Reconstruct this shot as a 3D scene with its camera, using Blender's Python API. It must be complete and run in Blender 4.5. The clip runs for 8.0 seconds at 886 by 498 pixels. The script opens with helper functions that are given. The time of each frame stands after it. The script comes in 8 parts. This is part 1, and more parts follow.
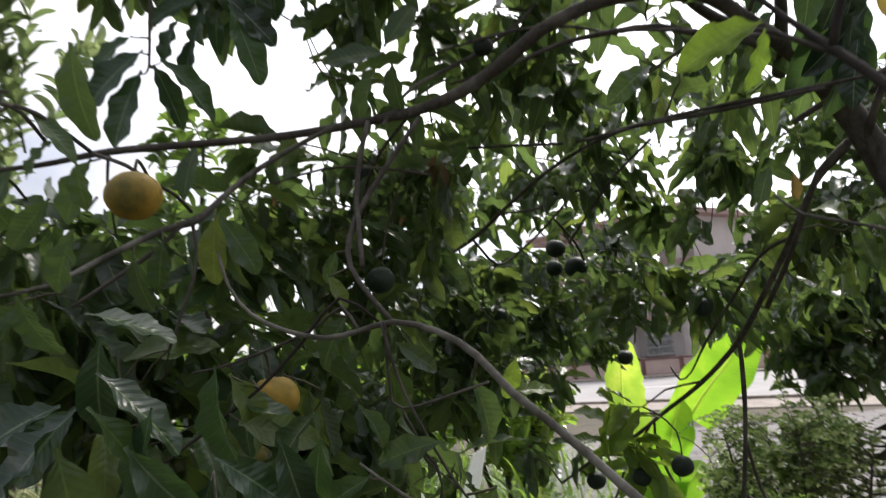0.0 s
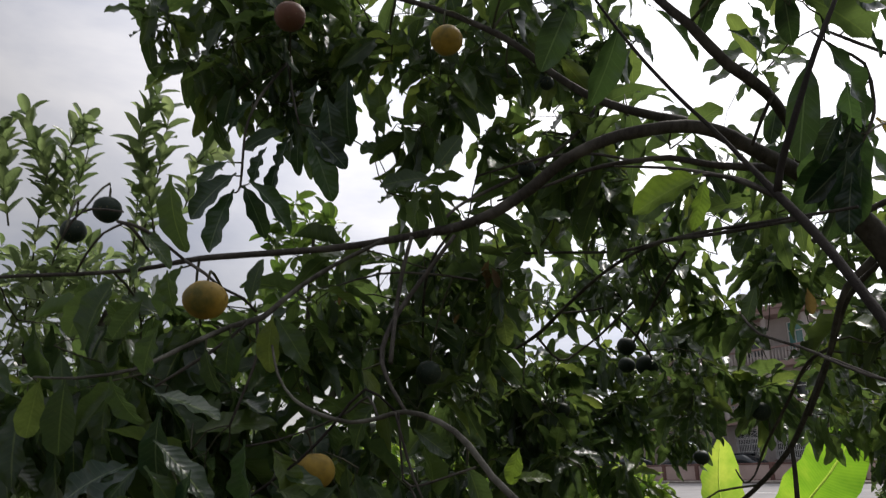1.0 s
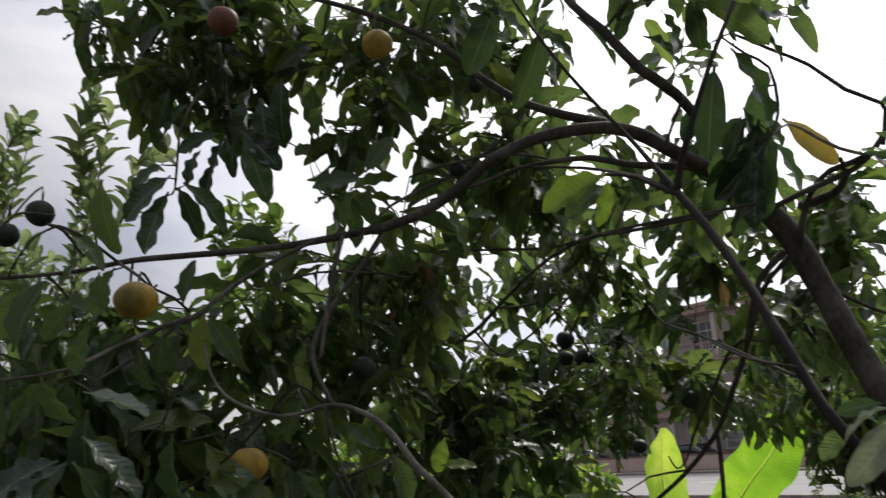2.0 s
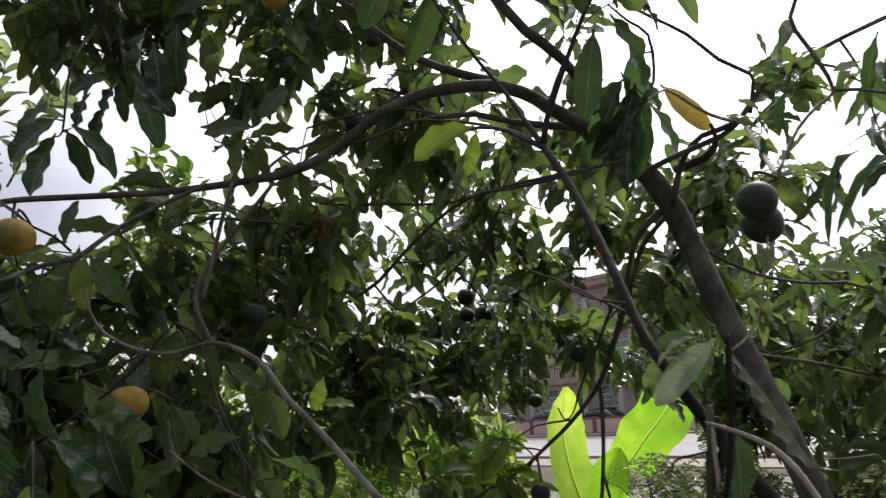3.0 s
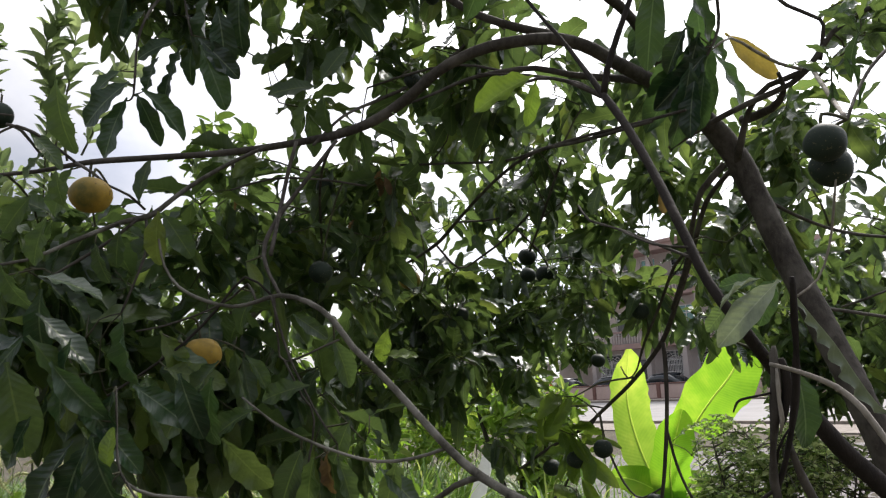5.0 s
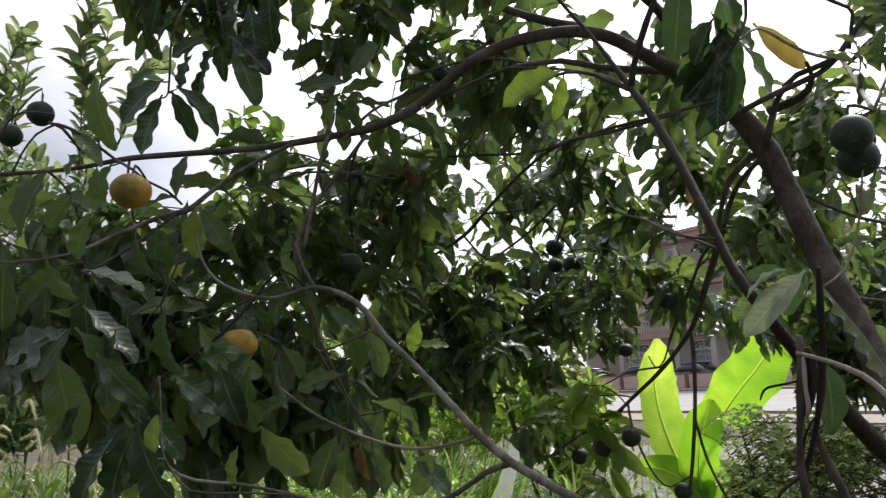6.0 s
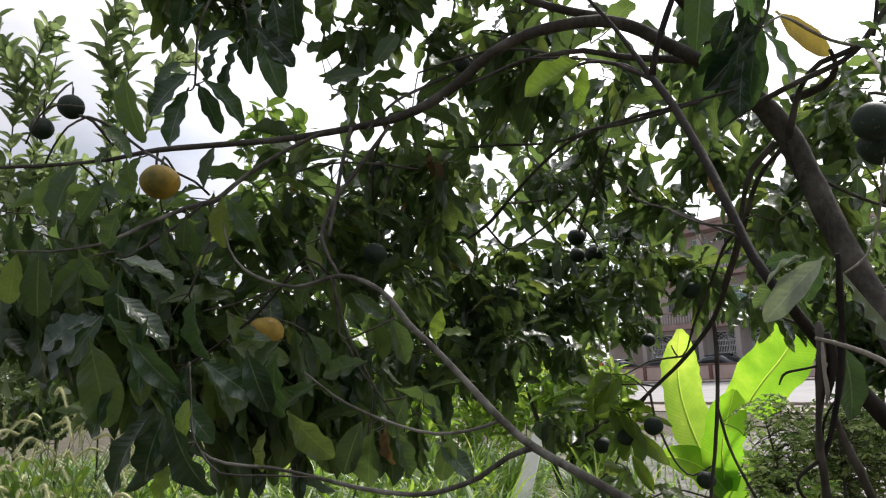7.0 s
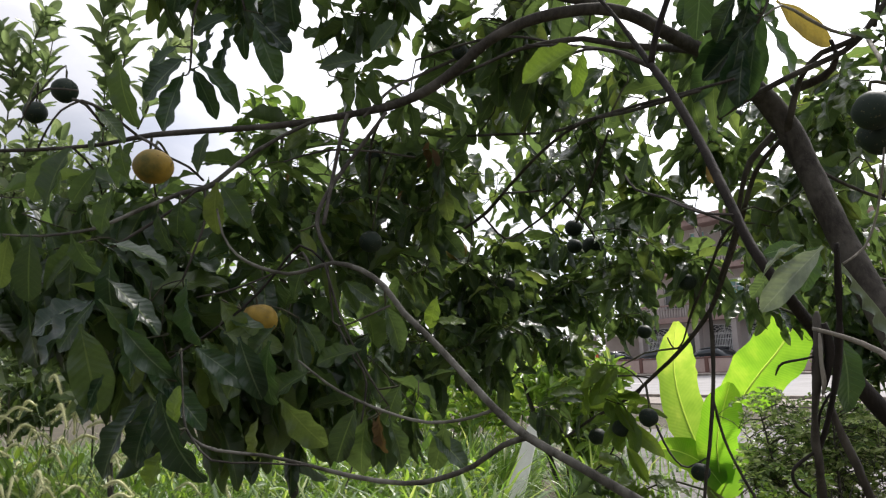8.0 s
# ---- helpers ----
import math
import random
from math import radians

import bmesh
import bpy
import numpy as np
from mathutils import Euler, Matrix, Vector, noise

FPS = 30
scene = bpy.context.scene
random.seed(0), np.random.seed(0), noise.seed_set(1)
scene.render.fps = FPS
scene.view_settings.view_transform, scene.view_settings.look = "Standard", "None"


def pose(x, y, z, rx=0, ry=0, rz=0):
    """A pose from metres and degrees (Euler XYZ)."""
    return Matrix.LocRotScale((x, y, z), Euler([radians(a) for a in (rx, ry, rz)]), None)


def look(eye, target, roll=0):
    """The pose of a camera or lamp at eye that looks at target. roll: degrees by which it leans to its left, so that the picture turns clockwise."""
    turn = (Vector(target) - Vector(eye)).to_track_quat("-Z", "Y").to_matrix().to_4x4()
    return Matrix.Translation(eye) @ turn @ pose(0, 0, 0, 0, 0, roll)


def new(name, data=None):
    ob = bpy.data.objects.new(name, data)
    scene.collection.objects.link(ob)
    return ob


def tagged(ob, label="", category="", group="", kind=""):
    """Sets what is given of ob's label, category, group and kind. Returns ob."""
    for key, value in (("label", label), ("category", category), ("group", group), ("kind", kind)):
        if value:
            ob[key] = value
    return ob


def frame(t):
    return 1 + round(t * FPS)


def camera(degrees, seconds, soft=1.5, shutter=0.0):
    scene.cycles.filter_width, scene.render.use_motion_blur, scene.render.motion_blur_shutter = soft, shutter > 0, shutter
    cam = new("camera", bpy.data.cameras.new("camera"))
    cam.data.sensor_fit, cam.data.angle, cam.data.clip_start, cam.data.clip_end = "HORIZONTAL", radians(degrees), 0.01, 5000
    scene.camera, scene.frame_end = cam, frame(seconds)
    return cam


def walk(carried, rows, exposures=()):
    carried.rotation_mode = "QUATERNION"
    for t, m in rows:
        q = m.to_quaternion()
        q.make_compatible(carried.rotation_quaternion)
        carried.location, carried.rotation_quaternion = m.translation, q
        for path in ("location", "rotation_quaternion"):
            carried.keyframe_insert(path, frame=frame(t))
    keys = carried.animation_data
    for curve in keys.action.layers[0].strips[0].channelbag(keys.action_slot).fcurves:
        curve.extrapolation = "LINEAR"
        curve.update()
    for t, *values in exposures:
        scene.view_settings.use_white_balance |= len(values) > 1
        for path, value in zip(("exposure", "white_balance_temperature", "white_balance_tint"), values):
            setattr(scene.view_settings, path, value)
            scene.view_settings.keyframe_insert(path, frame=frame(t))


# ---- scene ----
cam = camera(56.8, 8.0, soft=1.2, shutter=0.5)
PATH = [
    (0, (0.073, 0.992, 1.885), (0.047, 2.972, 2.162), -5.7),
    (0.4, (0.159, 0.866, 1.864), (0.003, 2.824, 2.238), -4.1),
    (0.5, (0.185, 0.837, 1.865), (-0.007, 2.789, 2.258), -3.3),
    (0.8, (0.248, 0.795, 1.875), (-0.032, 2.72, 2.342), -2.2),
    (1, (0.255, 0.786, 1.87), (-0.042, 2.7, 2.369), -2.4),
    (1.2, (0.265, 0.77, 1.87), (-0.039, 2.679, 2.383), -2.7),
    (2.3, (0.331, 0.736, 1.838), (0.212, 2.678, 2.303), -4.2),
    (2.5, (0.345, 0.735, 1.827), (0.269, 2.684, 2.271), -4.1),
    (3, (0.39, 0.694, 1.804), (0.382, 2.655, 2.198), -3.7),
    (3.5, (0.411, 0.671, 1.788), (0.429, 2.635, 2.163), -3.4),
    (4, (0.411, 0.696, 1.785), (0.405, 2.661, 2.158), -3.3),
    (4.5, (0.387, 0.698, 1.786), (0.293, 2.665, 2.138), -3.4),
    (4.7, (0.39, 0.696, 1.779), (0.258, 2.663, 2.116), -3.5),
    (5.8, (0.381, 0.647, 1.777), (0.184, 2.613, 2.086), -3.5),
    (6, (0.384, 0.654, 1.777), (0.158, 2.618, 2.08), -3.6),
    (6.5, (0.384, 0.653, 1.771), (0.112, 2.613, 2.062), -3.4),
    (7, (0.385, 0.635, 1.77), (0.104, 2.595, 2.055), -3.5),
    (7.5, (0.381, 0.636, 1.769), (0.089, 2.595, 2.043), -3.3),
    (8, (0.387, 0.648, 1.766), (0.11, 2.611, 2.029), -3.0),
]
EXPOSURE = [(t, stops, 6500, 14) for t, stops in ((0.0, 0.86), (0.4, 0.98), (0.7, 0.46), (1.0, 0.05), (1.3, 0.05), (2.5, 0.36), (3.5, 0.74), (8.0, 0.78))]
walk(cam, [(t, look(eye, target, roll)) for t, eye, target, roll in PATH], EXPOSURE)

# ---- sky, light and exposure ----
SUN_EL, SUN_AZ = radians(47), radians(30)   # azimuth from +y towards +x
world = bpy.data.worlds.new("overcast_sky")
scene.world = world
world.use_nodes = True
wt = world.node_tree
wt.nodes.clear()


def wn(kind, **values):
    n = wt.nodes.new(kind)
    for key, value in values.items():
        n.inputs[key].default_value = value
    return n


sky = wn("ShaderNodeTexSky")
sky.sky_type, sky.sun_disc = "NISHITA", False
sky.sun_elevation, sky.sun_rotation = SUN_EL, SUN_AZ
sky_dim = wn("ShaderNodeVectorMath")
sky_dim.operation = "SCALE"
sky_dim.inputs["Scale"].default_value = 0.10
wt.links.new(sky.outputs[0], sky_dim.inputs[0])
coords = wn("ShaderNodeTexCoord")
flat = wn("ShaderNodeMapping")
flat.inputs["Scale"].default_value = (1.0, 1.0, 2.2)
wt.links.new(coords.outputs["Generated"], flat.inputs[0])
clouds = wn("ShaderNodeTexNoise", Scale=2.6, Detail=6.0, Roughness=0.55, Distortion=0.3)
wt.links.new(flat.outputs[0], clouds.inputs["Vector"])
tone = wn("ShaderNodeValToRGB")
tone.color_ramp.elements[0].position, tone.color_ramp.elements[0].color = 0.34, (0.54, 0.57, 0.65, 1)
tone.color_ramp.elements[1].position, tone.color_ramp.elements[1].color = 0.66, (1.0, 0.99, 0.97, 1)
wt.links.new(clouds.outputs["Fac"], tone.inputs[0])
toward = wn("ShaderNodeVectorMath")
toward.operation = "DOT_PRODUCT"
toward.inputs[1].default_value = (math.sin(SUN_AZ) * math.cos(SUN_EL), math.cos(SUN_AZ) * math.cos(SUN_EL), math.sin(SUN_EL))
wt.links.new(coords.outputs["Generated"], toward.inputs[0])
round_sun = wn("ShaderNodeMapRange")
round_sun.inputs["From Min"].default_value, round_sun.inputs["From Max"].default_value = -1.0, 1.0
wt.links.new(toward.outputs["Value"], round_sun.inputs["Value"])
glow = wn("ShaderNodeValToRGB")   # an overcast sky is brightest round the hidden sun
while len(glow.color_ramp.elements) < 4:
    glow.color_ramp.elements.new(0.5)
for el, (pos, grey) in zip(glow.color_ramp.elements, ((0.0, 0.15), (0.5, 0.18), (0.75, 0.23), (1.0, 1.0))):
    el.position, el.color = pos, (grey, grey, grey, 1)
wt.links.new(round_sun.outputs[0], glow.inputs[0])
glow_full = wn("ShaderNodeMath")
glow_full.operation = "MULTIPLY"
glow_full.inputs[1].default_value = 2.4
wt.links.new(glow.outputs[0], glow_full.inputs[0])
lit = wn("ShaderNodeVectorMath")
lit.operation = "SCALE"
wt.links.new(tone.outputs[0], lit.inputs[0])
wt.links.new(glow_full.outputs[0], lit.inputs["Scale"])
cover = wn("ShaderNodeMix")
cover.data_type, cover.inputs["Factor"].default_value = "RGBA", 0.86
wt.links.new(sky_dim.outputs[0], cover.inputs["A"])
wt.links.new(lit.outputs[0], cover.inputs["B"])
back = wn("ShaderNodeBackground", Strength=1.0)
wt.links.new(cover.outputs["Result"], back.inputs["Color"])
wt.links.new(back.outputs[0], wn("ShaderNodeOutputWorld").inputs[0])

sun = new("sun", bpy.data.lights.new("sun", "SUN"))
sun.data.energy, sun.data.angle, sun.data.color = 3.0, radians(10), (1.0, 0.965, 0.9)
sun.matrix_world = look((0, 0, 30), (-30 * math.sin(SUN_AZ) * math.cos(SUN_EL), -30 * math.cos(SUN_AZ) * math.cos(SUN_EL), 30 - 30 * math.sin(SUN_EL)))


# ---- materials ----
class Nodes:
    """A node material under construction."""

    def __init__(self, name):
        self.mat = bpy.data.materials.new(name)
        self.mat.use_nodes = True
        self.tree = self.mat.node_tree
        self.tree.nodes.clear()

    def add(self, kind, **values):
        n = self.tree.nodes.new(kind)
        for key, value in values.items():
            n.inputs[key.replace("_", " ")].default_value = value
        return n

    def link(self, a, b):
        self.tree.links.new(a, b)

    def math(self, op, a, b=None, clamp=False):
        n = self.tree.nodes.new("ShaderNodeMath")
        n.operation, n.use_clamp = op, clamp
        for i, v in enumerate((a, b)):
            if v is None:
                continue
            if isinstance(v, (int, float)):
                n.inputs[i].default_value = v
            else:
                self.link(v, n.inputs[i])
        return n.outputs[0]

    def ramp(self, fac, stops):
        n = self.tree.nodes.new("ShaderNodeValToRGB")
        e = n.color_ramp.elements
        while len(e) < len(stops):
            e.new(0.5)
        for el, (pos, col) in zip(e, stops):
            el.position, el.color = pos, (*col, 1)
        self.link(fac, n.inputs[0])
        return n.outputs[0]

    def mix(self, fac, a, b, blend="MIX"):
        n = self.tree.nodes.new("ShaderNodeMix")
        n.data_type, n.blend_type = "RGBA", blend
        for key, v in (("Factor", fac), ("A", a), ("B", b)):
            if isinstance(v, (int, float)):
                n.inputs[key].default_value = v
            elif isinstance(v, tuple):
                n.inputs[key].default_value = (*v, 1)
            else:
                self.link(v, n.inputs[key])
        return n.outputs["Result"]

    def noise(self, scale, detail=4.0, rough=0.6, vec=None, dist=0.0):
        n = self.add("ShaderNodeTexNoise", Scale=scale, Detail=detail, Roughness=rough, Distortion=dist)
        self.link(vec if vec else self.coord(), n.inputs["Vector"])
        return n.outputs["Fac"]

    def coord(self, which="Object"):
        return self.add("ShaderNodeTexCoord").outputs[which]

    def chance(self):
        """One random number for each object, and each island of a joined mesh."""
        a = self.add("ShaderNodeObjectInfo").outputs["Random"]
        b = self.add("ShaderNodeNewGeometry").outputs["Random Per Island"]
        return self.math("FRACT", self.math("ADD", a, b))

    def bump(self, height, strength=0.3, distance=0.01):
        n = self.add("ShaderNodeBump", Strength=strength, Distance=distance)
        self.link(height, n.inputs["Height"])
        return n.outputs[0]

    def done(self, shader):
        self.link(shader, self.add("ShaderNodeOutputMaterial").inputs[0])
        return self.mat

    def surface(self, colour, rough=0.6, normal=None, metallic=0.0, spec=0.5):
        n = self.add("ShaderNodeBsdfPrincipled", Metallic=metallic)
        n.inputs["Specular IOR Level"].default_value = spec
        for key, v in (("Base Color", colour), ("Roughness", rough)):
            if isinstance(v, (int, float)):
                n.inputs[key].default_value = v
            elif isinstance(v, tuple):
                n.inputs[key].default_value = (*v, 1)
            else:
                self.link(v, n.inputs[key])
        if normal:
            self.link(normal, n.inputs["Normal"])
        return n.outputs[0]


def leaf_material(name, stops, through_col, thin=0.4, rough=0.38, veins=11.0, vein_col=(0.16, 0.22, 0.06), spots=True, spec=0.5):
    n = Nodes(name)
    uv = n.add("ShaderNodeSeparateXYZ")
    n.link(n.coord("UV"), uv.inputs[0])
    side = n.math("ABSOLUTE", n.math("SUBTRACT", n.math("MULTIPLY", uv.outputs[0], 2.0), 1.0))
    rib = n.math("LESS_THAN", side, 0.055)
    slant = n.math("FRACT", n.math("SUBTRACT", n.math("MULTIPLY", uv.outputs[1], veins), n.math("MULTIPLY", side, 1.6)))
    lateral = n.math("LESS_THAN", n.math("ABSOLUTE", n.math("SUBTRACT", slant, 0.5)), 0.05)
    vein = n.math("MAXIMUM", rib, n.math("MULTIPLY", lateral, 0.22))
    base = n.ramp(n.chance(), stops)
    patch = n.noise(22.0, 5.0, 0.6)
    base = n.mix(0.35, base, n.ramp(patch, [(0.3, (0.55, 0.55, 0.5)), (0.7, (1.25, 1.25, 1.1))]), "MULTIPLY")
    if spots:
        rust = n.math("GREATER_THAN", n.noise(55.0, 3.0, 0.5), 0.71)
        base = n.mix(n.math("MULTIPLY", rust, 0.5), base, (0.12, 0.085, 0.03))
    col = n.mix(n.math("MULTIPLY", vein, 0.8), base, vein_col)
    pillow = n.math("ABSOLUTE", n.math("SUBTRACT", slant, 0.5))
    height = n.math("ADD", n.math("MULTIPLY", pillow, -1.0), n.math("MULTIPLY", rib, -0.8))
    normal = n.bump(height, 0.3, 0.003)
    front = n.surface(col, rough, normal, spec=spec)
    back_side = n.add("ShaderNodeBsdfTranslucent")
    n.link(n.mix(1.0, n.mix(0.25, base, (0.095, 0.145, 0.04)), through_col, "MULTIPLY"), back_side.inputs["Color"])
    n.link(normal, back_side.inputs["Normal"])
    both = n.add("ShaderNodeMixShader")
    age = n.math("FRACT", n.math("MULTIPLY", n.chance(), 7.31))   # old leaves are thick, young ones thin
    n.link(n.math("ADD", n.math("MULTIPLY", age, 0.3), thin - 0.15), both.inputs[0])
    n.link(front, both.inputs[1])
    n.link(back_side.outputs[0], both.inputs[2])
    return n.done(both.outputs[0])


def bark_material(name, dark, light, grey):
    n = Nodes(name)
    m = n.add("ShaderNodeMapping", Scale=(1, 1, 0.35))
    n.link(n.coord(), m.inputs[0])
    grain = n.noise(95.0, 6.0, 0.65, m.outputs[0])
    broad = n.noise(11.0, 4.0, 0.6)
    col = n.ramp(grain, [(0.25, dark), (0.75, light)])
    col = n.mix(n.ramp(broad, [(0.48, (0, 0, 0)), (0.64, (0.75, 0.75, 0.75))]), col, grey)
    warts = n.math("GREATER_THAN", n.noise(160.0, 2.0, 0.5), 0.66)
    col = n.mix(n.math("MULTIPLY", warts, 0.5), col, light)
    return n.done(n.surface(col, 0.85, n.bump(n.math("ADD", grain, n.math("MULTIPLY", warts, 0.6)), 0.7, 0.004), spec=0.25))


def speckled(name, low, high, scale, rough=0.8, fine=None, depth=0.01, strength=0.4, spec=0.3):
    """A plain weathered surface: broad stains and fine grain."""
    n = Nodes(name)
    a = n.noise(scale, 5.0, 0.6)
    b = n.noise(fine or scale * 14, 4.0, 0.65)
    col = n.ramp(n.math("ADD", n.math("MULTIPLY", a, 0.6), n.math("MULTIPLY", b, 0.4)), [(0.32, low), (0.68, high)])
    return n.done(n.surface(col, rough, n.bump(b, strength, depth), spec=spec))


M = {}
M["leaf"] = leaf_material("broad_leaf", [(0.0, (0.020, 0.044, 0.020)), (0.45, (0.034, 0.070, 0.027)), (0.85, (0.056, 0.102, 0.032)), (1.0, (0.10, 0.145, 0.032))], (2.4, 2.1, 1.6), thin=0.42, rough=0.3, spec=0.55)
# broad_leaf darkened: shade of the crown and crowding leaves put into the colour
M["shaded_leaf"] = leaf_material("shaded_leaf", [(0.0, (0.010, 0.030, 0.018)), (0.6, (0.017, 0.046, 0.023)), (1.0, (0.032, 0.072, 0.027))], (2.1, 2.05, 1.3), thin=0.24, rough=0.28, spec=0.5, vein_col=(0.15, 0.20, 0.11))
M["young_leaf"] = leaf_material("young_leaf", [(0.0, (0.07, 0.125, 0.022)), (1.0, (0.11, 0.17, 0.03))], (2.4, 2.3, 1.3), thin=0.5)
M["yellow_leaf"] = leaf_material("yellow_leaf", [(0.0, (0.15, 0.11, 0.032)), (1.0, (0.19, 0.145, 0.045))], (1.6, 1.4, 0.9), thin=0.45, vein_col=(0.2, 0.13, 0.03))
M["dead_leaf"] = leaf_material("dead_leaf", [(0.0, (0.085, 0.052, 0.025)), (1.0, (0.14, 0.085, 0.04))], (1.3, 1.1, 0.8), rough=0.7, thin=0.35, vein_col=(0.1, 0.04, 0.02))
M["citrus_leaf"] = leaf_material("citrus_leaf", [(0.0, (0.085, 0.125, 0.062)), (0.6, (0.135, 0.185, 0.092)), (1.0, (0.22, 0.27, 0.145))], (1.7, 1.65, 1.35), thin=0.48, veins=7, spots=False)
M["mid_leaf"] = leaf_material("mid_leaf", [(0.0, (0.05, 0.095, 0.024)), (0.6, (0.085, 0.145, 0.034)), (1.0, (0.14, 0.20, 0.05))], (1.9, 1.9, 1.2), thin=0.4, veins=8, spots=False)
M["shrub_leaf"] = leaf_material("shrub_leaf", [(0.0, (0.10, 0.19, 0.035)), (0.6, (0.20, 0.31, 0.06)), (1.0, (0.38, 0.45, 0.14))], (1.9, 1.9, 1.1), thin=0.48, rough=0.3, veins=8, spots=False)
M["silvery_leaf"] = leaf_material("silvery_leaf", [(0.0, (0.18, 0.22, 0.16)), (1.0, (0.22, 0.26, 0.19))], (1.3, 1.3, 1.0), thin=0.2, rough=0.32, veins=12, vein_col=(0.34, 0.38, 0.30), spots=False)
M["bright_leaf"] = leaf_material("bright_leaf", [(0.0, (0.08, 0.16, 0.028)), (0.6, (0.16, 0.26, 0.045)), (1.0, (0.28, 0.36, 0.08))], (2.0, 2.0, 1.1), thin=0.45, veins=8, spots=False)
# the palest stops put glints on the glossy leaves into their colour
M["bush_leaf"] = leaf_material("bush_leaf", [(0.0, (0.05, 0.09, 0.035)), (0.35, (0.17, 0.25, 0.08)), (0.65, (0.36, 0.43, 0.17)), (1.0, (0.60, 0.62, 0.42))], (1.7, 1.8, 1.2), thin=0.42, rough=0.2, veins=5, spots=False)
M["grass"] = leaf_material("grass_blade", [(0.0, (0.035, 0.08, 0.018)), (0.6, (0.10, 0.19, 0.036)), (0.9, (0.20, 0.29, 0.065)), (1.0, (0.40, 0.43, 0.2))], (2.0, 2.0, 1.2), thin=0.42, rough=0.32, veins=1, spots=False)
M["far_leaf"] = leaf_material("far_leaf", [(0.0, (0.03, 0.06, 0.02)), (1.0, (0.08, 0.12, 0.04))], (1.5, 1.6, 1.0), thin=0.3, rough=0.6, spots=False)
M["bark"] = bark_material("bark", (0.024, 0.021, 0.018), (0.082, 0.072, 0.060), (0.13, 0.119, 0.103))
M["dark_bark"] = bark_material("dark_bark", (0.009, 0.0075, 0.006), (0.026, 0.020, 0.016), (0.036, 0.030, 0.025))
M["grey_bark"] = bark_material("grey_bark", (0.026, 0.024, 0.019), (0.105, 0.098, 0.08), (0.23, 0.22, 0.19))
M["twig"] = bark_material("green_twig", (0.035, 0.038, 0.022), (0.085, 0.085, 0.048), (0.11, 0.105, 0.07))
M["dead_wood"] = bark_material("dead_wood", (0.13, 0.115, 0.09), (0.36, 0.33, 0.28), (0.45, 0.42, 0.38))
M["grass_stem"] = speckled("grass_stem", (0.07, 0.12, 0.03), (0.15, 0.20, 0.06), 30.0, 0.5)
M["seed_head"] = speckled("seed_head", (0.60, 0.60, 0.30), (0.86, 0.85, 0.54), 40.0, 0.9)
M["soil"] = speckled("garden_soil", (0.035, 0.032, 0.02), (0.11, 0.092, 0.062), 1.2, 0.95, 30.0, 0.03, 0.8)
M["gravel"] = speckled("rubble", (0.14, 0.12, 0.10), (0.36, 0.32, 0.28), 3.0, 0.95, 40.0, 0.02, 0.7)
# gravel, darkened: shade under the trees is put into the colour
M["garden_gravel"] = speckled("garden_gravel", (0.09, 0.083, 0.08), (0.25, 0.235, 0.225), 3.0, 0.95, 45.0, 0.02, 0.8)
M["path_dirt"] = speckled("path_dirt", (0.075, 0.06, 0.045), (0.22, 0.18, 0.145), 3.0, 0.95, 45.0, 0.02, 0.8)
M["road"] = speckled("concrete_road", (0.20, 0.193, 0.19), (0.30, 0.292, 0.285), 0.5, 0.85, 20.0, 0.004, 0.3)
M["road_paint"] = speckled("road_paint", (0.5, 0.5, 0.48), (0.75, 0.75, 0.72), 3.0, 0.7)
M["fence_render"] = speckled("pink_render", (0.46, 0.345, 0.31), (0.60, 0.47, 0.43), 1.6, 0.85)
M["fence_cap"] = speckled("red_stone", (0.14, 0.075, 0.065), (0.22, 0.12, 0.10), 3.0, 0.7)
M["wall_tile"] = speckled("tiled_facade", (0.41, 0.365, 0.345), (0.54, 0.49, 0.465), 0.8, 0.55)
M["slab"] = speckled("painted_slab", (0.28, 0.19, 0.175), (0.40, 0.29, 0.265), 1.5, 0.75)
M["white_metal"] = speckled("white_metal", (0.70, 0.70, 0.69), (0.82, 0.82, 0.81), 6.0, 0.5)
M["post_wood"] = speckled("bleached_post", (0.74, 0.72, 0.65), (0.88, 0.87, 0.82), 9.0, 0.8)
M["tyre"] = speckled("tyre_rubber", (0.02, 0.02, 0.02), (0.035, 0.035, 0.035), 12.0, 0.85)
M["orange_cloth"] = speckled("orange_cloth", (0.5, 0.09, 0.03), (0.65, 0.15, 0.05), 8.0, 0.8)


def glass(name, tint, rough=0.08):
    n = Nodes(name)
    w = n.noise(1.5, 2.0)
    return n.done(n.surface(n.mix(w, tint, tuple(0.6 * c for c in tint)), rough, n.bump(w, 0.05, 0.01), spec=0.8))


M["aqua_glass"] = glass("aqua_glass", (0.16, 0.40, 0.38))
M["dark_glass"] = glass("dark_glass", (0.035, 0.045, 0.05))
M["silver_paint"] = glass("silver_paint", (0.55, 0.56, 0.58), 0.25)
M["dark_paint"] = glass("dark_paint", (0.03, 0.035, 0.045), 0.22)


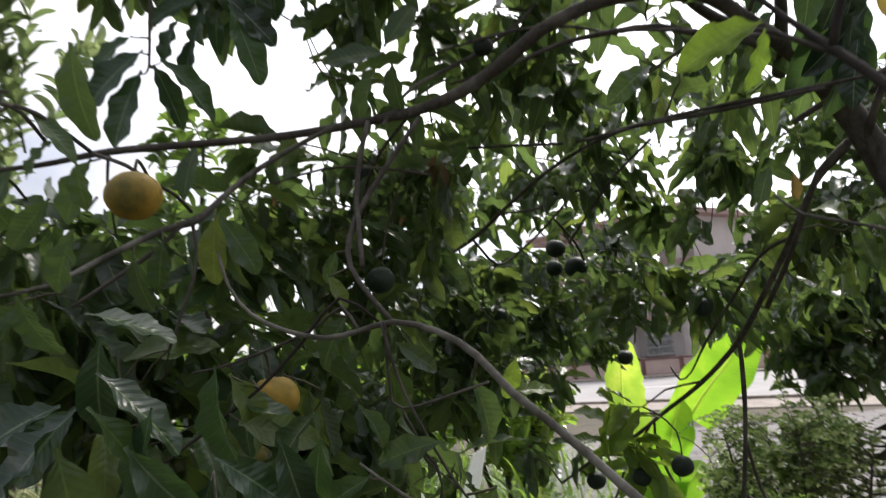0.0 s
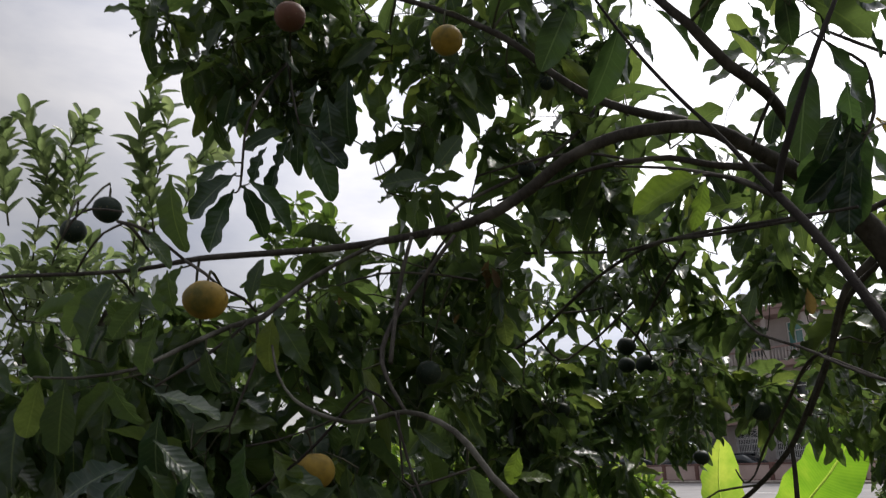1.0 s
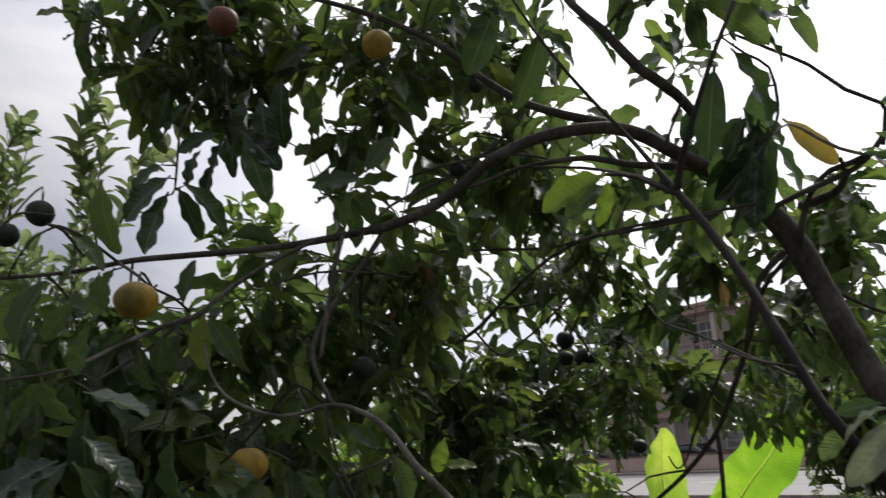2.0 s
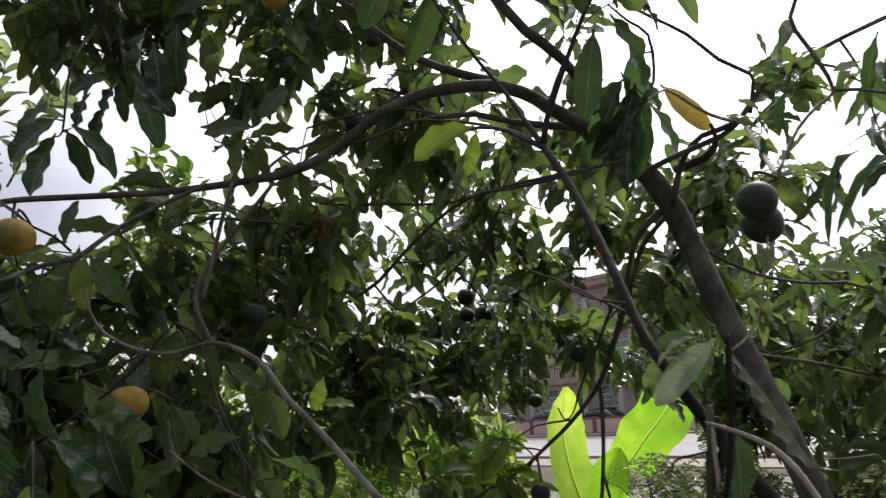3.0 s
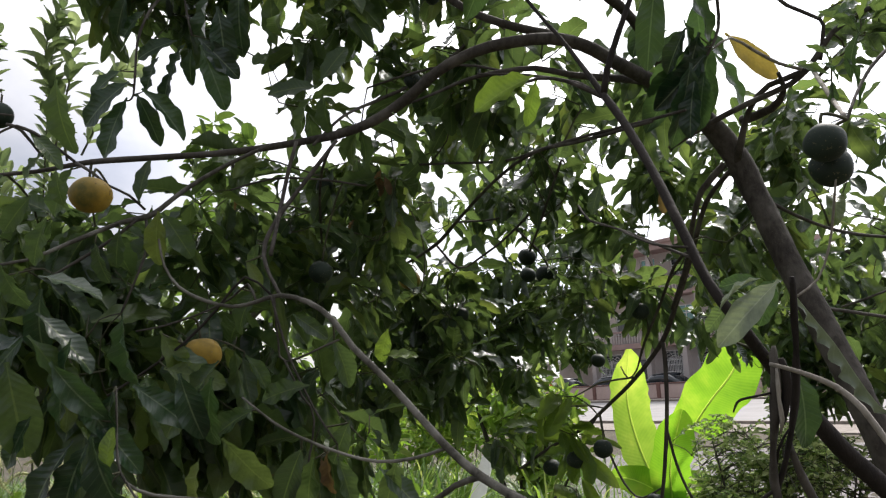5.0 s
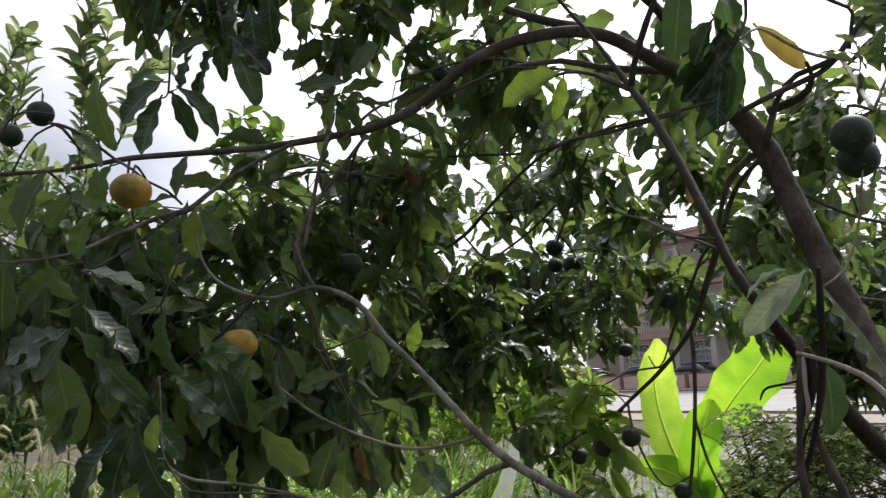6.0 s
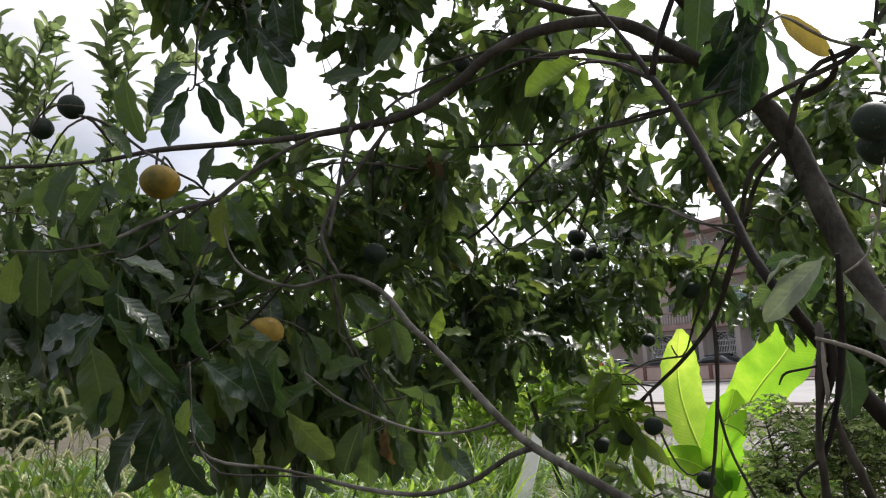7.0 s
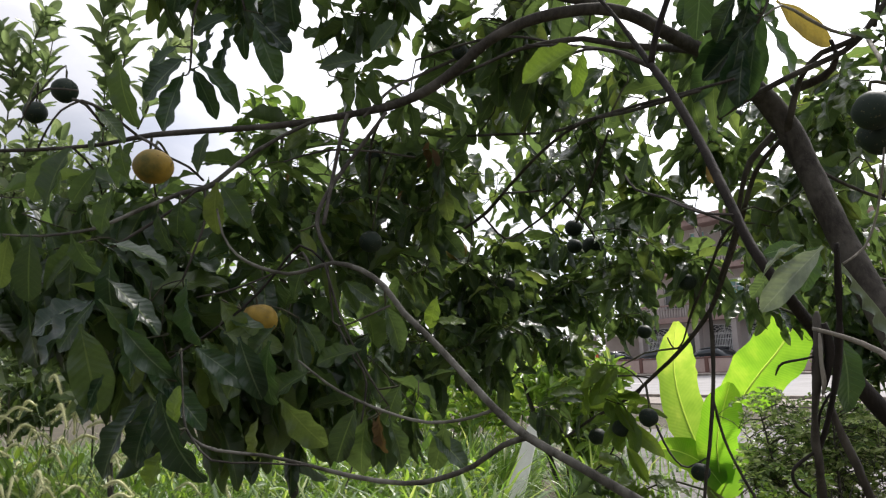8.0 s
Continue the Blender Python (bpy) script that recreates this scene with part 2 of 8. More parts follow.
def fruit_skin(name, stops, rough):
    n = Nodes(name)
    broad = n.noise(16.0, 4.0, 0.6)
    tint = n.math("ADD", n.math("MULTIPLY", broad, 0.75), n.math("MULTIPLY", n.chance(), 0.25))
    dots = n.math("GREATER_THAN", n.noise(240.0, 2.0, 0.5), 0.66)
    blem = n.math("GREATER_THAN", n.noise(38.0, 4.0, 0.6, dist=0.6), 0.69)
    col = n.ramp(tint, stops)
    col = n.mix(n.math("MULTIPLY", dots, 0.35), col, (0.20, 0.17, 0.09))
    col = n.mix(n.math("MULTIPLY", blem, 0.6), col, (0.075, 0.045, 0.02))
    return n.done(n.surface(col, rough, n.bump(n.math("SUBTRACT", n.noise(70.0, 3.0), dots), 0.18, 0.002), spec=0.28))


M["green_fruit"] = fruit_skin("green_fruit_skin", [(0.3, (0.009, 0.017, 0.012)), (0.7, (0.019, 0.033, 0.021))], 0.6)
M["ripe_fruit"] = fruit_skin("ripe_fruit_skin", [(0.36, (0.10, 0.092, 0.02)), (0.46, (0.23, 0.155, 0.024)), (0.56, (0.36, 0.235, 0.036)), (0.66, (0.43, 0.30, 0.06))], 0.55)
M["turning_fruit"] = fruit_skin("turning_fruit_skin", [(0.3, (0.15, 0.15, 0.035)), (0.7, (0.34, 0.24, 0.05))], 0.5)
M["brown_fruit"] = fruit_skin("brown_fruit_skin", [(0.3, (0.10, 0.045, 0.03)), (0.7, (0.19, 0.085, 0.05))], 0.55)


def banana_material(name, stops):
    n = Nodes(name)
    uv = n.add("ShaderNodeSeparateXYZ")
    n.link(n.coord("UV"), uv.inputs[0])
    side = n.math("ABSOLUTE", n.math("SUBTRACT", n.math("MULTIPLY", uv.outputs[0], 2.0), 1.0))
    ribs = n.math("SINE", n.math("MULTIPLY", n.math("SUBTRACT", uv.outputs[1], n.math("MULTIPLY", side, 0.10)), 260.0))
    tone_ = n.noise(3.5, 4.0)
    col = n.ramp(tone_, stops)
    col = n.mix(n.math("MULTIPLY", n.math("ADD", ribs, 1.0), 0.05), col, (0.30, 0.38, 0.08))
    normal = n.bump(ribs, 0.22, 0.006)
    rib = n.math("LESS_THAN", side, 0.035)
    col = n.mix(n.math("MULTIPLY", rib, 0.8), col, (0.42, 0.50, 0.16))
    front = n.surface(col, 0.42, normal)
    tr = n.add("ShaderNodeBsdfTranslucent")
    n.link(n.mix(1.0, col, (2.0, 2.2, 0.9), "MULTIPLY"), tr.inputs["Color"])
    both = n.add("ShaderNodeMixShader", Fac=0.54)
    n.link(front, both.inputs[1])
    n.link(tr.outputs[0], both.inputs[2])
    return n.done(both.outputs[0])


M["banana"] = banana_material("banana_blade", [(0.3, (0.085, 0.185, 0.022)), (0.52, (0.135, 0.25, 0.03)), (0.7, (0.24, 0.32, 0.06))])
# the banana blade colours, lighter and yellower
M["pale_banana"] = banana_material("pale_banana_blade", [(0.3, (0.125, 0.215, 0.04)), (0.52, (0.20, 0.285, 0.065)), (0.7, (0.36, 0.39, 0.12))])
M["banana_rib"] = speckled("banana_rib", (0.24, 0.34, 0.06), (0.36, 0.44, 0.12), 8.0, 0.5)
M["banana_stem"] = speckled("banana_stem", (0.10, 0.14, 0.04), (0.24, 0.24, 0.09), 6.0, 0.6)


# ---- mesh helpers ----
def mesh_of(name, verts, faces, material, uvs=None, smooth=True):
    """A mesh from vertices, faces and one uv for each vertex."""
    me = bpy.data.meshes.new(name)
    me.from_pydata([tuple(v) for v in verts], [], faces)
    if uvs is not None:
        layer = me.uv_layers.new(name="UVMap")
        idx = np.empty(len(me.loops), dtype=np.int32)
        me.loops.foreach_get("vertex_index", idx)
        layer.data.foreach_set("uv", np.asarray(uvs, dtype=np.float32)[idx].ravel())
    if smooth:
        me.polygons.foreach_set("use_smooth", [True] * len(me.polygons))
    me.materials.append(material)
    me.update()
    return me


def thing(name, place, label, category, group=""):
    e = new(name)
    e.empty_display_size = 0.1
    e.location = place
    return tagged(e, label, category, group)


def under(ob, parent):
    """Makes ob, built in world coordinates, a child of a thing or of a part."""
    ob.parent = parent
    ob.matrix_parent_inverse = Matrix.Translation(-Vector(parent.location)) if parent.parent is None else Matrix()
    return ob


def part(name, data, material, parent, label=""):
    """Links a bmesh or a mesh, given in world coordinates, as one object under a thing or a part."""
    if isinstance(data, bmesh.types.BMesh):
        me = bpy.data.meshes.new(name)
        data.to_mesh(me)
        data.free()
        me.materials.append(material)
        data = me
    ob = new(name, data)
    if parent is not None:
        under(ob, parent)
    return tagged(ob, label)


def structure(name, data, label, category=""):
    return tagged(new(name, data), label, category or name.split("_")[0], kind="structure")


def smooth_line(pts, step=0.03):
    """Points of a Catmull-Rom line through control points (x, y, z, radius)."""
    p = np.array(pts, float)
    ext = np.vstack([2 * p[0] - p[1], p, 2 * p[-1] - p[-2]])
    out = []
    for i in range(1, len(ext) - 2):
        a, b, c, d = ext[i - 1 : i + 3]
        n = max(2, int(np.linalg.norm(c[:3] - b[:3]) / step))
        for t in np.arange(n) / n:
            out.append(0.5 * (2 * b + (c - a) * t + (2 * a - 5 * b + 4 * c - d) * t * t + (3 * b - a - 3 * c + d) * t**3))
    out.append(p[-1])
    out = np.array(out)
    out[:, 3] = np.maximum(out[:, 3], p[:, 3].min() * 0.7)
    return out


def tube_data(line, sides, rough=0.0, rng=None):
    """Vertices, faces and uvs of a round, slightly knotted tube along a line with radii."""
    pts, rad = line[:, :3], line[:, 3]
    tan = np.gradient(pts, axis=0)
    tan /= np.linalg.norm(tan, axis=1)[:, None] + 1e-9
    ref = np.array([0.0, 0.0, 1.0]) if abs(tan[0][2]) < 0.9 else np.array([1.0, 0.0, 0.0])
    verts, faces, uvs = [], [], []
    side = np.cross(tan[0], ref)
    ang = np.arange(sides) * 2 * np.pi / sides
    for i in range(len(pts)):
        side = side - tan[i] * (side @ tan[i])
        side /= np.linalg.norm(side) + 1e-9
        up = np.cross(tan[i], side)
        for a in ang:
            w = 1.0
            if rough:
                q = Vector(pts[i] * 14.0 + np.array([math.cos(a), math.sin(a), 0]) * 0.9)
                w += rough * noise.noise(q) + 0.5 * rough * noise.noise(q * 4.1)
            verts.append(pts[i] + rad[i] * w * (math.cos(a) * side + math.sin(a) * up))
            uvs.append((a / 6.283, i / max(1, len(pts) - 1)))
    n = sides
    for i in range(len(pts) - 1):
        for k in range(n):
            faces.append((i * n + k, i * n + (k + 1) % n, (i + 1) * n + (k + 1) % n, (i + 1) * n + k))
    faces.append(tuple(range(n))[::-1])
    faces.append(tuple(range((len(pts) - 1) * n, len(pts) * n)))
    return verts, faces, uvs


def tube(name, pts, material, parent, sides=8, step=0.03, rough=0.0, label=""):
    v, f, uv = tube_data(smooth_line(pts, step), sides, rough)
    return part(name, mesh_of(name, v, f, material, uv), material, parent, label)


class Heap:
    """Many small pieces joined into one mesh."""

    def __init__(self):
        self.v, self.f, self.u, self.n = [], [], [], 0

    def add(self, verts, faces, uvs):
        self.v.extend(verts)
        self.f.extend([tuple(i + self.n for i in face) for face in faces])
        self.u.extend(uvs)
        self.n += len(verts)

    def part(self, name, material, parent, label):
        ob = part(name, mesh_of(name, self.v, self.f, material, self.u), material, parent, label)
        return tagged(ob, kind="stuff")


def box_bm(sx, sy, sz, bevel=0.0, at=(0, 0, 0), turn=0.0, bm=None):
    """A bevelled box of these sizes about a centre, turned about z."""
    bm = bm or bmesh.new()
    m = Matrix.Translation(at) @ Matrix.Rotation(turn, 4, "Z") @ Matrix.Diagonal((sx, sy, sz, 1))
    made = bmesh.ops.create_cube(bm, size=1.0, matrix=m)
    if bevel:
        edges = list({e for v in made["verts"] for e in v.link_edges})
        bmesh.ops.bevel(bm, geom=edges, offset=bevel, segments=2, affect="EDGES", profile=0.5)
    return bm


# ---- leaves ----
def leaf_shape(seed, width=0.36, droop=0.25, fold=0.22, wave=0.03, widest=0.6, steps=(0, 0.1, 0.24, 0.42, 0.6, 0.78, 0.92, 1.0), stalk=0.07):
    """A leaf of length 1 along +y: a short stalk, then a smooth obovate blade with a blunt tip, folded at the midrib, drooping and gently wavy."""
    rng = random.Random(seed)
    verts, uvs, faces = [], [], []
    ph, twist, side_bend = rng.uniform(0, 6), rng.uniform(-0.55, 0.55), rng.uniform(-0.07, 0.07)
    cols = (-1.0, -0.55, 0.0, 0.55, 1.0)
    tip = 0.58
    base = tip * widest / (1 - widest)
    top = widest**base * (1 - widest) ** tip
    for t in steps:
        b = max(0.0, (t - stalk) / (1 - stalk))
        w = 0.5 * width * b**base * (1 - b) ** tip / top
        w = max(w, 0.024 if t < 0.5 else 0.006)
        y = t * (1 - 0.15 * droop * t)
        z = -droop * t * t
        for c in cols:
            edge = 1 + abs(c) * wave * (0.7 * math.sin(12 * t + ph + 2 * c) + 0.2 * math.sin(27 * t + 2 * ph + c))
            x = c * w * edge
            zz = z + (abs(c) ** 1.3) * w * fold * 2 + wave * 0.8 * math.sin(19 * t + ph * 2 + (2 if c > 0 else 0)) * abs(c) * min(1.0, w * 8)
            a = twist * t
            verts.append((x * math.cos(a) + side_bend * t * t, y, zz + x * math.sin(a)))
            uvs.append((0.5 + 0.5 * c, t))
    k = len(cols)
    for i in range(len(steps) - 1):
        for j in range(k - 1):
            faces.append((i * k + j, i * k + j + 1, (i + 1) * k + j + 1, (i + 1) * k + j))
    return np.array(verts), faces, uvs


LONG = (0, 0.07, 0.13, 0.2, 0.28, 0.36, 0.44, 0.52, 0.6, 0.68, 0.76, 0.84, 0.91, 0.96, 0.99, 1.0)
BROAD = [leaf_shape(s, width=w, droop=d, fold=f, wave=wv, widest=wd, steps=LONG) for s, w, d, f, wv, wd in (
    (1, 0.36, 0.26, 0.18, 0.040, 0.55), (2, 0.34, 0.40, 0.26, 0.065, 0.54), (3, 0.39, 0.16, 0.14, 0.045, 0.54), (4, 0.32, 0.55, 0.34, 0.060, 0.57),
    (5, 0.35, 0.34, 0.40, 0.055, 0.57), (6, 0.39, 0.24, 0.20, 0.070, 0.56), (7, 0.31, -0.10, 0.30, 0.040, 0.56), (8, 0.35, 0.70, 0.26, 0.050, 0.60), (9, 0.31, 0.20, 0.80, 0.060, 0.57), (10, 0.30, 1.15, 0.35, 0.045, 0.50))]
SMALL = [leaf_shape(s, width=w, droop=d, fold=0.3, wave=0.02, widest=0.54, steps=(0, 0.1, 0.25, 0.45, 0.65, 0.83, 0.94, 1.0), stalk=0.06) for s, w, d in ((11, 0.42, 0.12), (12, 0.36, 0.25), (13, 0.46, 0.0), (14, 0.40, 0.35))]
TINY = [leaf_shape(s, width=0.5, droop=d, fold=0.3, wave=0.0, widest=0.54, steps=(0, 0.25, 0.55, 0.85, 1.0), stalk=0.05) for s, d in ((21, 0.1), (22, 0.3))]


def leaf_pose(base, way, up, length, wide=1.0, roll=0.0):
    """A pose that lays a leaf's length along way, with its upper face towards up."""
    y = Vector(way).normalized()
    z = Vector(up) - y * Vector(up).dot(y)
    if z.length < 1e-4:
        z = Vector((0, 1, 0)) - y * y.y
    z.normalize()
    z = Matrix.Rotation(roll, 3, y) @ z
    x = y.cross(z)
    rot = Matrix((x * wide, y, z)).transposed().to_4x4()
    return Matrix.Translation(base) @ rot @ Matrix.Scale(length, 4)


class Plant:
    """A thing with limbs and leaves; limbs are remembered so that twigs can spring from them."""

    def __init__(self, name, place, label, category, leaf_mat, shapes, seed, group=""):
        self.root = thing(name, place, label, category, group)
        self.mat, self.shapes, self.rng = leaf_mat, shapes, random.Random(seed)
        self.line, self.bare, self.leaves, self.twigs = [], [], [], Heap()

    def limb(self, name, pts, material=None, sides=9, rough=0.16, step=0.035, label=""):
        v, f, uv = tube_data(smooth_line(pts, step), sides, rough)
        mat = material or M["bark"]
        self.line.append(smooth_line(pts, 0.05))
        return part(name, mesh_of(name, v, f, mat, uv), mat, self.root, label)

    def twig(self, pts, sides=5):
        line = smooth_line(pts, 0.05)
        self.twigs.add(*tube_data(line, sides))
        return line

    def spring(self, p, far=0.9):
        """The nearest spot on a limb from which a twig could reach p, or None."""
        best, spot = far, None
        for line in self.line + (self.bare if far < 0.2 else []):
            d = np.linalg.norm(line[:, :3] - np.array(p), axis=1)
            i = int(d.argmin())
            if d[i] < best:
                best, spot = d[i], line[i]
        return spot

    def leaf(self, base, tip, width=0.38, up=(0, -0.25, 1), roll=0.0, mat=None, shape=None):
        """One leaf from its stalk to its tip."""
        b, t = Vector(base), Vector(tip)
        spot = self.spring(b, 0.05)
        if spot is not None:
            s = Vector(spot[:3])
            self.twig([(*s, min(0.0024, spot[3])), (*(s.lerp(b, 0.6) + (t - b) * 0.04), 0.0018), (*b.lerp(t, 0.05), 0.0014)], 4)
        i = self.rng.choice((0, 1, 2, 4, 5)) if shape is None else shape
        self.leaves.append((leaf_pose(b, t - b, up, (t - b).length * 1.08, min(width, 0.43) / 0.38, roll), i, mat or self.mat))

    def spray(self, p, way, n=7, size=0.13, hang=0.7, reach=0.09, join=True, mat=None):
        """A leafy shoot that ends at p: its twig from the nearest limb, and leaves round its end."""
        r, p, a = self.rng, Vector(p), Vector(way).normalized()
        start = p - a * reach
        if join:
            spot = self.spring(start)
            if spot is not None:
                s = Vector(spot[:3])
                gap = (start - s).length
                mid = (s + start) / 2 + Vector((r.uniform(-0.1, 0.1), r.uniform(-0.1, 0.1), r.uniform(0.0, 0.16))) * gap
                thick = min(0.0048, spot[3] * 0.7, 0.0025 + 0.005 * gap)
                line = self.twig([(*s, thick), (*mid, thick * 0.85), (*start, 0.0021), (*p, 0.0012)])
                if gap > 0.15:
                    self.line.append(line)
            else:
                self.twig([(*(start - a * 0.06), 0.002), (*start, 0.0018), (*p, 0.0011)])
        side = a.orthogonal().normalized()
        turn = r.uniform(0, 6.28)
        for i in range(n):
            turn += 2.4 + r.uniform(-0.4, 0.4)
            at = start.lerp(p, (i + 0.6) / n)
            radial = Matrix.Rotation(turn, 3, a) @ side
            d = a * r.uniform(0.2, 0.7) + radial * r.uniform(0.6, 1.0) + Vector((0, 0, -hang * r.uniform(0.3, 1.5)))
            up = Vector((r.uniform(-0.6, 0.6), r.uniform(-0.7, 0.4), 1)) + radial * 0.3
            m = leaf_pose(at + d.normalized() * 0.006, d, up, size * r.uniform(0.65, 1.25), r.uniform(0.88, 1.12), r.uniform(-0.7, 0.7))
            self.leaves.append((m, r.randrange(min(9, len(self.shapes))), mat or self.mat))

    def clump(self, at, radii, n, leaves=7, size=0.13, hang=0.5, rise=0.15, join=True, mat=None, reach=0.09):
        """n shoots spread through an ellipsoid."""
        r, made = self.rng, 0
        while made < n:
            q = Vector((r.uniform(-1, 1), r.uniform(-1, 1), r.uniform(-1, 1)))
            if q.length > 1:
                continue
            made += 1
            p = Vector(at) + Vector((q.x * radii[0], q.y * radii[1], q.z * radii[2]))
            way = Vector((r.uniform(-1, 1), r.uniform(-1, 1), r.uniform(-0.5, 0.6) + rise))
            self.spray(p, way, leaves + r.randint(-2, 2), size, hang, reach, join, mat)

    def finish(self, near=(0, 1, 1.8), singles=300, rest="foliage", rest_label="", leaf_name="leaf"):
        """The leaves nearest a spot become parts of their own; the others are joined."""
        meshes = {}
        order = sorted(range(len(self.leaves)), key=lambda i: (self.leaves[i][0].translation - Vector(near)).length)
        special = {id(self.mat)}
        for i in order[:singles] + [i for i in order[singles:] if id(self.leaves[i][2]) not in special]:
            m, k, mat = self.leaves[i]
            key = (k, id(mat))
            if key not in meshes:
                v, f, uv = self.shapes[k]
                meshes[key] = mesh_of(leaf_name, v, f, mat, uv)
            ob = new(leaf_name, meshes[key])
            ob.parent = self.root
            ob.matrix_parent_inverse = Matrix.Translation(-Vector(self.root.location))
            ob.matrix_basis = m
        heap = Heap()
        for i in order[singles:]:
            m, k, mat = self.leaves[i]
            if id(mat) in special:
                v, f, uv = self.shapes[k]
                a = np.array(m)
                heap.add((v @ a[:3, :3].T + a[:3, 3]).tolist(), f, uv)
        if heap.n:
            heap.part(rest, self.mat, self.root, rest_label or "mass of leaves")
        if self.twigs.n:
            self.twigs.part("twigwork", M["twig"], self.root, "thin greenish-brown leaf twigs")



# ---- ground, road and pavement ----
def ground_height(x, y):
    """The garden lies a little above the road and is uneven."""
    s = min(1.0, max(0.0, (20.0 - y) / 8.0))
    s = s * s * (3 - 2 * s)
    return 0.22 * s - 0.03 + s * 0.10 * noise.noise(Vector((x * 0.35, y * 0.35, 0.0))) + s * 0.03 * noise.noise(Vector((x * 1.7, y * 1.7, 3.0)))


def ground_sheet():
    near = [i * 0.6 for i in range(-40, 61)]
    far = [40, 46, 55, 70, 90, 130, 200, 320, 600, 1200]
    xs = [-v for v in far[::-1]] + [v for v in near if -24 <= v <= 36] + far
    ys = [-v for v in far[::-1]] + [v for v in near] + far
    verts = [(x, y, ground_height(x, y)) for y in ys for x in xs]
    w = len(xs)
    faces = [(j * w + i, j * w + i + 1, (j + 1) * w + i + 1, (j + 1) * w + i) for j in range(len(ys) - 1) for i in range(w - 1)]
    return mesh_of("ground", verts, faces, M["soil"])


structure("ground", ground_sheet(), "bare brown garden soil with weeds", "ground")

# the street runs aslant: U along it, N from the fence towards the garden
FENCE = Vector((6.886, 52.814, 0.0))
U, N = Vector((0.656, -0.755, 0.0)), Vector((-0.755, -0.656, 0.0))
ALONG = math.atan2(U.y, U.x)


def street(u, n, z=0.0):
    return FENCE + U * u + N * n + Vector((0, 0, z))


def strip(name, u0, u1, n0, n1, z0, z1, material, label, category):
    c = street((u0 + u1) / 2, (n0 + n1) / 2, (z0 + z1) / 2)
    bm = box_bm(u1 - u0, n1 - n0, z1 - z0, 0.012, c, ALONG)
    me = bpy.data.meshes.new(name)
    bm.to_mesh(me)
    bm.free()
    me.materials.append(material)
    return structure(name, me, label, category)


strip("road", -90, 60, 1.8, 16.8, -0.25, 0.02, M["road"], "pale grey concrete road", "road")
strip("pavement", -90, 60, 0.1, 1.8, -0.25, 0.12, M["gravel"], "low pavement along the wall", "pavement")
strip("kerb", -90, 60, 16.8, 17.0, -0.25, 0.10, M["gravel"], "worn concrete kerb", "kerb")
strip("verge", -90, 60, 17.0, 19.5, -0.25, 0.012, M["gravel"], "grey rubble verge beside the road", "verge")
strip("yard", -90, 60, -40, -0.1, -0.25, 0.05, M["road"], "concrete yard before the houses", "yard")
for k in range(9):
    strip("lane_mark", -34 + 7.5 * k, -31 + 7.5 * k, 9.2, 9.35, 0.0, 0.026, M["road_paint"], "worn white dash painted on the road", "road marking")

# ---- boundary wall ----
boundary = thing("boundary_wall", street(0, 0), "low pink rendered boundary wall with dark red posts", "wall")
for k in range(-14, 12):
    c = street(k * 2.6 + 1.3, 0, 0.5)
    part("panel", box_bm(2.34, 0.16, 0.86, 0.01, c, ALONG), M["fence_render"], boundary)
    part("post", box_bm(0.26, 0.28, 1.06, 0.02, street(k * 2.6, 0, 0.53), ALONG), M["fence_cap"], boundary)
    part("coping", box_bm(2.34, 0.24, 0.09, 0.015, c + Vector((0, 0, 0.485)), ALONG), M["fence_cap"], boundary)
    part("plinth", box_bm(2.34, 0.22, 0.16, 0.015, c + Vector((0, 0, -0.43)), ALONG), M["fence_cap"], boundary)

# ---- house across the road ----
HOUSE = 6.0  # its front stands this far behind the wall
HOUSE_END = 5.3  # the corner of the house along the street


def house_point(u, out_, z):
    return street(u, -HOUSE + out_, z)


def wall_bm(u0, u1, z0, z1, openings, out_=0.0, thick=0.24):
    """A wall between u0 and u1 with openings (u, z, width, height) cut right through."""
    us = sorted({u0, u1, *[v for o in openings for v in (o[0] - o[2] / 2, o[0] + o[2] / 2)]})
    zs = sorted({z0, z1, *[v for o in openings for v in (o[1], o[1] + o[3])]})
    bm = bmesh.new()

    def solid(u, z):
        return u0 < u < u1 and z0 < z < z1 and not any(abs(u - o[0]) < o[2] / 2 and o[1] < z < o[1] + o[3] for o in openings)

    for a, b in zip(us, us[1:]):
        for c, d in zip(zs, zs[1:]):
            if not solid((a + b) / 2, (c + d) / 2):
                continue
            corners = [bm.verts.new(house_point(u, out_ - k, z)) for k in (0, thick) for u, z in ((a, c), (b, c), (b, d), (a, d))]
            for q in ((0, 1, 2, 3), (7, 6, 5, 4), (0, 4, 5, 1), (1, 5, 6, 2), (2, 6, 7, 3), (3, 7, 4, 0)):
                bm.faces.new([corners[i] for i in q])
    bmesh.ops.remove_doubles(bm, verts=bm.verts, dist=0.001)
    bmesh.ops.recalc_face_normals(bm, faces=bm.faces)
    return bm


def house_box(name, u, z, su, sz, sn, out_, material, parent, label="", bevel=0.015):
    return part(name, box_bm(su, sn, sz, bevel, house_point(u, out_, z), ALONG), material, parent, label)


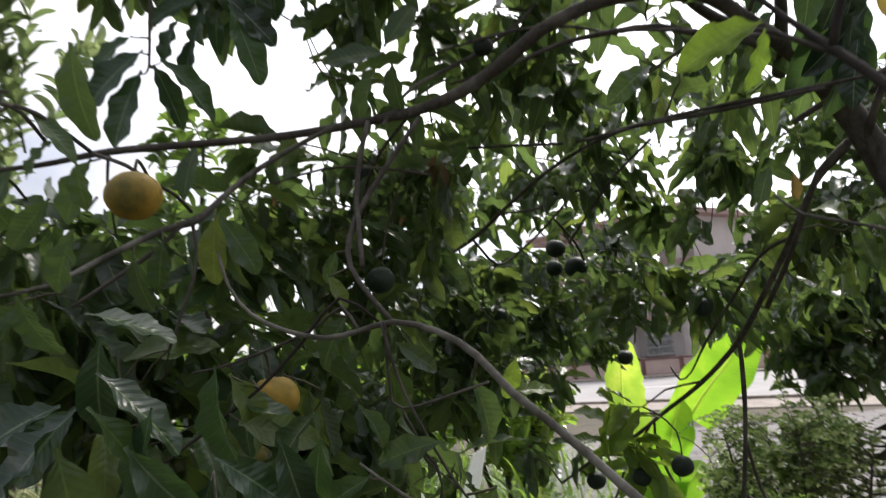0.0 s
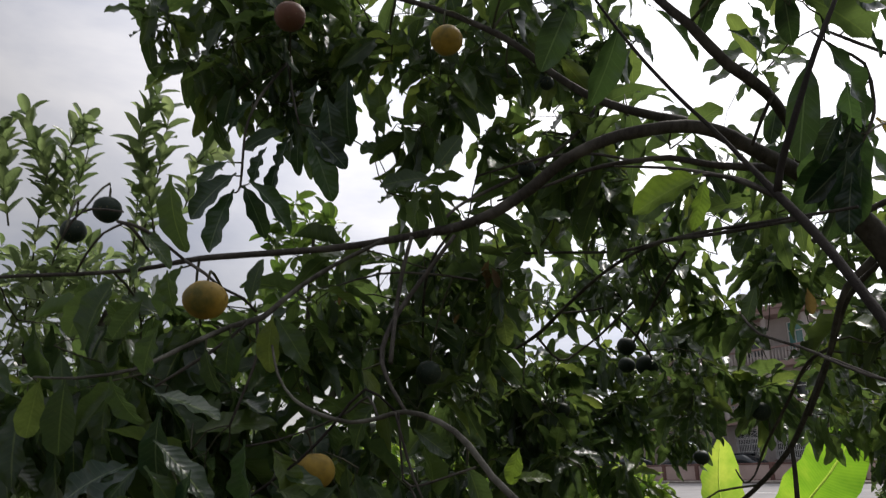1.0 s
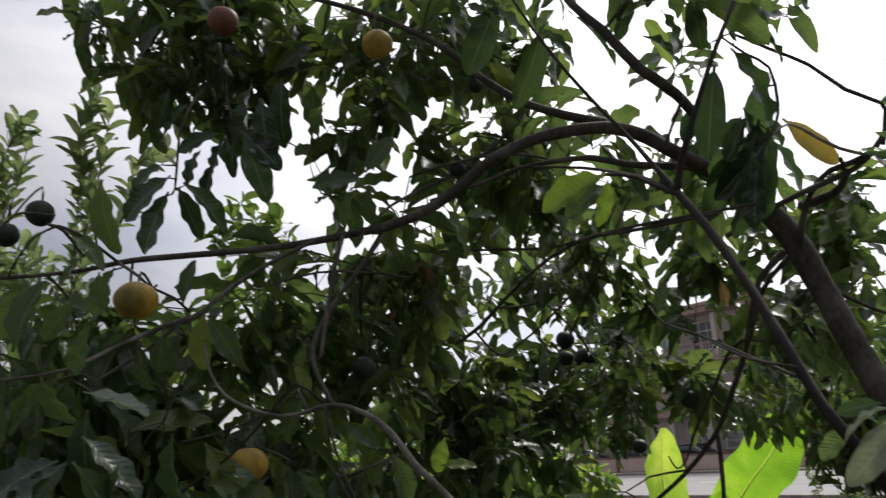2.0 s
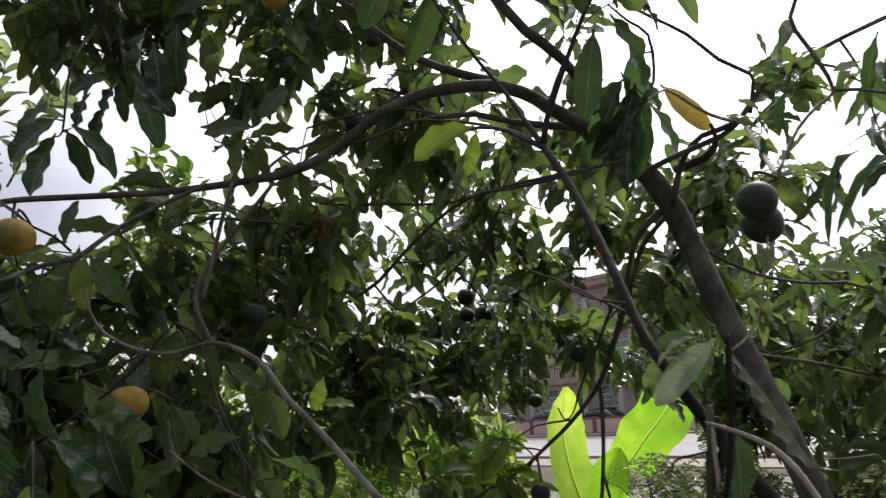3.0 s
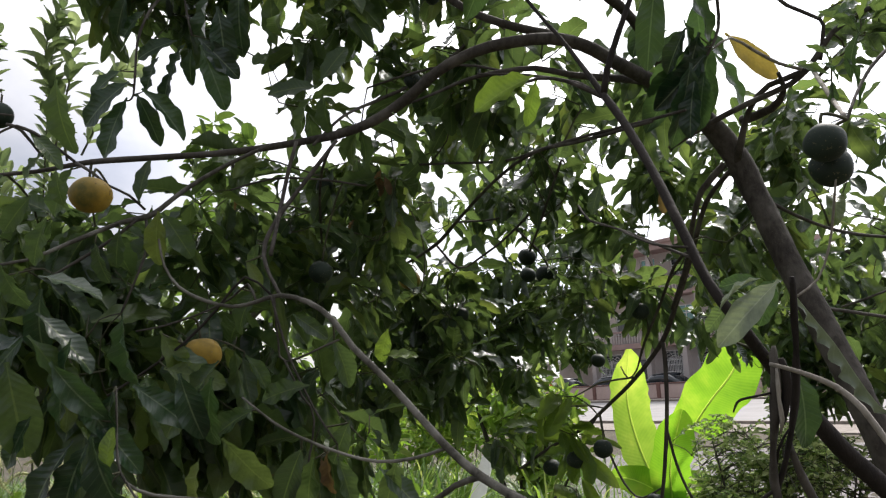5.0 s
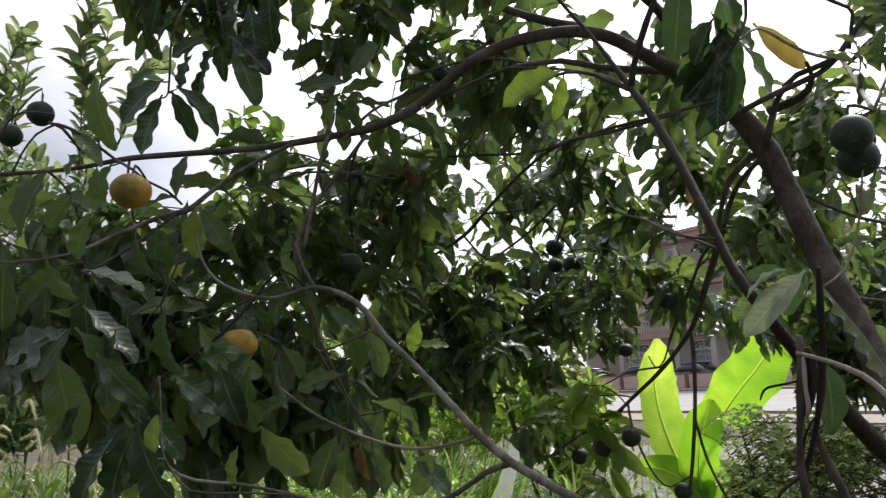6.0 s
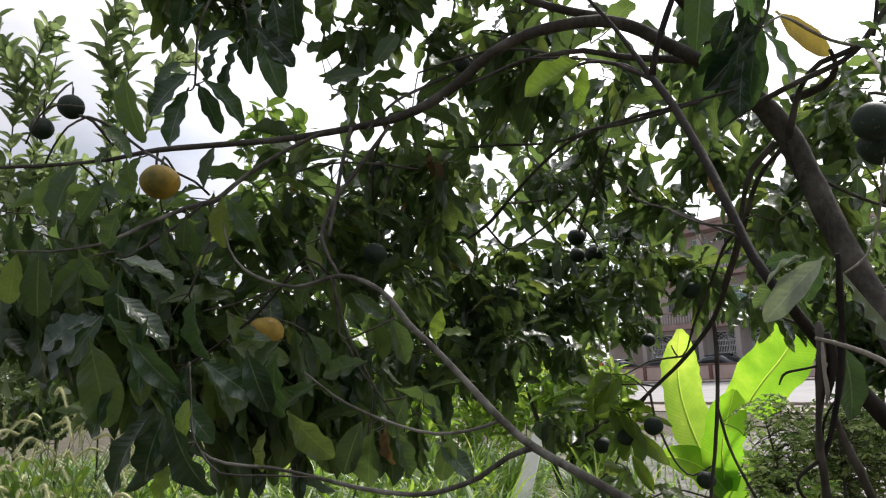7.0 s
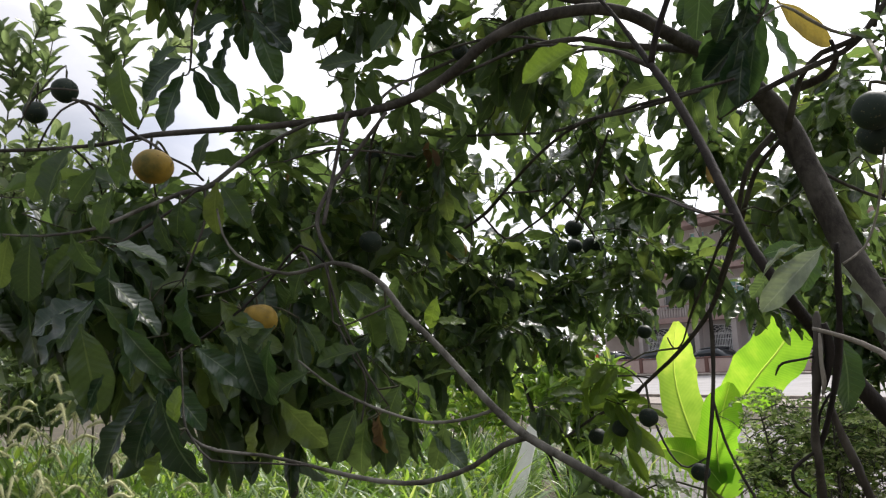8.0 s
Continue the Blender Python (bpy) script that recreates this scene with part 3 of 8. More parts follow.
def window(parent, u, z, w, h, out_, pane_mat, bars=0, arch=False, columns=2):
    """A framed window with separate panes, and a white grille where it has one."""
    win = house_box("window", u, z + 0.03, w + 0.16, 0.06, 0.22, out_ + 0.05, M["slab"], parent)
    for s in (-1, 1):
        house_box("window_frame", u + s * (w / 2 - 0.03), z + h / 2, 0.06, h, 0.08, out_ - 0.10, M["white_metal"], win, bevel=0.006)
    for zz in (z + 0.08, z + h * 0.68, z + h - 0.03):
        house_box("window_frame", u, zz, w - 0.12, 0.06, 0.08, out_ - 0.10, M["white_metal"], win, bevel=0.006)
    for k in range(columns):
        house_box("pane", u - w / 2 + w * (k + 0.5) / columns, z + h / 2, w / columns - 0.05, h - 0.05, 0.012, out_ - 0.12, pane_mat, win, bevel=0.0)
    for k in range(1, columns):
        house_box("mullion", u - w / 2 + w * k / columns, z + h / 2, 0.05, h - 0.1, 0.07, out_ - 0.09, M["white_metal"], win, bevel=0.006)
    for k in range(bars):
        x = u - w / 2 + w * (k + 0.5) / bars
        house_box("grille_bar", x, z + h * 0.36, 0.036, h * 0.72, 0.022, out_ + 0.03, M["white_metal"], win, bevel=0.0)
    if bars:
        for zz in (0.08, 0.3, 0.52, 0.72):
            house_box("grille_rail", u, z + h * zz, w, 0.04, 0.022, out_ + 0.052, M["white_metal"], win, bevel=0.0)
    if arch:
        for rad in (0.5, 0.34, 0.18):
            pts = [(*house_point(u + w * rad * math.cos(a), out_ + 0.04, z + h * 0.72 + h * 0.5 * rad * math.sin(a)), 0.014) for a in (math.pi * i / 8 for i in range(9))]
            tube("grille_arch", pts, M["white_metal"], win, 5, 0.2)
        for k in range(1, 8):
            a = math.pi * k / 8
            pts = [(*house_point(u + w * q * math.cos(a), out_ + 0.05, z + h * 0.72 + h * 0.5 * q * math.sin(a)), 0.011) for q in (0.05, 0.3, 0.5)]
            tube("grille_spoke", pts, M["white_metal"], win, 4, 0.5)
    return win


def balustrade(parent, u0, u1, z, out_):
    house_box("handrail", (u0 + u1) / 2, z + 0.86, u1 - u0, 0.12, 0.2, out_, M["slab"], parent)
    n = int((u1 - u0) / 0.24)
    for k in range(n):
        x = u0 + (k + 0.5) * (u1 - u0) / n
        pts = [(*house_point(x, out_, z + q), r) for q, r in ((0.0, 0.05), (0.15, 0.075), (0.35, 0.085), (0.55, 0.05), (0.8, 0.06))]
        tube("baluster", pts, M["wall_tile"], parent, 6, 0.2)


def town_house():
    h = thing("town_house", house_point(-3, -4, 0.05), "three-storey tiled town house with balconies and arched grilles", "house")
    bays = [(-6.6, 1.0), (-0.8, 1.0), (2.1, 1.0)]
    ground_open = [(u, z, 2.1, 2.05) for u, z in bays] + [(-3.8, 0.05, 1.7, 2.5)]
    part("wall", wall_bm(-8.2, HOUSE_END, 0.05, 3.3, ground_open), M["wall_tile"], h)
    mid_open = [(-5.2, 4.3, 1.6, 1.7), (-2.6, 4.3, 1.3, 1.7), (0.2, 4.3, 1.9, 1.7), (3.6, 4.3, 1.7, 1.7)]
    part("wall", wall_bm(-8.2, HOUSE_END, 3.68, 6.6, mid_open, -0.3), M["wall_tile"], h)
    top_open = [(-4.7, 7.9, 1.5, 1.6), (-2.6, 7.9, 1.3, 1.6), (0.3, 7.4, 1.9, 2.0), (3.6, 7.6, 1.6, 1.8)]
    part("wall", wall_bm(-6.6, HOUSE_END, 6.96, 9.75, top_open, -0.3), M["wall_tile"], h)
    for z0, z1, a in ((0.05, 9.75, -8.2), (0.05, 9.75, HOUSE_END)):
        house_box("wall", a, (z0 + z1) / 2, 0.24, z1 - z0, 9.4, -5.0, M["wall_tile"], h)
    house_box("wall", (HOUSE_END - 8.2) / 2, 4.9, HOUSE_END + 8.4, 9.7, 0.24, -9.8, M["wall_tile"], h)
    house_box("floor_slab", -1.4, 3.49, 14.4, 0.38, 10.6, -4.2, M["slab"], h, bevel=0.03)
    house_box("floor_slab", -1.1, 6.78, 13.9, 0.36, 10.6, -4.2, M["slab"], h, bevel=0.03)
    house_box("roof", -0.55, 9.93, 13.5, 0.36, 11.2, -4.2, M["slab"], h, "overhanging flat concrete roof", 0.03)
    house_box("roof_edge", -0.55, 10.24, 13.8, 0.26, 0.5, 1.25, M["slab"], h, bevel=0.05)
    for u, z in bays:
        window(h, u, z, 2.1, 2.05, 0.0, M["dark_glass"], 16, True)
    door = house_box("door", -3.8, 1.3, 1.66, 2.46, 0.06, -0.14, M["dark_glass"], h)
    house_box("door_handle", -3.3, 1.15, 0.04, 0.3, 0.05, -0.08, M["white_metal"], door, "metal pull handle", 0.01)
    for (u, z, w, t), g in zip(mid_open, ("dark_glass", "aqua_glass", "aqua_glass", "dark_glass")):
        window(h, u, z, w, t, -0.3, M[g])
    for (u, z, w, t), g in zip(top_open, ("dark_glass", "aqua_glass", "dark_glass", "aqua_glass")):
        window(h, u, z, w, t, -0.3, M[g], columns=3)
    for u in (-7.4, -2.3, 0.75, 4.9):
        house_box("pillar", u, 1.68, 0.42, 3.24, 0.42, 0.75, M["wall_tile"], h, bevel=0.03)
    for u in (-1.5, 2.1, 4.95):
        house_box("pillar", u, 8.3, 0.34, 2.7, 0.34, 0.8, M["wall_tile"], h, bevel=0.03)
        house_box("pillar", u, 5.1, 0.34, 2.9, 0.34, 0.8, M["wall_tile"], h, bevel=0.03)
    balustrade(h, -7.6, -2.0, 3.68, 0.85)
    balustrade(h, -1.3, 4.7, 3.68, 0.85)
    balustrade(h, -1.3, 1.9, 6.96, 0.85)
    balustrade(h, 2.3, 4.7, 6.96, 0.85)
    house_box("air_conditioner", -3.55, 5.4, 0.8, 0.6, 0.35, -0.1, M["white_metal"], h, "white air conditioner box", 0.03)


town_house()


def low_shed():
    s = thing("low_shed", house_point(-13, -3, 0.05), "low open shed with a pale sheet roof", "shed")
    for u in (-16.5, -13.0, -9.6):
        house_box("pillar", u, 1.4, 0.25, 2.7, 0.25, 0.2, M["wall_tile"], s)
    house_box("wall", -13.0, 1.4, 7.2, 2.7, 0.2, -4.5, M["wall_tile"], s)
    house_box("roof", -13.0, 2.85, 8.0, 0.14, 5.6, -2.1, M["white_metal"], s, "pale metal sheet roof")
    for k in range(16):
        house_box("roof_rib", -16.8 + 0.5 * k, 2.945, 0.06, 0.05, 5.6, -2.1, M["white_metal"], s, bevel=0.01)


low_shed()


def car(place, turn, paint, label):
    """A parked saloon car."""
    c = thing("car", place, label, "car", "cars parked in the yard")
    m = Matrix.Translation(place) @ Matrix.Rotation(turn, 4, "Z")

    def loft(name, rows, material, parent, tag=""):
        verts, faces = [], []
        for x, zb, zt, w in rows:
            for y, z in ((-w, zb), (-w * 1.02, (zb + zt) / 2), (-w * 0.94, zt), (w * 0.94, zt), (w * 1.02, (zb + zt) / 2), (w, zb)):
                verts.append(m @ Vector((x, y, z)))
        for i in range(len(rows) - 1):
            for k in range(6):
                faces.append((i * 6 + k, i * 6 + (k + 1) % 6, (i + 1) * 6 + (k + 1) % 6, (i + 1) * 6 + k))
        faces += [tuple(range(6))[::-1], tuple(range(len(rows) * 6 - 6, len(rows) * 6))]
        return part(name, mesh_of(name, verts, faces, material), material, parent, tag)

    loft("body", [(-2.2, 0.35, 0.75, 0.72), (-2.1, 0.25, 0.9, 0.82), (-1.2, 0.22, 0.95, 0.86), (0.9, 0.22, 0.92, 0.86), (1.9, 0.24, 0.78, 0.82), (2.2, 0.32, 0.62, 0.70)], paint, c)
    cabin = loft("cabin", [(-1.75, 0.93, 0.97, 0.70), (-1.05, 0.93, 1.40, 0.62), (-0.2, 0.93, 1.47, 0.62), (0.35, 0.93, 1.42, 0.62), (1.15, 0.90, 0.94, 0.70)], M["dark_glass"], c, "dark tinted windows")
    loft("roof", [(-1.0, 1.42, 1.45, 0.58), (-0.2, 1.46, 1.52, 0.60), (0.35, 1.42, 1.47, 0.58)], paint, c)
    for s in (-1, 1):
        part("headlight", mesh_of("headlight", [m @ Vector(v) for v in ((2.02, s * 0.5, 0.62), (1.98, s * 0.76, 0.62), (1.9, s * 0.76, 0.74), (1.95, s * 0.5, 0.76))], [(0, 1, 2, 3)], M["white_metal"]), None, c)
        for x in (-1.35, 1.35):
            bm = bmesh.new()
            bmesh.ops.create_cone(bm, cap_ends=True, segments=18, radius1=0.31, radius2=0.31, depth=0.2, matrix=m @ Matrix.Translation((x, s * 0.76, 0.31)) @ Matrix.Rotation(radians(90), 4, "X"))
            w = part("wheel", bm, M["tyre"], c)
            bm = bmesh.new()
            bmesh.ops.create_cone(bm, cap_ends=True, segments=14, radius1=0.19, radius2=0.16, depth=0.06, matrix=m @ Matrix.Translation((x, s * 0.87, 0.31)) @ Matrix.Rotation(radians(90), 4, "X"))
            part("rim", bm, M["white_metal"], w, "pale metal rim")


car(street(-3.3, -3.0, 0.05), ALONG + 0.1, M["silver_paint"], "silver saloon car parked behind the boundary wall")
car(street(-8.3, -3.4, 0.05), ALONG + 0.15, M["dark_paint"], "dark saloon car parked behind the boundary wall")
car(street(0.9, -3.2, 0.05), ALONG - 0.06, M["dark_paint"], "dark saloon car parked before the arched windows")

flag = thing("marker_flag", street(-6.4, 0.4, 0.12), "small orange cloth flag on a pole by the wall", "flag")
tube("pole", [(*street(-6.4, 0.4, 0.12), 0.02), (*street(-6.4, 0.4, 0.9), 0.02), (*street(-6.4, 0.4, 1.75), 0.015)], M["white_metal"], flag, 6, 0.3)
part("cloth", mesh_of("cloth", [street(-6.4 + 0.09 * i, 0.4 + 0.03 * math.sin(i * 1.3), 1.72 - 0.13 * j - 0.03 * i) for j in range(5) for i in range(4)], [(j * 4 + i, j * 4 + i + 1, j * 4 + i + 5, j * 4 + i + 4) for j in range(4) for i in range(3)], M["orange_cloth"]), None, flag)

# ---- far woods and houses on the skyline ----
def far_woods():
    rng, heap = random.Random(5), Heap()
    for k in range(46):
        x = -75 + k * 3.0 + rng.uniform(-1.5, 1.5)
        if x > 24:
            y = 62 + rng.uniform(0, 14) - (x - 24) * 0.4
        else:
            y = 74 + rng.uniform(0, 14)
        top = rng.uniform(3.0, 5.6) if x < 24 else rng.uniform(5, 9)
        for i in range(150):
            q = Vector((rng.gauss(0, 1), rng.gauss(0, 1), rng.gauss(0, 1))).normalized() * rng.uniform(0.6, 1.0)
            c = Vector((x + q.x * 2.4, y + q.y * 2.0, top * 0.55 + q.z * top * 0.45 + 0.25 * noise.noise(q * 3)))
            v, f, uv = TINY[i % 2]
            a = np.array(leaf_pose(c, (rng.uniform(-1, 1), rng.uniform(-1, 1), rng.uniform(-1, 0.5)), (rng.uniform(-1, 1), rng.uniform(-1, 1), 1), rng.uniform(0.4, 0.85), 1.5))
            heap.add((v @ a[:3, :3].T + a[:3, 3]).tolist(), f, uv)
    ob = part("far_woods", mesh_of("far_woods", heap.v, heap.f, M["far_leaf"], heap.u), None, None)
    tagged(ob, "line of distant dark green trees and bushes", "trees", kind="stuff")


far_woods()


# ---- the fruit tree overhead ----
tree = Plant("fruit_tree", (1.577, 2.421, 0.2), "leaning fruit tree with long dark leaves and round fruit", "tree", M["leaf"], BROAD, 7)
tree.limb("trunk", [(1.577, 2.421, 0.200, 0.0520), (1.332, 2.446, 0.882, 0.0440), (1.127, 2.471, 1.564, 0.0322), (1.077, 2.531, 1.778, 0.0316), (1.033, 2.615, 1.978, 0.0302), (0.993, 2.681, 2.171, 0.0299), (0.954, 2.698, 2.293, 0.0305), (0.890, 2.663, 2.368, 0.0264), (0.825, 2.596, 2.401, 0.0228), (0.749, 2.529, 2.431, 0.0181), (0.650, 2.451, 2.463, 0.0150), (0.578, 2.396, 2.485, 0.0142), (0.509, 2.364, 2.492, 0.0135), (0.435, 2.354, 2.489, 0.0129), (0.349, 2.356, 2.476, 0.0120), (0.267, 2.381, 2.452, 0.0117), (0.194, 2.409, 2.409, 0.0123), (0.113, 2.436, 2.371, 0.0114), (0.022, 2.451, 2.348, 0.0096), (-0.060, 2.471, 2.346, 0.0082)], sides=14, rough=0.10, step=0.025)
tree.limb("bough", [(0.047, 2.450, 2.353, 0.0094), (-0.060, 2.471, 2.346, 0.0085), (-0.147, 2.408, 2.318, 0.0077), (-0.245, 2.376, 2.305, 0.0072), (-0.335, 2.334, 2.294, 0.0066), (-0.468, 2.276, 2.279, 0.0060), (-0.569, 2.244, 2.259, 0.0045), (-0.685, 2.218, 2.252, 0.0041), (-0.787, 2.193, 2.251, 0.0036), (-0.917, 2.155, 2.243, 0.0027), (-1.032, 2.120, 2.232, 0.0018)], sides=14, rough=0.10, step=0.025)
tree.limb("bough", [(0.809, 2.755, 2.525, 0.0152), (0.657, 2.622, 2.538, 0.0115), (0.562, 2.538, 2.561, 0.0111), (0.439, 2.492, 2.583, 0.0101), (0.346, 2.515, 2.638, 0.0094), (0.262, 2.533, 2.714, 0.0087), (0.163, 2.542, 2.819, 0.0080), (0.028, 2.566, 2.920, 0.0072), (-0.120, 2.602, 3.010, 0.0064), (-0.315, 2.650, 3.109, 0.0051), (-0.571, 2.683, 3.222, 0.0035)])
tree.limb("bough", [(0.813, 2.730, 2.502, 0.0119), (0.643, 2.480, 2.435, 0.0088), (0.550, 2.397, 2.419, 0.0067), (0.474, 2.390, 2.439, 0.0064), (0.397, 2.417, 2.448, 0.0056), (0.317, 2.484, 2.462, 0.0045), (0.215, 2.572, 2.462, 0.0034), (0.100, 2.677, 2.472, 0.0026)])
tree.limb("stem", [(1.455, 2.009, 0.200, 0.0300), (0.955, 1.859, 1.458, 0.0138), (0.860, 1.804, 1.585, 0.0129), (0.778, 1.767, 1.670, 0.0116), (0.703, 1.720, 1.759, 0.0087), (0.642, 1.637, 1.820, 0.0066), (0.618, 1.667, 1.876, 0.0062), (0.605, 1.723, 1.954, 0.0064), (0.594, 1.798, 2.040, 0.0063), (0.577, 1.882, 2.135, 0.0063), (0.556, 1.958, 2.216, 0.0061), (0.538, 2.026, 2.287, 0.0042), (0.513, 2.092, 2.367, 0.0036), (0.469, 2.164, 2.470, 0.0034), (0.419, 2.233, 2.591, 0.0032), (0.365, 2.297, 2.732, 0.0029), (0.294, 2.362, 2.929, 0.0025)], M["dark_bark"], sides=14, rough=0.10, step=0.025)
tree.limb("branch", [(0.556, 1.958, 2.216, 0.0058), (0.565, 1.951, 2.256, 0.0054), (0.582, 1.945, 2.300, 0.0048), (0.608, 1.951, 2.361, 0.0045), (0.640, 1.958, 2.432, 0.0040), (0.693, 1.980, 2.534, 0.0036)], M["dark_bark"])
tree.limb("branch", [(0.554, 1.972, 2.219, 0.0038), (0.504, 1.990, 2.256, 0.0035), (0.458, 2.002, 2.270, 0.0029), (0.410, 2.046, 2.271, 0.0022), (0.367, 2.093, 2.255, 0.0015)])
tree.limb("branch", [(0.566, 1.942, 2.196, 0.0036), (0.530, 2.012, 2.256, 0.0032), (0.499, 2.104, 2.303, 0.0030), (0.439, 2.168, 2.342, 0.0028), (0.352, 2.213, 2.370, 0.0020)])
tree.limb("branch", [(0.954, 2.684, 2.260, 0.0104), (0.973, 2.603, 2.365, 0.0066), (1.012, 2.554, 2.410, 0.0064), (1.086, 2.511, 2.424, 0.0068), (1.143, 2.497, 2.499, 0.0058), (1.238, 2.487, 2.551, 0.0058), (1.333, 2.479, 2.597, 0.0053), (1.464, 2.469, 2.648, 0.0048), (1.642, 2.457, 2.715, 0.0039)])
tree.limb("branch", [(0.931, 2.703, 2.267, 0.0095), (0.880, 2.753, 2.215, 0.0080), (0.864, 2.817, 2.147, 0.0066), (0.863, 2.936, 2.058, 0.0063), (0.836, 3.059, 1.945, 0.0060)])
tree.limb("branch", [(0.788, 2.635, 2.301, 0.0061), (0.860, 2.598, 2.335, 0.0070), (0.963, 2.561, 2.373, 0.0069), (1.052, 2.535, 2.401, 0.0064), (1.093, 2.509, 2.430, 0.0063)])
tree.limb("branch", [(0.977, 2.674, 2.366, 0.0126), (1.028, 2.602, 2.369, 0.0101), (1.044, 2.557, 2.395, 0.0059), (1.021, 2.511, 2.422, 0.0044)])
tree.limb("branch", [(0.993, 1.916, 2.447, 0.0037), (0.959, 1.907, 2.385, 0.0036), (0.970, 1.896, 2.336, 0.0036), (0.986, 1.893, 2.300, 0.0039), (1.001, 1.892, 2.252, 0.0032), (0.956, 1.857, 2.218, 0.0028), (0.907, 1.825, 2.174, 0.0027), (0.865, 1.783, 2.124, 0.0023), (0.832, 1.741, 2.080, 0.0022)])
tree.limb("branch", [(1.001, 1.892, 2.252, 0.0029), (1.064, 1.930, 2.266, 0.0027), (1.152, 1.980, 2.270, 0.0024), (1.306, 2.033, 2.262, 0.0018)])
tree.limb("branch", [(1.114, 2.507, 2.442, 0.0048), (1.124, 2.496, 2.500, 0.0044), (1.119, 2.490, 2.532, 0.0044), (1.056, 2.502, 2.577, 0.0044), (0.995, 2.518, 2.653, 0.0040), (0.930, 2.556, 2.720, 0.0036), (0.861, 2.593, 2.790, 0.0031)])
tree.limb("branch", [(1.099, 2.512, 2.417, 0.0053), (0.977, 2.139, 2.237, 0.0042), (0.845, 1.778, 2.095, 0.0034)], M["dead_wood"])
tree.limb("branch", [(0.842, 2.405, 2.439, 0.0028), (0.863, 2.399, 2.475, 0.0032), (0.872, 2.391, 2.517, 0.0037), (0.869, 2.395, 2.600, 0.0033), (0.836, 2.426, 2.652, 0.0028), (0.801, 2.455, 2.711, 0.0024)])
tree.limb("branch", [(0.868, 2.451, 2.469, 0.0024), (0.913, 2.466, 2.497, 0.0029), (0.965, 2.481, 2.469, 0.0038), (1.022, 2.507, 2.444, 0.0039), (1.073, 2.510, 2.425, 0.0039)], M["dead_wood"])
tree.limb("bough", [(0.849, 2.799, 2.464, 0.0174), (0.749, 2.509, 2.508, 0.0116), (0.652, 2.310, 2.527, 0.0113), (0.578, 2.248, 2.560, 0.0106), (0.512, 2.217, 2.635, 0.0094), (0.457, 2.221, 2.705, 0.0080), (0.405, 2.234, 2.821, 0.0062), (0.330, 2.262, 2.986, 0.0039)])
tree.limb("branch", [(0.667, 2.314, 2.521, 0.0040), (0.647, 2.342, 2.483, 0.0037), (0.630, 2.372, 2.442, 0.0033)])
tree.limb("branch", [(-0.108, 2.344, 2.304, 0.0042), (-0.192, 2.299, 2.252, 0.0045), (-0.254, 2.257, 2.201, 0.0049), (-0.295, 2.217, 2.151, 0.0052), (-0.314, 2.197, 2.133, 0.0064), (-0.345, 2.154, 2.116, 0.0050), (-0.408, 2.090, 2.072, 0.0040), (-0.453, 2.028, 2.034, 0.0031), (-0.522, 1.979, 2.019, 0.0023), (-0.573, 1.941, 2.020, 0.0019)], M["grey_bark"])
tree.limb("branch", [(-0.320, 2.176, 2.127, 0.0034), (-0.359, 2.156, 2.087, 0.0033), (-0.408, 2.134, 2.050, 0.0029), (-0.461, 2.111, 2.013, 0.0024)])
tree.limb("branch", [(-0.314, 2.197, 2.131, 0.0030), (-0.306, 2.184, 2.087, 0.0025), (-0.311, 2.179, 2.046, 0.0025), (-0.345, 2.159, 1.944, 0.0021)])
tree.limb("branch", [(-0.311, 2.185, 2.146, 0.0026), (-0.316, 2.131, 2.162, 0.0025), (-0.330, 2.077, 2.170, 0.0024), (-0.369, 2.097, 2.201, 0.0029), (-0.474, 2.226, 2.264, 0.0036)])
tree.limb("branch", [(-0.523, 2.187, 2.271, 0.0026), (-0.549, 2.157, 2.318, 0.0035), (-0.565, 2.133, 2.325, 0.0030)])
tree.limb("branch", [(-0.474, 2.226, 2.264, 0.0031), (-0.497, 2.199, 2.288, 0.0031), (-0.526, 2.161, 2.313, 0.0035), (-0.548, 2.136, 2.321, 0.0030)])
tree.limb("branch", [(-0.554, 2.145, 2.325, 0.0026), (-0.602, 2.150, 2.309, 0.0022), (-0.646, 2.169, 2.277, 0.0022), (-0.678, 2.189, 2.248, 0.0022)])
tree.limb("branch", [(-0.564, 2.150, 2.348, 0.0022), (-0.645, 2.176, 2.369, 0.0022), (-0.694, 2.191, 2.356, 0.0022), (-0.729, 2.195, 2.298, 0.0018)])
tree.limb("branch", [(0.489, 1.721, 1.562, 0.0068), (0.438, 1.740, 1.592, 0.0064), (0.383, 1.779, 1.621, 0.0062), (0.326, 1.838, 1.649, 0.0063), (0.275, 1.897, 1.689, 0.0060), (0.218, 1.941, 1.749, 0.0056), (0.171, 1.968, 1.800, 0.0055), (0.125, 1.996, 1.844, 0.0053), (0.088, 2.024, 1.892, 0.0051), (0.042, 2.053, 1.927, 0.0048), (-0.017, 2.082, 1.947, 0.0042), (-0.065, 2.097, 1.940, 0.0039), (-0.114, 2.111, 1.936, 0.0035), (-0.169, 2.111, 1.952, 0.0032), (-0.213, 2.111, 1.979, 0.0028), (-0.244, 2.121, 2.021, 0.0024), (-0.259, 2.131, 2.074, 0.0020)], M["grey_bark"])
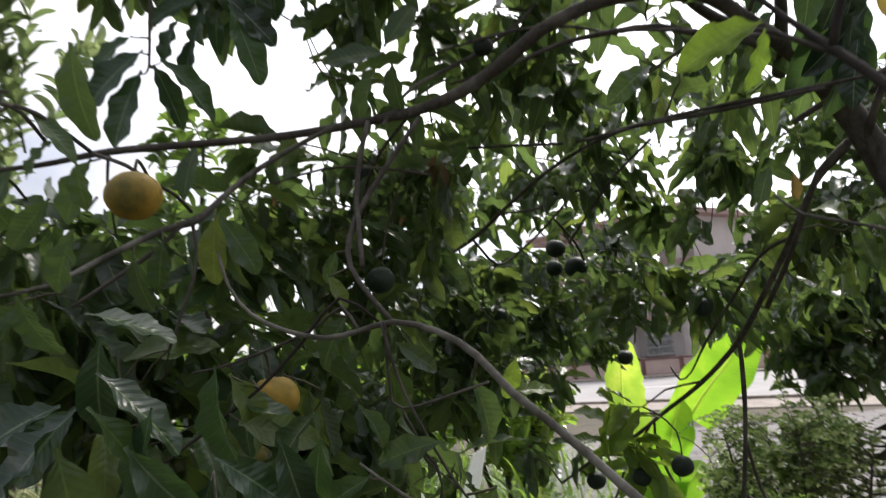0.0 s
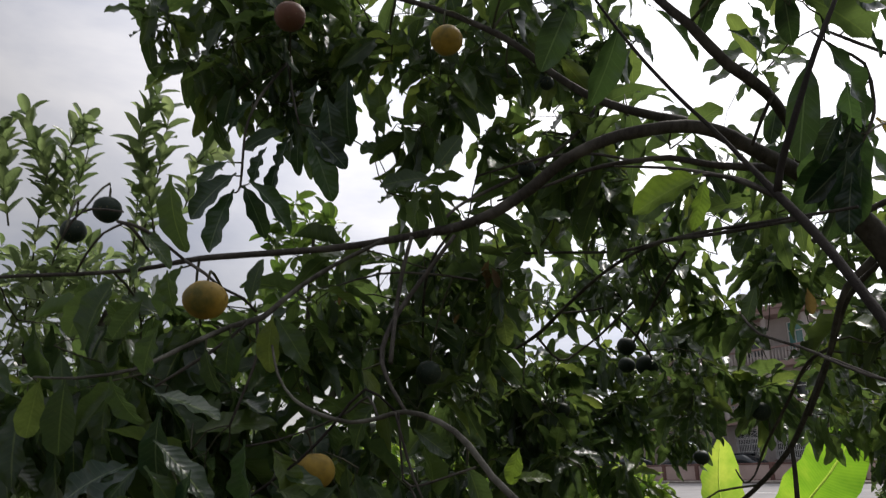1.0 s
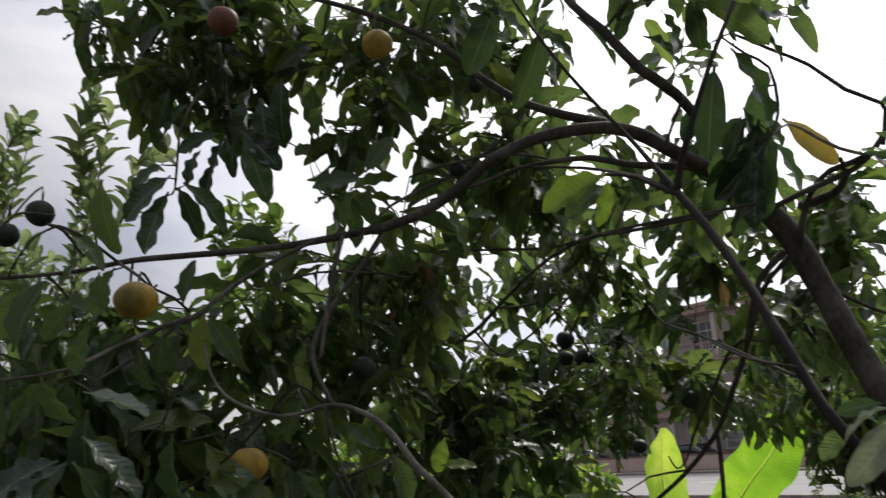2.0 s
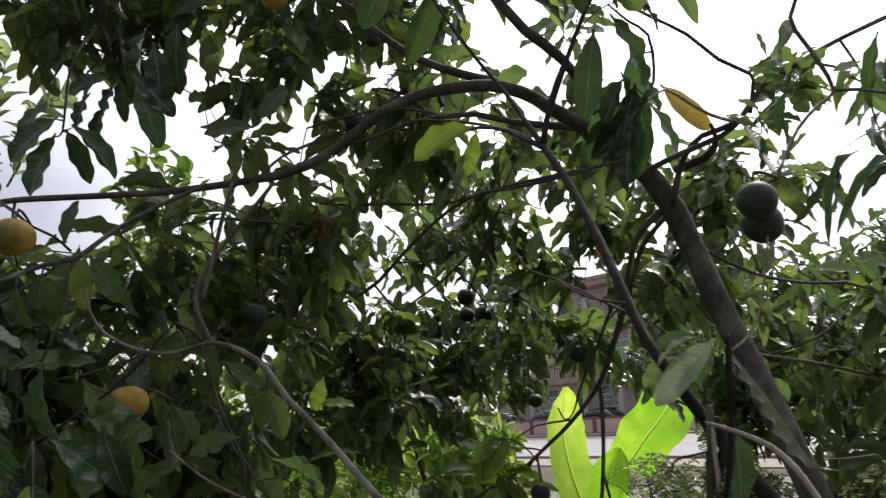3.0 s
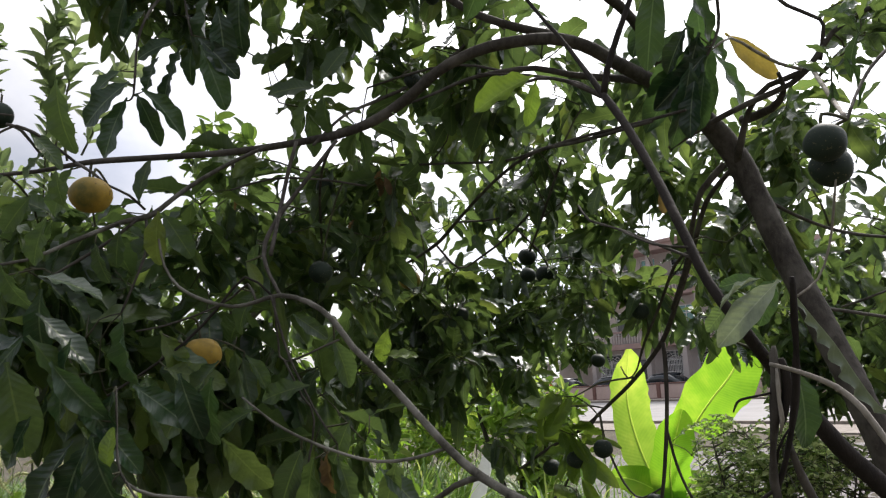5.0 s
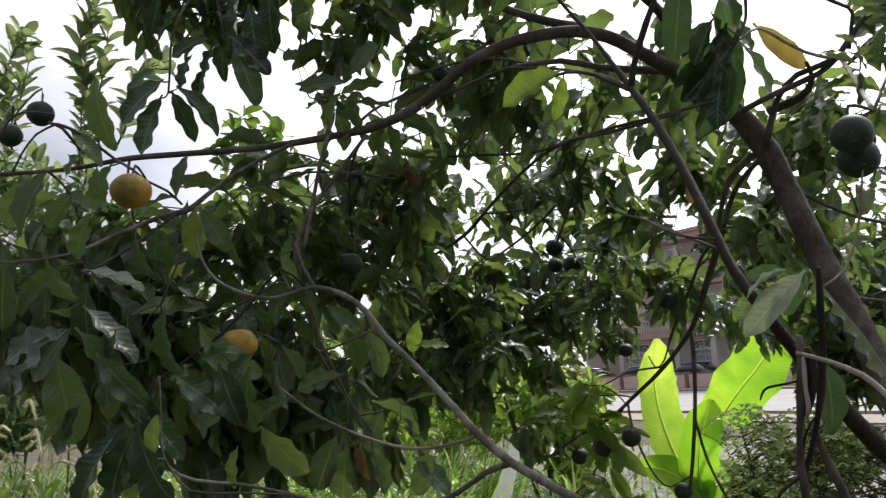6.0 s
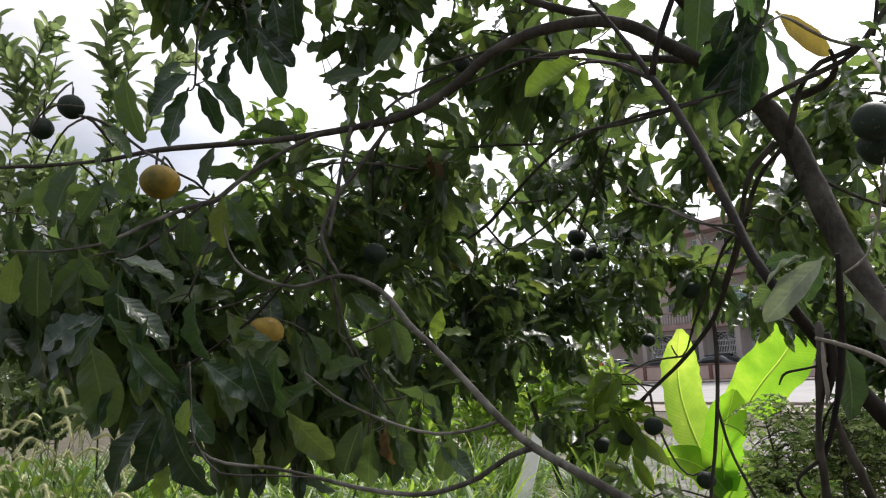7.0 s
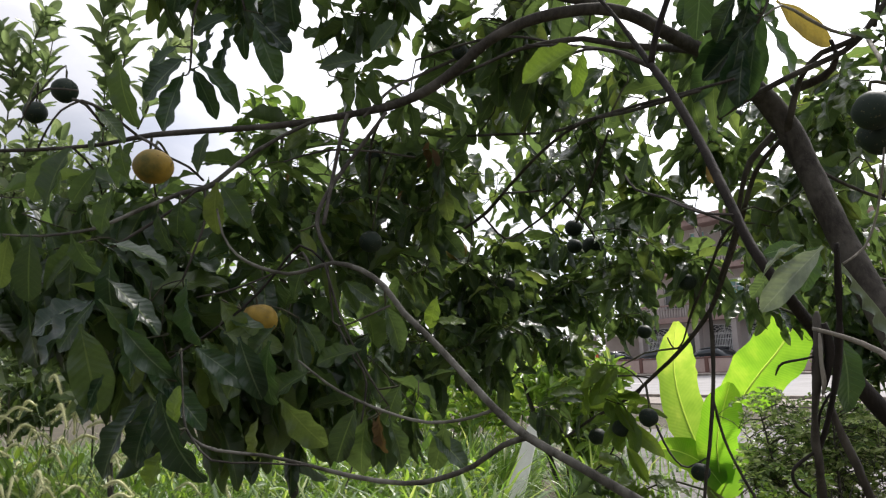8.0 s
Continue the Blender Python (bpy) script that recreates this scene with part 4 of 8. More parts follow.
tree.limb("branch", [(0.326, 1.838, 1.649, 0.0048), (0.287, 1.865, 1.635, 0.0043), (0.241, 1.884, 1.605, 0.0040), (0.186, 1.899, 1.586, 0.0041), (0.131, 1.912, 1.579, 0.0039), (0.052, 1.909, 1.592, 0.0036), (-0.016, 1.897, 1.613, 0.0029), (-0.080, 1.874, 1.633, 0.0026), (-0.144, 1.853, 1.645, 0.0026), (-0.176, 1.835, 1.666, 0.0022), (-0.186, 1.829, 1.700, 0.0019), (-0.188, 1.831, 1.751, 0.0016), (-0.191, 1.834, 1.802, 0.0016)], M["grey_bark"])
tree.limb("branch", [(0.274, 1.907, 1.684, 0.0029), (0.220, 1.953, 1.668, 0.0027), (0.161, 1.976, 1.664, 0.0027), (0.102, 1.996, 1.677, 0.0024), (0.034, 2.003, 1.705, 0.0025), (-0.017, 2.012, 1.734, 0.0021), (-0.068, 2.019, 1.775, 0.0018)], M["grey_bark"])
tree.limb("branch", [(-0.176, 1.835, 1.666, 0.0019), (-0.132, 1.805, 1.636, 0.0015), (-0.067, 1.816, 1.629, 0.0015), (-0.012, 1.887, 1.614, 0.0013)])
tree.limb("branch", [(-0.017, 2.082, 1.947, 0.0031), (-0.067, 2.168, 2.013, 0.0037), (-0.090, 2.238, 2.071, 0.0047), (-0.073, 2.310, 2.149, 0.0049), (-0.029, 2.347, 2.222, 0.0046), (0.035, 2.364, 2.308, 0.0042)])
tree.limb("branch", [(-0.063, 2.185, 2.038, 0.0041), (-0.079, 2.327, 2.172, 0.0045), (-0.069, 2.357, 2.255, 0.0042), (-0.052, 2.361, 2.312, 0.0037)])
tree.limb("branch", [(-0.065, 2.097, 1.940, 0.0023), (-0.090, 2.129, 1.977, 0.0024), (-0.125, 2.147, 1.958, 0.0020), (-0.177, 2.163, 1.938, 0.0020), (-0.256, 2.155, 1.915, 0.0020), (-0.311, 2.148, 1.907, 0.0016)])
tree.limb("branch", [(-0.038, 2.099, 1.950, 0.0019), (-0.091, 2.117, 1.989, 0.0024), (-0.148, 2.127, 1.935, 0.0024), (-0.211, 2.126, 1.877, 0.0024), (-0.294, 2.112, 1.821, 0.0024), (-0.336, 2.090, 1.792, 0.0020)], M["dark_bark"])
tree.limb("branch", [(-0.033, 2.080, 1.946, 0.0019), (-0.018, 2.093, 1.873, 0.0023), (0.003, 2.083, 1.820, 0.0019), (0.037, 2.079, 1.748, 0.0019), (0.076, 2.073, 1.687, 0.0015)])
tree.limb("branch", [(-0.028, 2.081, 1.946, 0.0019), (-0.032, 2.113, 1.865, 0.0019), (-0.015, 2.100, 1.832, 0.0019), (0.099, 2.010, 1.858, 0.0018)])
tree.limb("branch", [(-0.017, 2.099, 1.832, 0.0019), (0.009, 2.112, 1.769, 0.0019), (0.026, 2.121, 1.727, 0.0019), (0.000, 2.115, 1.597, 0.0015), (-0.014, 2.100, 1.549, 0.0015)])
tree.limb("branch", [(-0.408, 2.607, 2.868, 0.0039), (-0.435, 2.518, 2.750, 0.0038), (-0.440, 2.466, 2.682, 0.0031), (-0.453, 2.453, 2.619, 0.0031), (-0.454, 2.444, 2.542, 0.0031), (-0.457, 2.441, 2.484, 0.0025), (-0.463, 2.433, 2.468, 0.0020)])
tree.bare.append(tree.line.pop())  # bears only its own leaves
tree.limb("branch", [(-0.408, 2.607, 2.868, 0.0034), (-0.372, 2.549, 2.740, 0.0027), (-0.348, 2.524, 2.657, 0.0027)])
tree.limb("branch", [(0.724, 2.146, 2.239, 0.0027), (0.663, 2.336, 2.279, 0.0035), (0.582, 2.572, 2.330, 0.0040), (0.497, 2.759, 2.362, 0.0044), (0.393, 2.945, 2.388, 0.0042), (0.223, 3.068, 2.428, 0.0038), (0.056, 3.142, 2.457, 0.0040), (-0.039, 3.174, 2.488, 0.0034)])
tree.limb("branch", [(0.684, 2.260, 2.258, 0.0033), (0.581, 2.573, 2.321, 0.0045), (0.469, 2.806, 2.365, 0.0045), (0.354, 3.096, 2.365, 0.0051), (0.229, 3.341, 2.310, 0.0056), (0.134, 3.488, 2.255, 0.0067), (-0.003, 3.578, 2.202, 0.0046), (-0.116, 3.616, 2.180, 0.0039)])
tree.limb("branch", [(0.543, 2.820, 2.343, 0.0034), (0.527, 3.226, 2.343, 0.0040), (0.494, 3.535, 2.293, 0.0044), (0.463, 3.741, 2.246, 0.0040)])
tree.limb("branch", [(0.228, 3.342, 2.300, 0.0035), (0.339, 3.507, 2.332, 0.0037), (0.421, 3.614, 2.377, 0.0038), (0.553, 3.727, 2.432, 0.0047), (0.671, 3.837, 2.490, 0.0049)])
tree.limb("branch", [(0.134, 3.488, 2.255, 0.0044), (0.204, 3.561, 2.178, 0.0038), (0.286, 3.617, 2.221, 0.0038), (0.417, 3.722, 2.334, 0.0047), (0.628, 3.772, 2.546, 0.0056)])
tree.limb("branch", [(0.417, 3.722, 2.334, 0.0040), (0.499, 3.846, 2.259, 0.0041), (0.541, 3.962, 2.204, 0.0034)])
tree.limb("branch", [(0.020, 2.439, 2.341, 0.0029), (-0.060, 2.634, 2.324, 0.0038), (-0.118, 2.836, 2.284, 0.0035), (-0.166, 3.049, 2.174, 0.0032)])
tree.limb("branch", [(-0.254, 2.514, 2.256, 0.0020), (-0.157, 2.525, 2.278, 0.0026), (-0.059, 2.589, 2.284, 0.0026), (0.044, 2.656, 2.275, 0.0027)])
tree.limb("branch", [(0.048, 2.718, 2.554, 0.0028), (0.152, 2.632, 2.544, 0.0032), (0.260, 2.548, 2.526, 0.0031), (0.343, 2.512, 2.505, 0.0030), (0.421, 2.478, 2.466, 0.0029)])
tree.limb("branch", [(-0.033, 2.434, 2.324, 0.0034), (0.019, 2.530, 2.418, 0.0036), (0.090, 2.632, 2.488, 0.0043), (0.174, 2.687, 2.543, 0.0044), (0.296, 2.741, 2.644, 0.0051), (0.378, 2.836, 2.773, 0.0053)])
tree.limb("branch", [(0.608, 1.688, 1.908, 0.0021), (0.558, 1.954, 1.997, 0.0020), (0.525, 2.046, 2.031, 0.0021), (0.512, 2.090, 2.067, 0.0019)])
tree.limb("branch", [(0.602, 1.685, 1.922, 0.0016), (0.575, 1.760, 1.940, 0.0017), (0.552, 1.854, 1.975, 0.0015)])
tree.limb("branch", [(0.970, 2.789, 2.273, 0.0070), (0.918, 2.872, 2.210, 0.0067), (0.895, 3.031, 2.083, 0.0077), (0.878, 3.175, 1.986, 0.0075), (0.848, 3.341, 1.869, 0.0080), (0.776, 3.500, 1.758, 0.0070), (0.685, 3.706, 1.654, 0.0068), (0.607, 3.807, 1.582, 0.0062), (0.479, 3.902, 1.509, 0.0056), (0.366, 3.947, 1.435, 0.0049)])
tree.limb("branch", [(0.906, 3.008, 2.111, 0.0047), (0.878, 3.160, 2.086, 0.0050), (0.859, 3.376, 1.989, 0.0047), (0.829, 3.593, 1.873, 0.0044), (0.814, 3.757, 1.778, 0.0031), (0.788, 3.808, 1.755, 0.0031), (0.772, 3.850, 1.798, 0.0024)])
tree.limb("branch", [(0.848, 3.341, 1.869, 0.0060), (0.850, 3.355, 1.771, 0.0066), (0.842, 3.375, 1.629, 0.0066), (0.822, 3.395, 1.470, 0.0060), (0.795, 3.415, 1.308, 0.0053), (0.772, 3.442, 1.099, 0.0046)])
tree.limb("branch", [(0.839, 3.379, 1.594, 0.0040), (0.865, 3.401, 1.467, 0.0046), (0.909, 3.424, 1.358, 0.0046), (0.955, 3.444, 1.266, 0.0046)])
tree.limb("branch", [(0.666, 3.726, 1.640, 0.0045), (0.686, 3.825, 1.535, 0.0047), (0.721, 3.796, 1.418, 0.0046), (0.755, 3.770, 1.355, 0.0038), (0.793, 3.748, 1.333, 0.0037), (0.859, 3.721, 1.369, 0.0030)])
tree.limb("branch", [(0.666, 3.726, 1.640, 0.0038), (0.579, 3.815, 1.500, 0.0039), (0.530, 3.878, 1.372, 0.0040), (0.439, 3.876, 1.292, 0.0032)])
tree.limb("branch", [(0.685, 3.706, 1.654, 0.0030), (0.626, 3.695, 1.667, 0.0030), (0.525, 3.681, 1.669, 0.0023)])
tree.limb("dead_stem", [(0.667, 1.612, 1.796, 0.0016), (0.666, 1.612, 1.786, 0.0046), (0.665, 1.612, 1.764, 0.0045), (0.663, 1.615, 1.739, 0.0052), (0.661, 1.62, 1.714, 0.0046), (0.659, 1.635, 1.682, 0.0042), (0.661, 1.65, 1.649, 0.0050), (0.665, 1.66, 1.623, 0.0046), (0.672, 1.69, 1.585, 0.0054), (0.680, 1.72, 1.528, 0.0060)], M["bark"], 11, 0.5, 0.008)
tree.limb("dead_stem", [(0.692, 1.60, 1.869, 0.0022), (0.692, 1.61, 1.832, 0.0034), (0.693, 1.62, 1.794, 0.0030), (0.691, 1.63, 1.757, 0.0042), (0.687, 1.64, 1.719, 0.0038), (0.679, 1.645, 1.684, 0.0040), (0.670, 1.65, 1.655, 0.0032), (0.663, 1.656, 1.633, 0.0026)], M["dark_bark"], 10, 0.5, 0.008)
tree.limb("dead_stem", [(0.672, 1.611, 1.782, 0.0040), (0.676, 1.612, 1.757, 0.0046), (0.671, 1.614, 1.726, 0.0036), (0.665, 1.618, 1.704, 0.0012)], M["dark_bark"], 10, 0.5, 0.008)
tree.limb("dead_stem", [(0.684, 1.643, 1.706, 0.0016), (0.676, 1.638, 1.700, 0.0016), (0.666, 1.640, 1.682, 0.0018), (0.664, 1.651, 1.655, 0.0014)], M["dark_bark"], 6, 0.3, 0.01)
tree.limb("dead_stem", [(0.680, 1.645, 1.688, 0.0036), (0.692, 1.66, 1.657, 0.0046), (0.710, 1.68, 1.622, 0.0052), (0.729, 1.70, 1.578, 0.0056)], M["bark"], 9, 0.4, 0.01)
tree.limb("dead_stem", [(0.667, 1.655, 1.642, 0.0022), (0.643, 1.65, 1.628, 0.0022), (0.632, 1.65, 1.616, 0.0021), (0.636, 1.65, 1.60, 0.0020), (0.651, 1.66, 1.588, 0.0017)], M["dark_bark"], 7, 0.3, 0.01)
tree.limb("dead_stem", [(0.664, 1.615, 1.747, 0.0014), (0.645, 1.61, 1.744, 0.0013), (0.622, 1.60, 1.741, 0.0015), (0.616, 1.60, 1.735, 0.0014), (0.613, 1.60, 1.728, 0.0008)], M["dark_bark"], 7, 0.3, 0.006)
tree.limb("bark_strip", [(0.6655, 1.6075, 1.772, 0.0010), (0.665, 1.6075, 1.755, 0.0022), (0.6645, 1.6085, 1.738, 0.0018), (0.666, 1.6105, 1.718, 0.0025), (0.664, 1.6155, 1.702, 0.0008)], M["dead_wood"], 9, 0.6, 0.006, "pale weathered bark strip")
del tree.line[-8:]  # the dead wood bears no shoots
tree.limb("dead_stem", [(0.658, 1.604, 1.777, 0.0020), (0.684, 1.586, 1.766, 0.0027), (0.715, 1.579, 1.749, 0.0033), (0.731, 1.563, 1.727, 0.0034), (0.747, 1.559, 1.697, 0.0036), (0.764, 1.554, 1.668, 0.0036), (0.795, 1.564, 1.616, 0.0036)], M["dead_wood"])


def curled_leaf(points, side, widths):
    """A long half-curled leaf: a rippled ribbon along a line."""
    line = smooth_line([(*p, w) for p, w in zip(points, widths)], 0.006)
    verts, faces, uvs, cols = [], [], [], 6
    n = len(line)
    s = Vector(side).normalized()
    for i in range(n):
        t = i / (n - 1)
        for k in range(cols + 1):
            c = k / cols
            ripple = 0.009 * math.sin(t * 46) * (1 - c) + 0.003 * math.sin(t * 80 + 1) * (1 - c)
            w = line[i][3] * (1 + 0.12 * math.sin(t * 46 + 0.6) * (1 - c))
            verts.append(Vector(line[i][:3]) + s * w * (1 - c) + Vector((0, ripple + 0.35 * w * math.sin(math.pi * c), 0)))
            uvs.append((0.5 + 0.5 * (1 - c), t))
    for i in range(n - 1):
        for k in range(cols):
            a = i * (cols + 1) + k
            faces.append((a, a + 1, a + cols + 2, a + cols + 1))
    part("curled_leaf", mesh_of("curled_leaf", verts, faces, M["silvery_leaf"], uvs), M["silvery_leaf"], tree.root, "pale half-curled leaf")



curled_leaf([(0.743, 1.752, 1.86), (0.766, 1.758, 1.827), (0.787, 1.764, 1.798), (0.806, 1.77, 1.765), (0.823, 1.775, 1.736), (0.84, 1.78, 1.713), (0.856, 1.781, 1.707), (0.874, 1.782, 1.701)], (-0.03, 0.004, -0.02), (0.0035, 0.0093, 0.0139, 0.0156, 0.0145, 0.0087, 0.0046, 0.0017))
tree.limb("branch", [(0.762, 1.802, 1.863, 0.0017), (0.797, 1.818, 1.885, 0.0017), (0.814, 1.810, 1.926, 0.0017), (0.815, 1.782, 1.968, 0.0017), (0.813, 1.754, 2.008, 0.0014)], M["dead_wood"])
tree.limb("branch", [(0.963, 2.038, 1.695, 0.0013), (1.026, 2.090, 1.691, 0.0014), (1.097, 2.141, 1.690, 0.0014)])
tree.limb("branch", [(1.127, 2.612, 1.893, 0.0024), (1.126, 2.458, 1.900, 0.0027), (1.210, 2.503, 1.930, 0.0023), (1.337, 2.590, 2.010, 0.0024)])
tree.limb("branch", [(0.990, 2.688, 2.187, 0.0047), (1.107, 2.769, 2.138, 0.0043), (1.278, 2.927, 2.111, 0.0046), (1.523, 3.131, 2.114, 0.0050), (1.857, 3.379, 2.153, 0.0048), (2.231, 3.570, 2.224, 0.0044)])
tree.limb("branch", [(1.061, 2.591, 1.896, 0.0038), (1.324, 2.820, 1.869, 0.0043), (1.601, 3.132, 1.841, 0.0049), (1.935, 3.439, 1.837, 0.0048)])
tree.limb("branch", [(1.337, 2.081, 2.279, 0.0026), (1.274, 2.091, 2.224, 0.0026), (1.200, 2.098, 2.187, 0.0030), (1.166, 2.099, 2.181, 0.0022), (1.140, 2.102, 2.162, 0.0015)])

# leaves that hang singly
tree.leaf((-0.467, 2.431, 2.475), (-0.542, 2.438, 2.353), 0.42, up=(-0.04, -0.85, 0.41), mat=M["shaded_leaf"])
tree.leaf((-0.446, 2.433, 2.483), (-0.399, 2.456, 2.375), 0.43, up=(0.37, -1.0, 0.58), mat=M["shaded_leaf"])
tree.leaf((-0.434, 2.433, 2.493), (-0.333, 2.461, 2.404), 0.40, up=(0.4, -0.97, 0.6), mat=M["shaded_leaf"])
tree.leaf((-0.46, 2.427, 2.511), (-0.582, 2.421, 2.435), 0.47, up=(0.12, -0.98, 0.52), mat=M["shaded_leaf"])
tree.leaf((-0.484, 2.439, 2.547), (-0.568, 2.433, 2.503), 0.50, up=(0.2, -0.82, 0.68), mat=M["shaded_leaf"])
tree.leaf((-0.398, 2.447, 2.575), (-0.445, 2.45, 2.506), 0.44, up=(-0.34, -0.9, 0.4), mat=M["shaded_leaf"])
tree.leaf((-0.378, 2.474, 2.551), (-0.415, 2.48, 2.47), 0.50, up=(0.01, -0.63, 0.62), mat=M["shaded_leaf"])
tree.leaf((-0.311, 2.485, 2.611), (-0.261, 2.513, 2.469), 0.37, up=(0.27, -0.85, 0.69), mat=M["shaded_leaf"])
tree.leaf((-0.346, 2.479, 2.616), (-0.399, 2.481, 2.547), 0.50, up=(-0.4, -0.88, 0.65), mat=M["shaded_leaf"])
tree.leaf((-0.361, 2.466, 2.619), (-0.461, 2.455, 2.597), 0.41, up=(0.23, -0.83, 0.39), mat=M["shaded_leaf"])
tree.leaf((-0.318, 2.491, 2.632), (-0.234, 2.515, 2.546), 0.46, up=(-0.23, -0.92, 0.48), mat=M["shaded_leaf"])
tree.leaf((-0.334, 2.483, 2.601), (-0.35, 2.492, 2.525), 0.40, up=(0.31, -0.92, 0.75), mat=M["shaded_leaf"])
tree.leaf((-0.273, 2.496, 2.711), (-0.251, 2.521, 2.559), 0.43, up=(0.38, -0.98, 0.52), mat=M["shaded_leaf"])
tree.leaf((-0.438, 2.464, 2.703), (-0.503, 2.461, 2.655), 0.50, up=(-0.01, -0.99, 0.54), mat=M["shaded_leaf"])
tree.leaf((-0.48, 2.452, 2.74), (-0.515, 2.46, 2.653), 0.50, up=(0.41, -0.96, 0.62), mat=M["shaded_leaf"])
tree.leaf((-0.297, 2.516, 2.761), (-0.35, 2.527, 2.636), 0.50, up=(-0.38, -0.77, 0.75), mat=M["shaded_leaf"])
tree.leaf((-0.231, 2.543, 2.781), (-0.255, 2.562, 2.624), 0.40, up=(-0.3, -1.0, 0.39), mat=M["shaded_leaf"])
tree.leaf((-0.434, 2.082, 2.384), (-0.445, 2.099, 2.255), 0.37, up=(0.04, -0.99, 0.39))
tree.leaf((-0.317, 2.172, 2.156), (-0.306, 2.162, 2.238), 0.50, up=(-0.0, -0.63, 0.54))
tree.leaf((-0.435, 2.086, 2.211), (-0.436, 2.095, 2.147), 0.50, up=(-0.1, -0.74, 0.39))
tree.leaf((-0.495, 1.947, 2.057), (-0.473, 1.934, 2.169), 0.50, up=(0.08, -0.93, 0.62))
tree.leaf((-0.502, 1.981, 2.17), (-0.56, 1.984, 2.091), 0.50, up=(0.46, -0.98, 0.6))
tree.leaf((-0.403, 2.005, 2.1), (-0.442, 2.01, 2.027), 0.50, up=(0.11, -0.94, 0.47))
tree.leaf((-0.438, 2.014, 2.145), (-0.495, 2.014, 2.086), 0.49, up=(0.49, -0.6, 0.4))
tree.leaf((-0.255, 2.125, 2.125), (-0.281, 2.135, 2.03), 0.50, up=(0.21, -0.62, 0.46))
tree.leaf((-0.258, 2.144, 2.127), (-0.209, 2.163, 2.047), 0.50, up=(0.11, -0.98, 0.51))
tree.leaf((-0.536, 2.159, 2.317), (-0.472, 2.177, 2.255), 0.49, up=(0.17, -0.76, 0.7))
tree.leaf((-0.506, 2.169, 2.274), (-0.561, 2.167, 2.231), 0.50, up=(-0.41, -0.86, 0.74))
tree.leaf((-0.456, 2.181, 2.242), (-0.515, 2.185, 2.159), 0.50, up=(0.08, -0.82, 0.53))
tree.leaf((-0.563, 1.943, 2.018), (-0.586, 1.953, 1.925), 0.50, up=(0.49, -0.77, 0.36))
tree.leaf((-0.505, 1.922, 2.011), (-0.524, 1.935, 1.9), 0.50, up=(0.3, -0.87, 0.55))
tree.leaf((-0.454, 1.959, 2.016), (-0.436, 1.973, 1.936), 0.50, up=(-0.29, -0.82, 0.5))
tree.leaf((-0.374, 2.115, 2.076), (-0.369, 2.127, 1.999), 0.50, up=(-0.41, -0.75, 0.4))
tree.leaf((-0.338, 2.137, 2.099), (-0.354, 2.144, 2.033), 0.50, up=(0.28, -0.99, 0.7))
tree.leaf((-0.28, 1.79, 1.945), (-0.303, 1.802, 1.843), 0.37, up=(0.31, -0.8, 0.67), mat=M["shaded_leaf"])
tree.leaf((-0.228, 1.778, 1.871), (-0.268, 1.788, 1.757), 0.32, up=(-0.25, -0.7, 0.54), mat=M["shaded_leaf"])
tree.leaf((-0.183, 1.84, 1.907), (-0.197, 1.853, 1.803), 0.34, up=(-0.27, -0.61, 0.53), mat=M["shaded_leaf"])
tree.leaf((-0.188, 1.762, 1.736), (-0.177, 1.785, 1.591), 0.29, up=(-0.13, -0.66, 0.52), mat=M["shaded_leaf"])
tree.leaf((-0.205, 1.782, 1.725), (-0.259, 1.787, 1.636), 0.38, up=(0.17, -0.93, 0.73), mat=M["shaded_leaf"])
tree.leaf((-0.223, 1.778, 1.73), (-0.317, 1.78, 1.629), 0.31, up=(-0.24, -0.98, 0.79), mat=M["shaded_leaf"])
tree.leaf((-0.296, 1.767, 1.876), (-0.402, 1.763, 1.799), 0.38, up=(-0.33, -0.62, 0.79), mat=M["shaded_leaf"])
tree.leaf((-0.314, 1.805, 1.879), (-0.384, 1.804, 1.814), 0.47, up=(0.11, -1.0, 0.38), mat=M["shaded_leaf"])
tree.leaf((-0.338, 1.822, 1.881), (-0.437, 1.812, 1.852), 0.44, up=(-0.29, -0.84, 0.63), mat=M["shaded_leaf"])
tree.leaf((-0.22, 1.825, 1.761), (-0.158, 1.846, 1.68), 0.43, up=(0.47, -0.86, 0.41), mat=M["shaded_leaf"])
tree.leaf((-0.237, 1.807, 1.797), (-0.192, 1.823, 1.734), 0.50, up=(0.06, -0.95, 0.39), mat=M["shaded_leaf"])
tree.leaf((-0.231, 1.971, 1.804), (-0.15, 1.991, 1.742), 0.47, up=(0.06, -0.72, 0.38), mat=M["shaded_leaf"])
tree.leaf((-0.191, 1.825, 1.794), (-0.224, 1.833, 1.702), 0.42, up=(-0.05, -0.72, 0.69), mat=M["shaded_leaf"])
tree.leaf((-0.247, 1.759, 1.839), (-0.196, 1.779, 1.753), 0.39, up=(-0.12, -0.65, 0.43), mat=M["shaded_leaf"])
tree.leaf((-0.288, 1.784, 1.767), (-0.335, 1.787, 1.703), 0.45, up=(0.22, -0.69, 0.75), mat=M["shaded_leaf"])
tree.leaf((-0.283, 1.784, 1.91), (-0.209, 1.806, 1.836), 0.38, up=(0.1, -0.45, 0.95), shape=2)
tree.leaf((-0.286, 1.768, 1.878), (-0.214, 1.792, 1.784), 0.33, up=(0.1, -0.45, 0.95), shape=2)
tree.leaf((-0.322, 1.851, 1.975), (-0.235, 1.867, 1.951), 0.44, up=(0.1, -0.45, 0.95), shape=2)
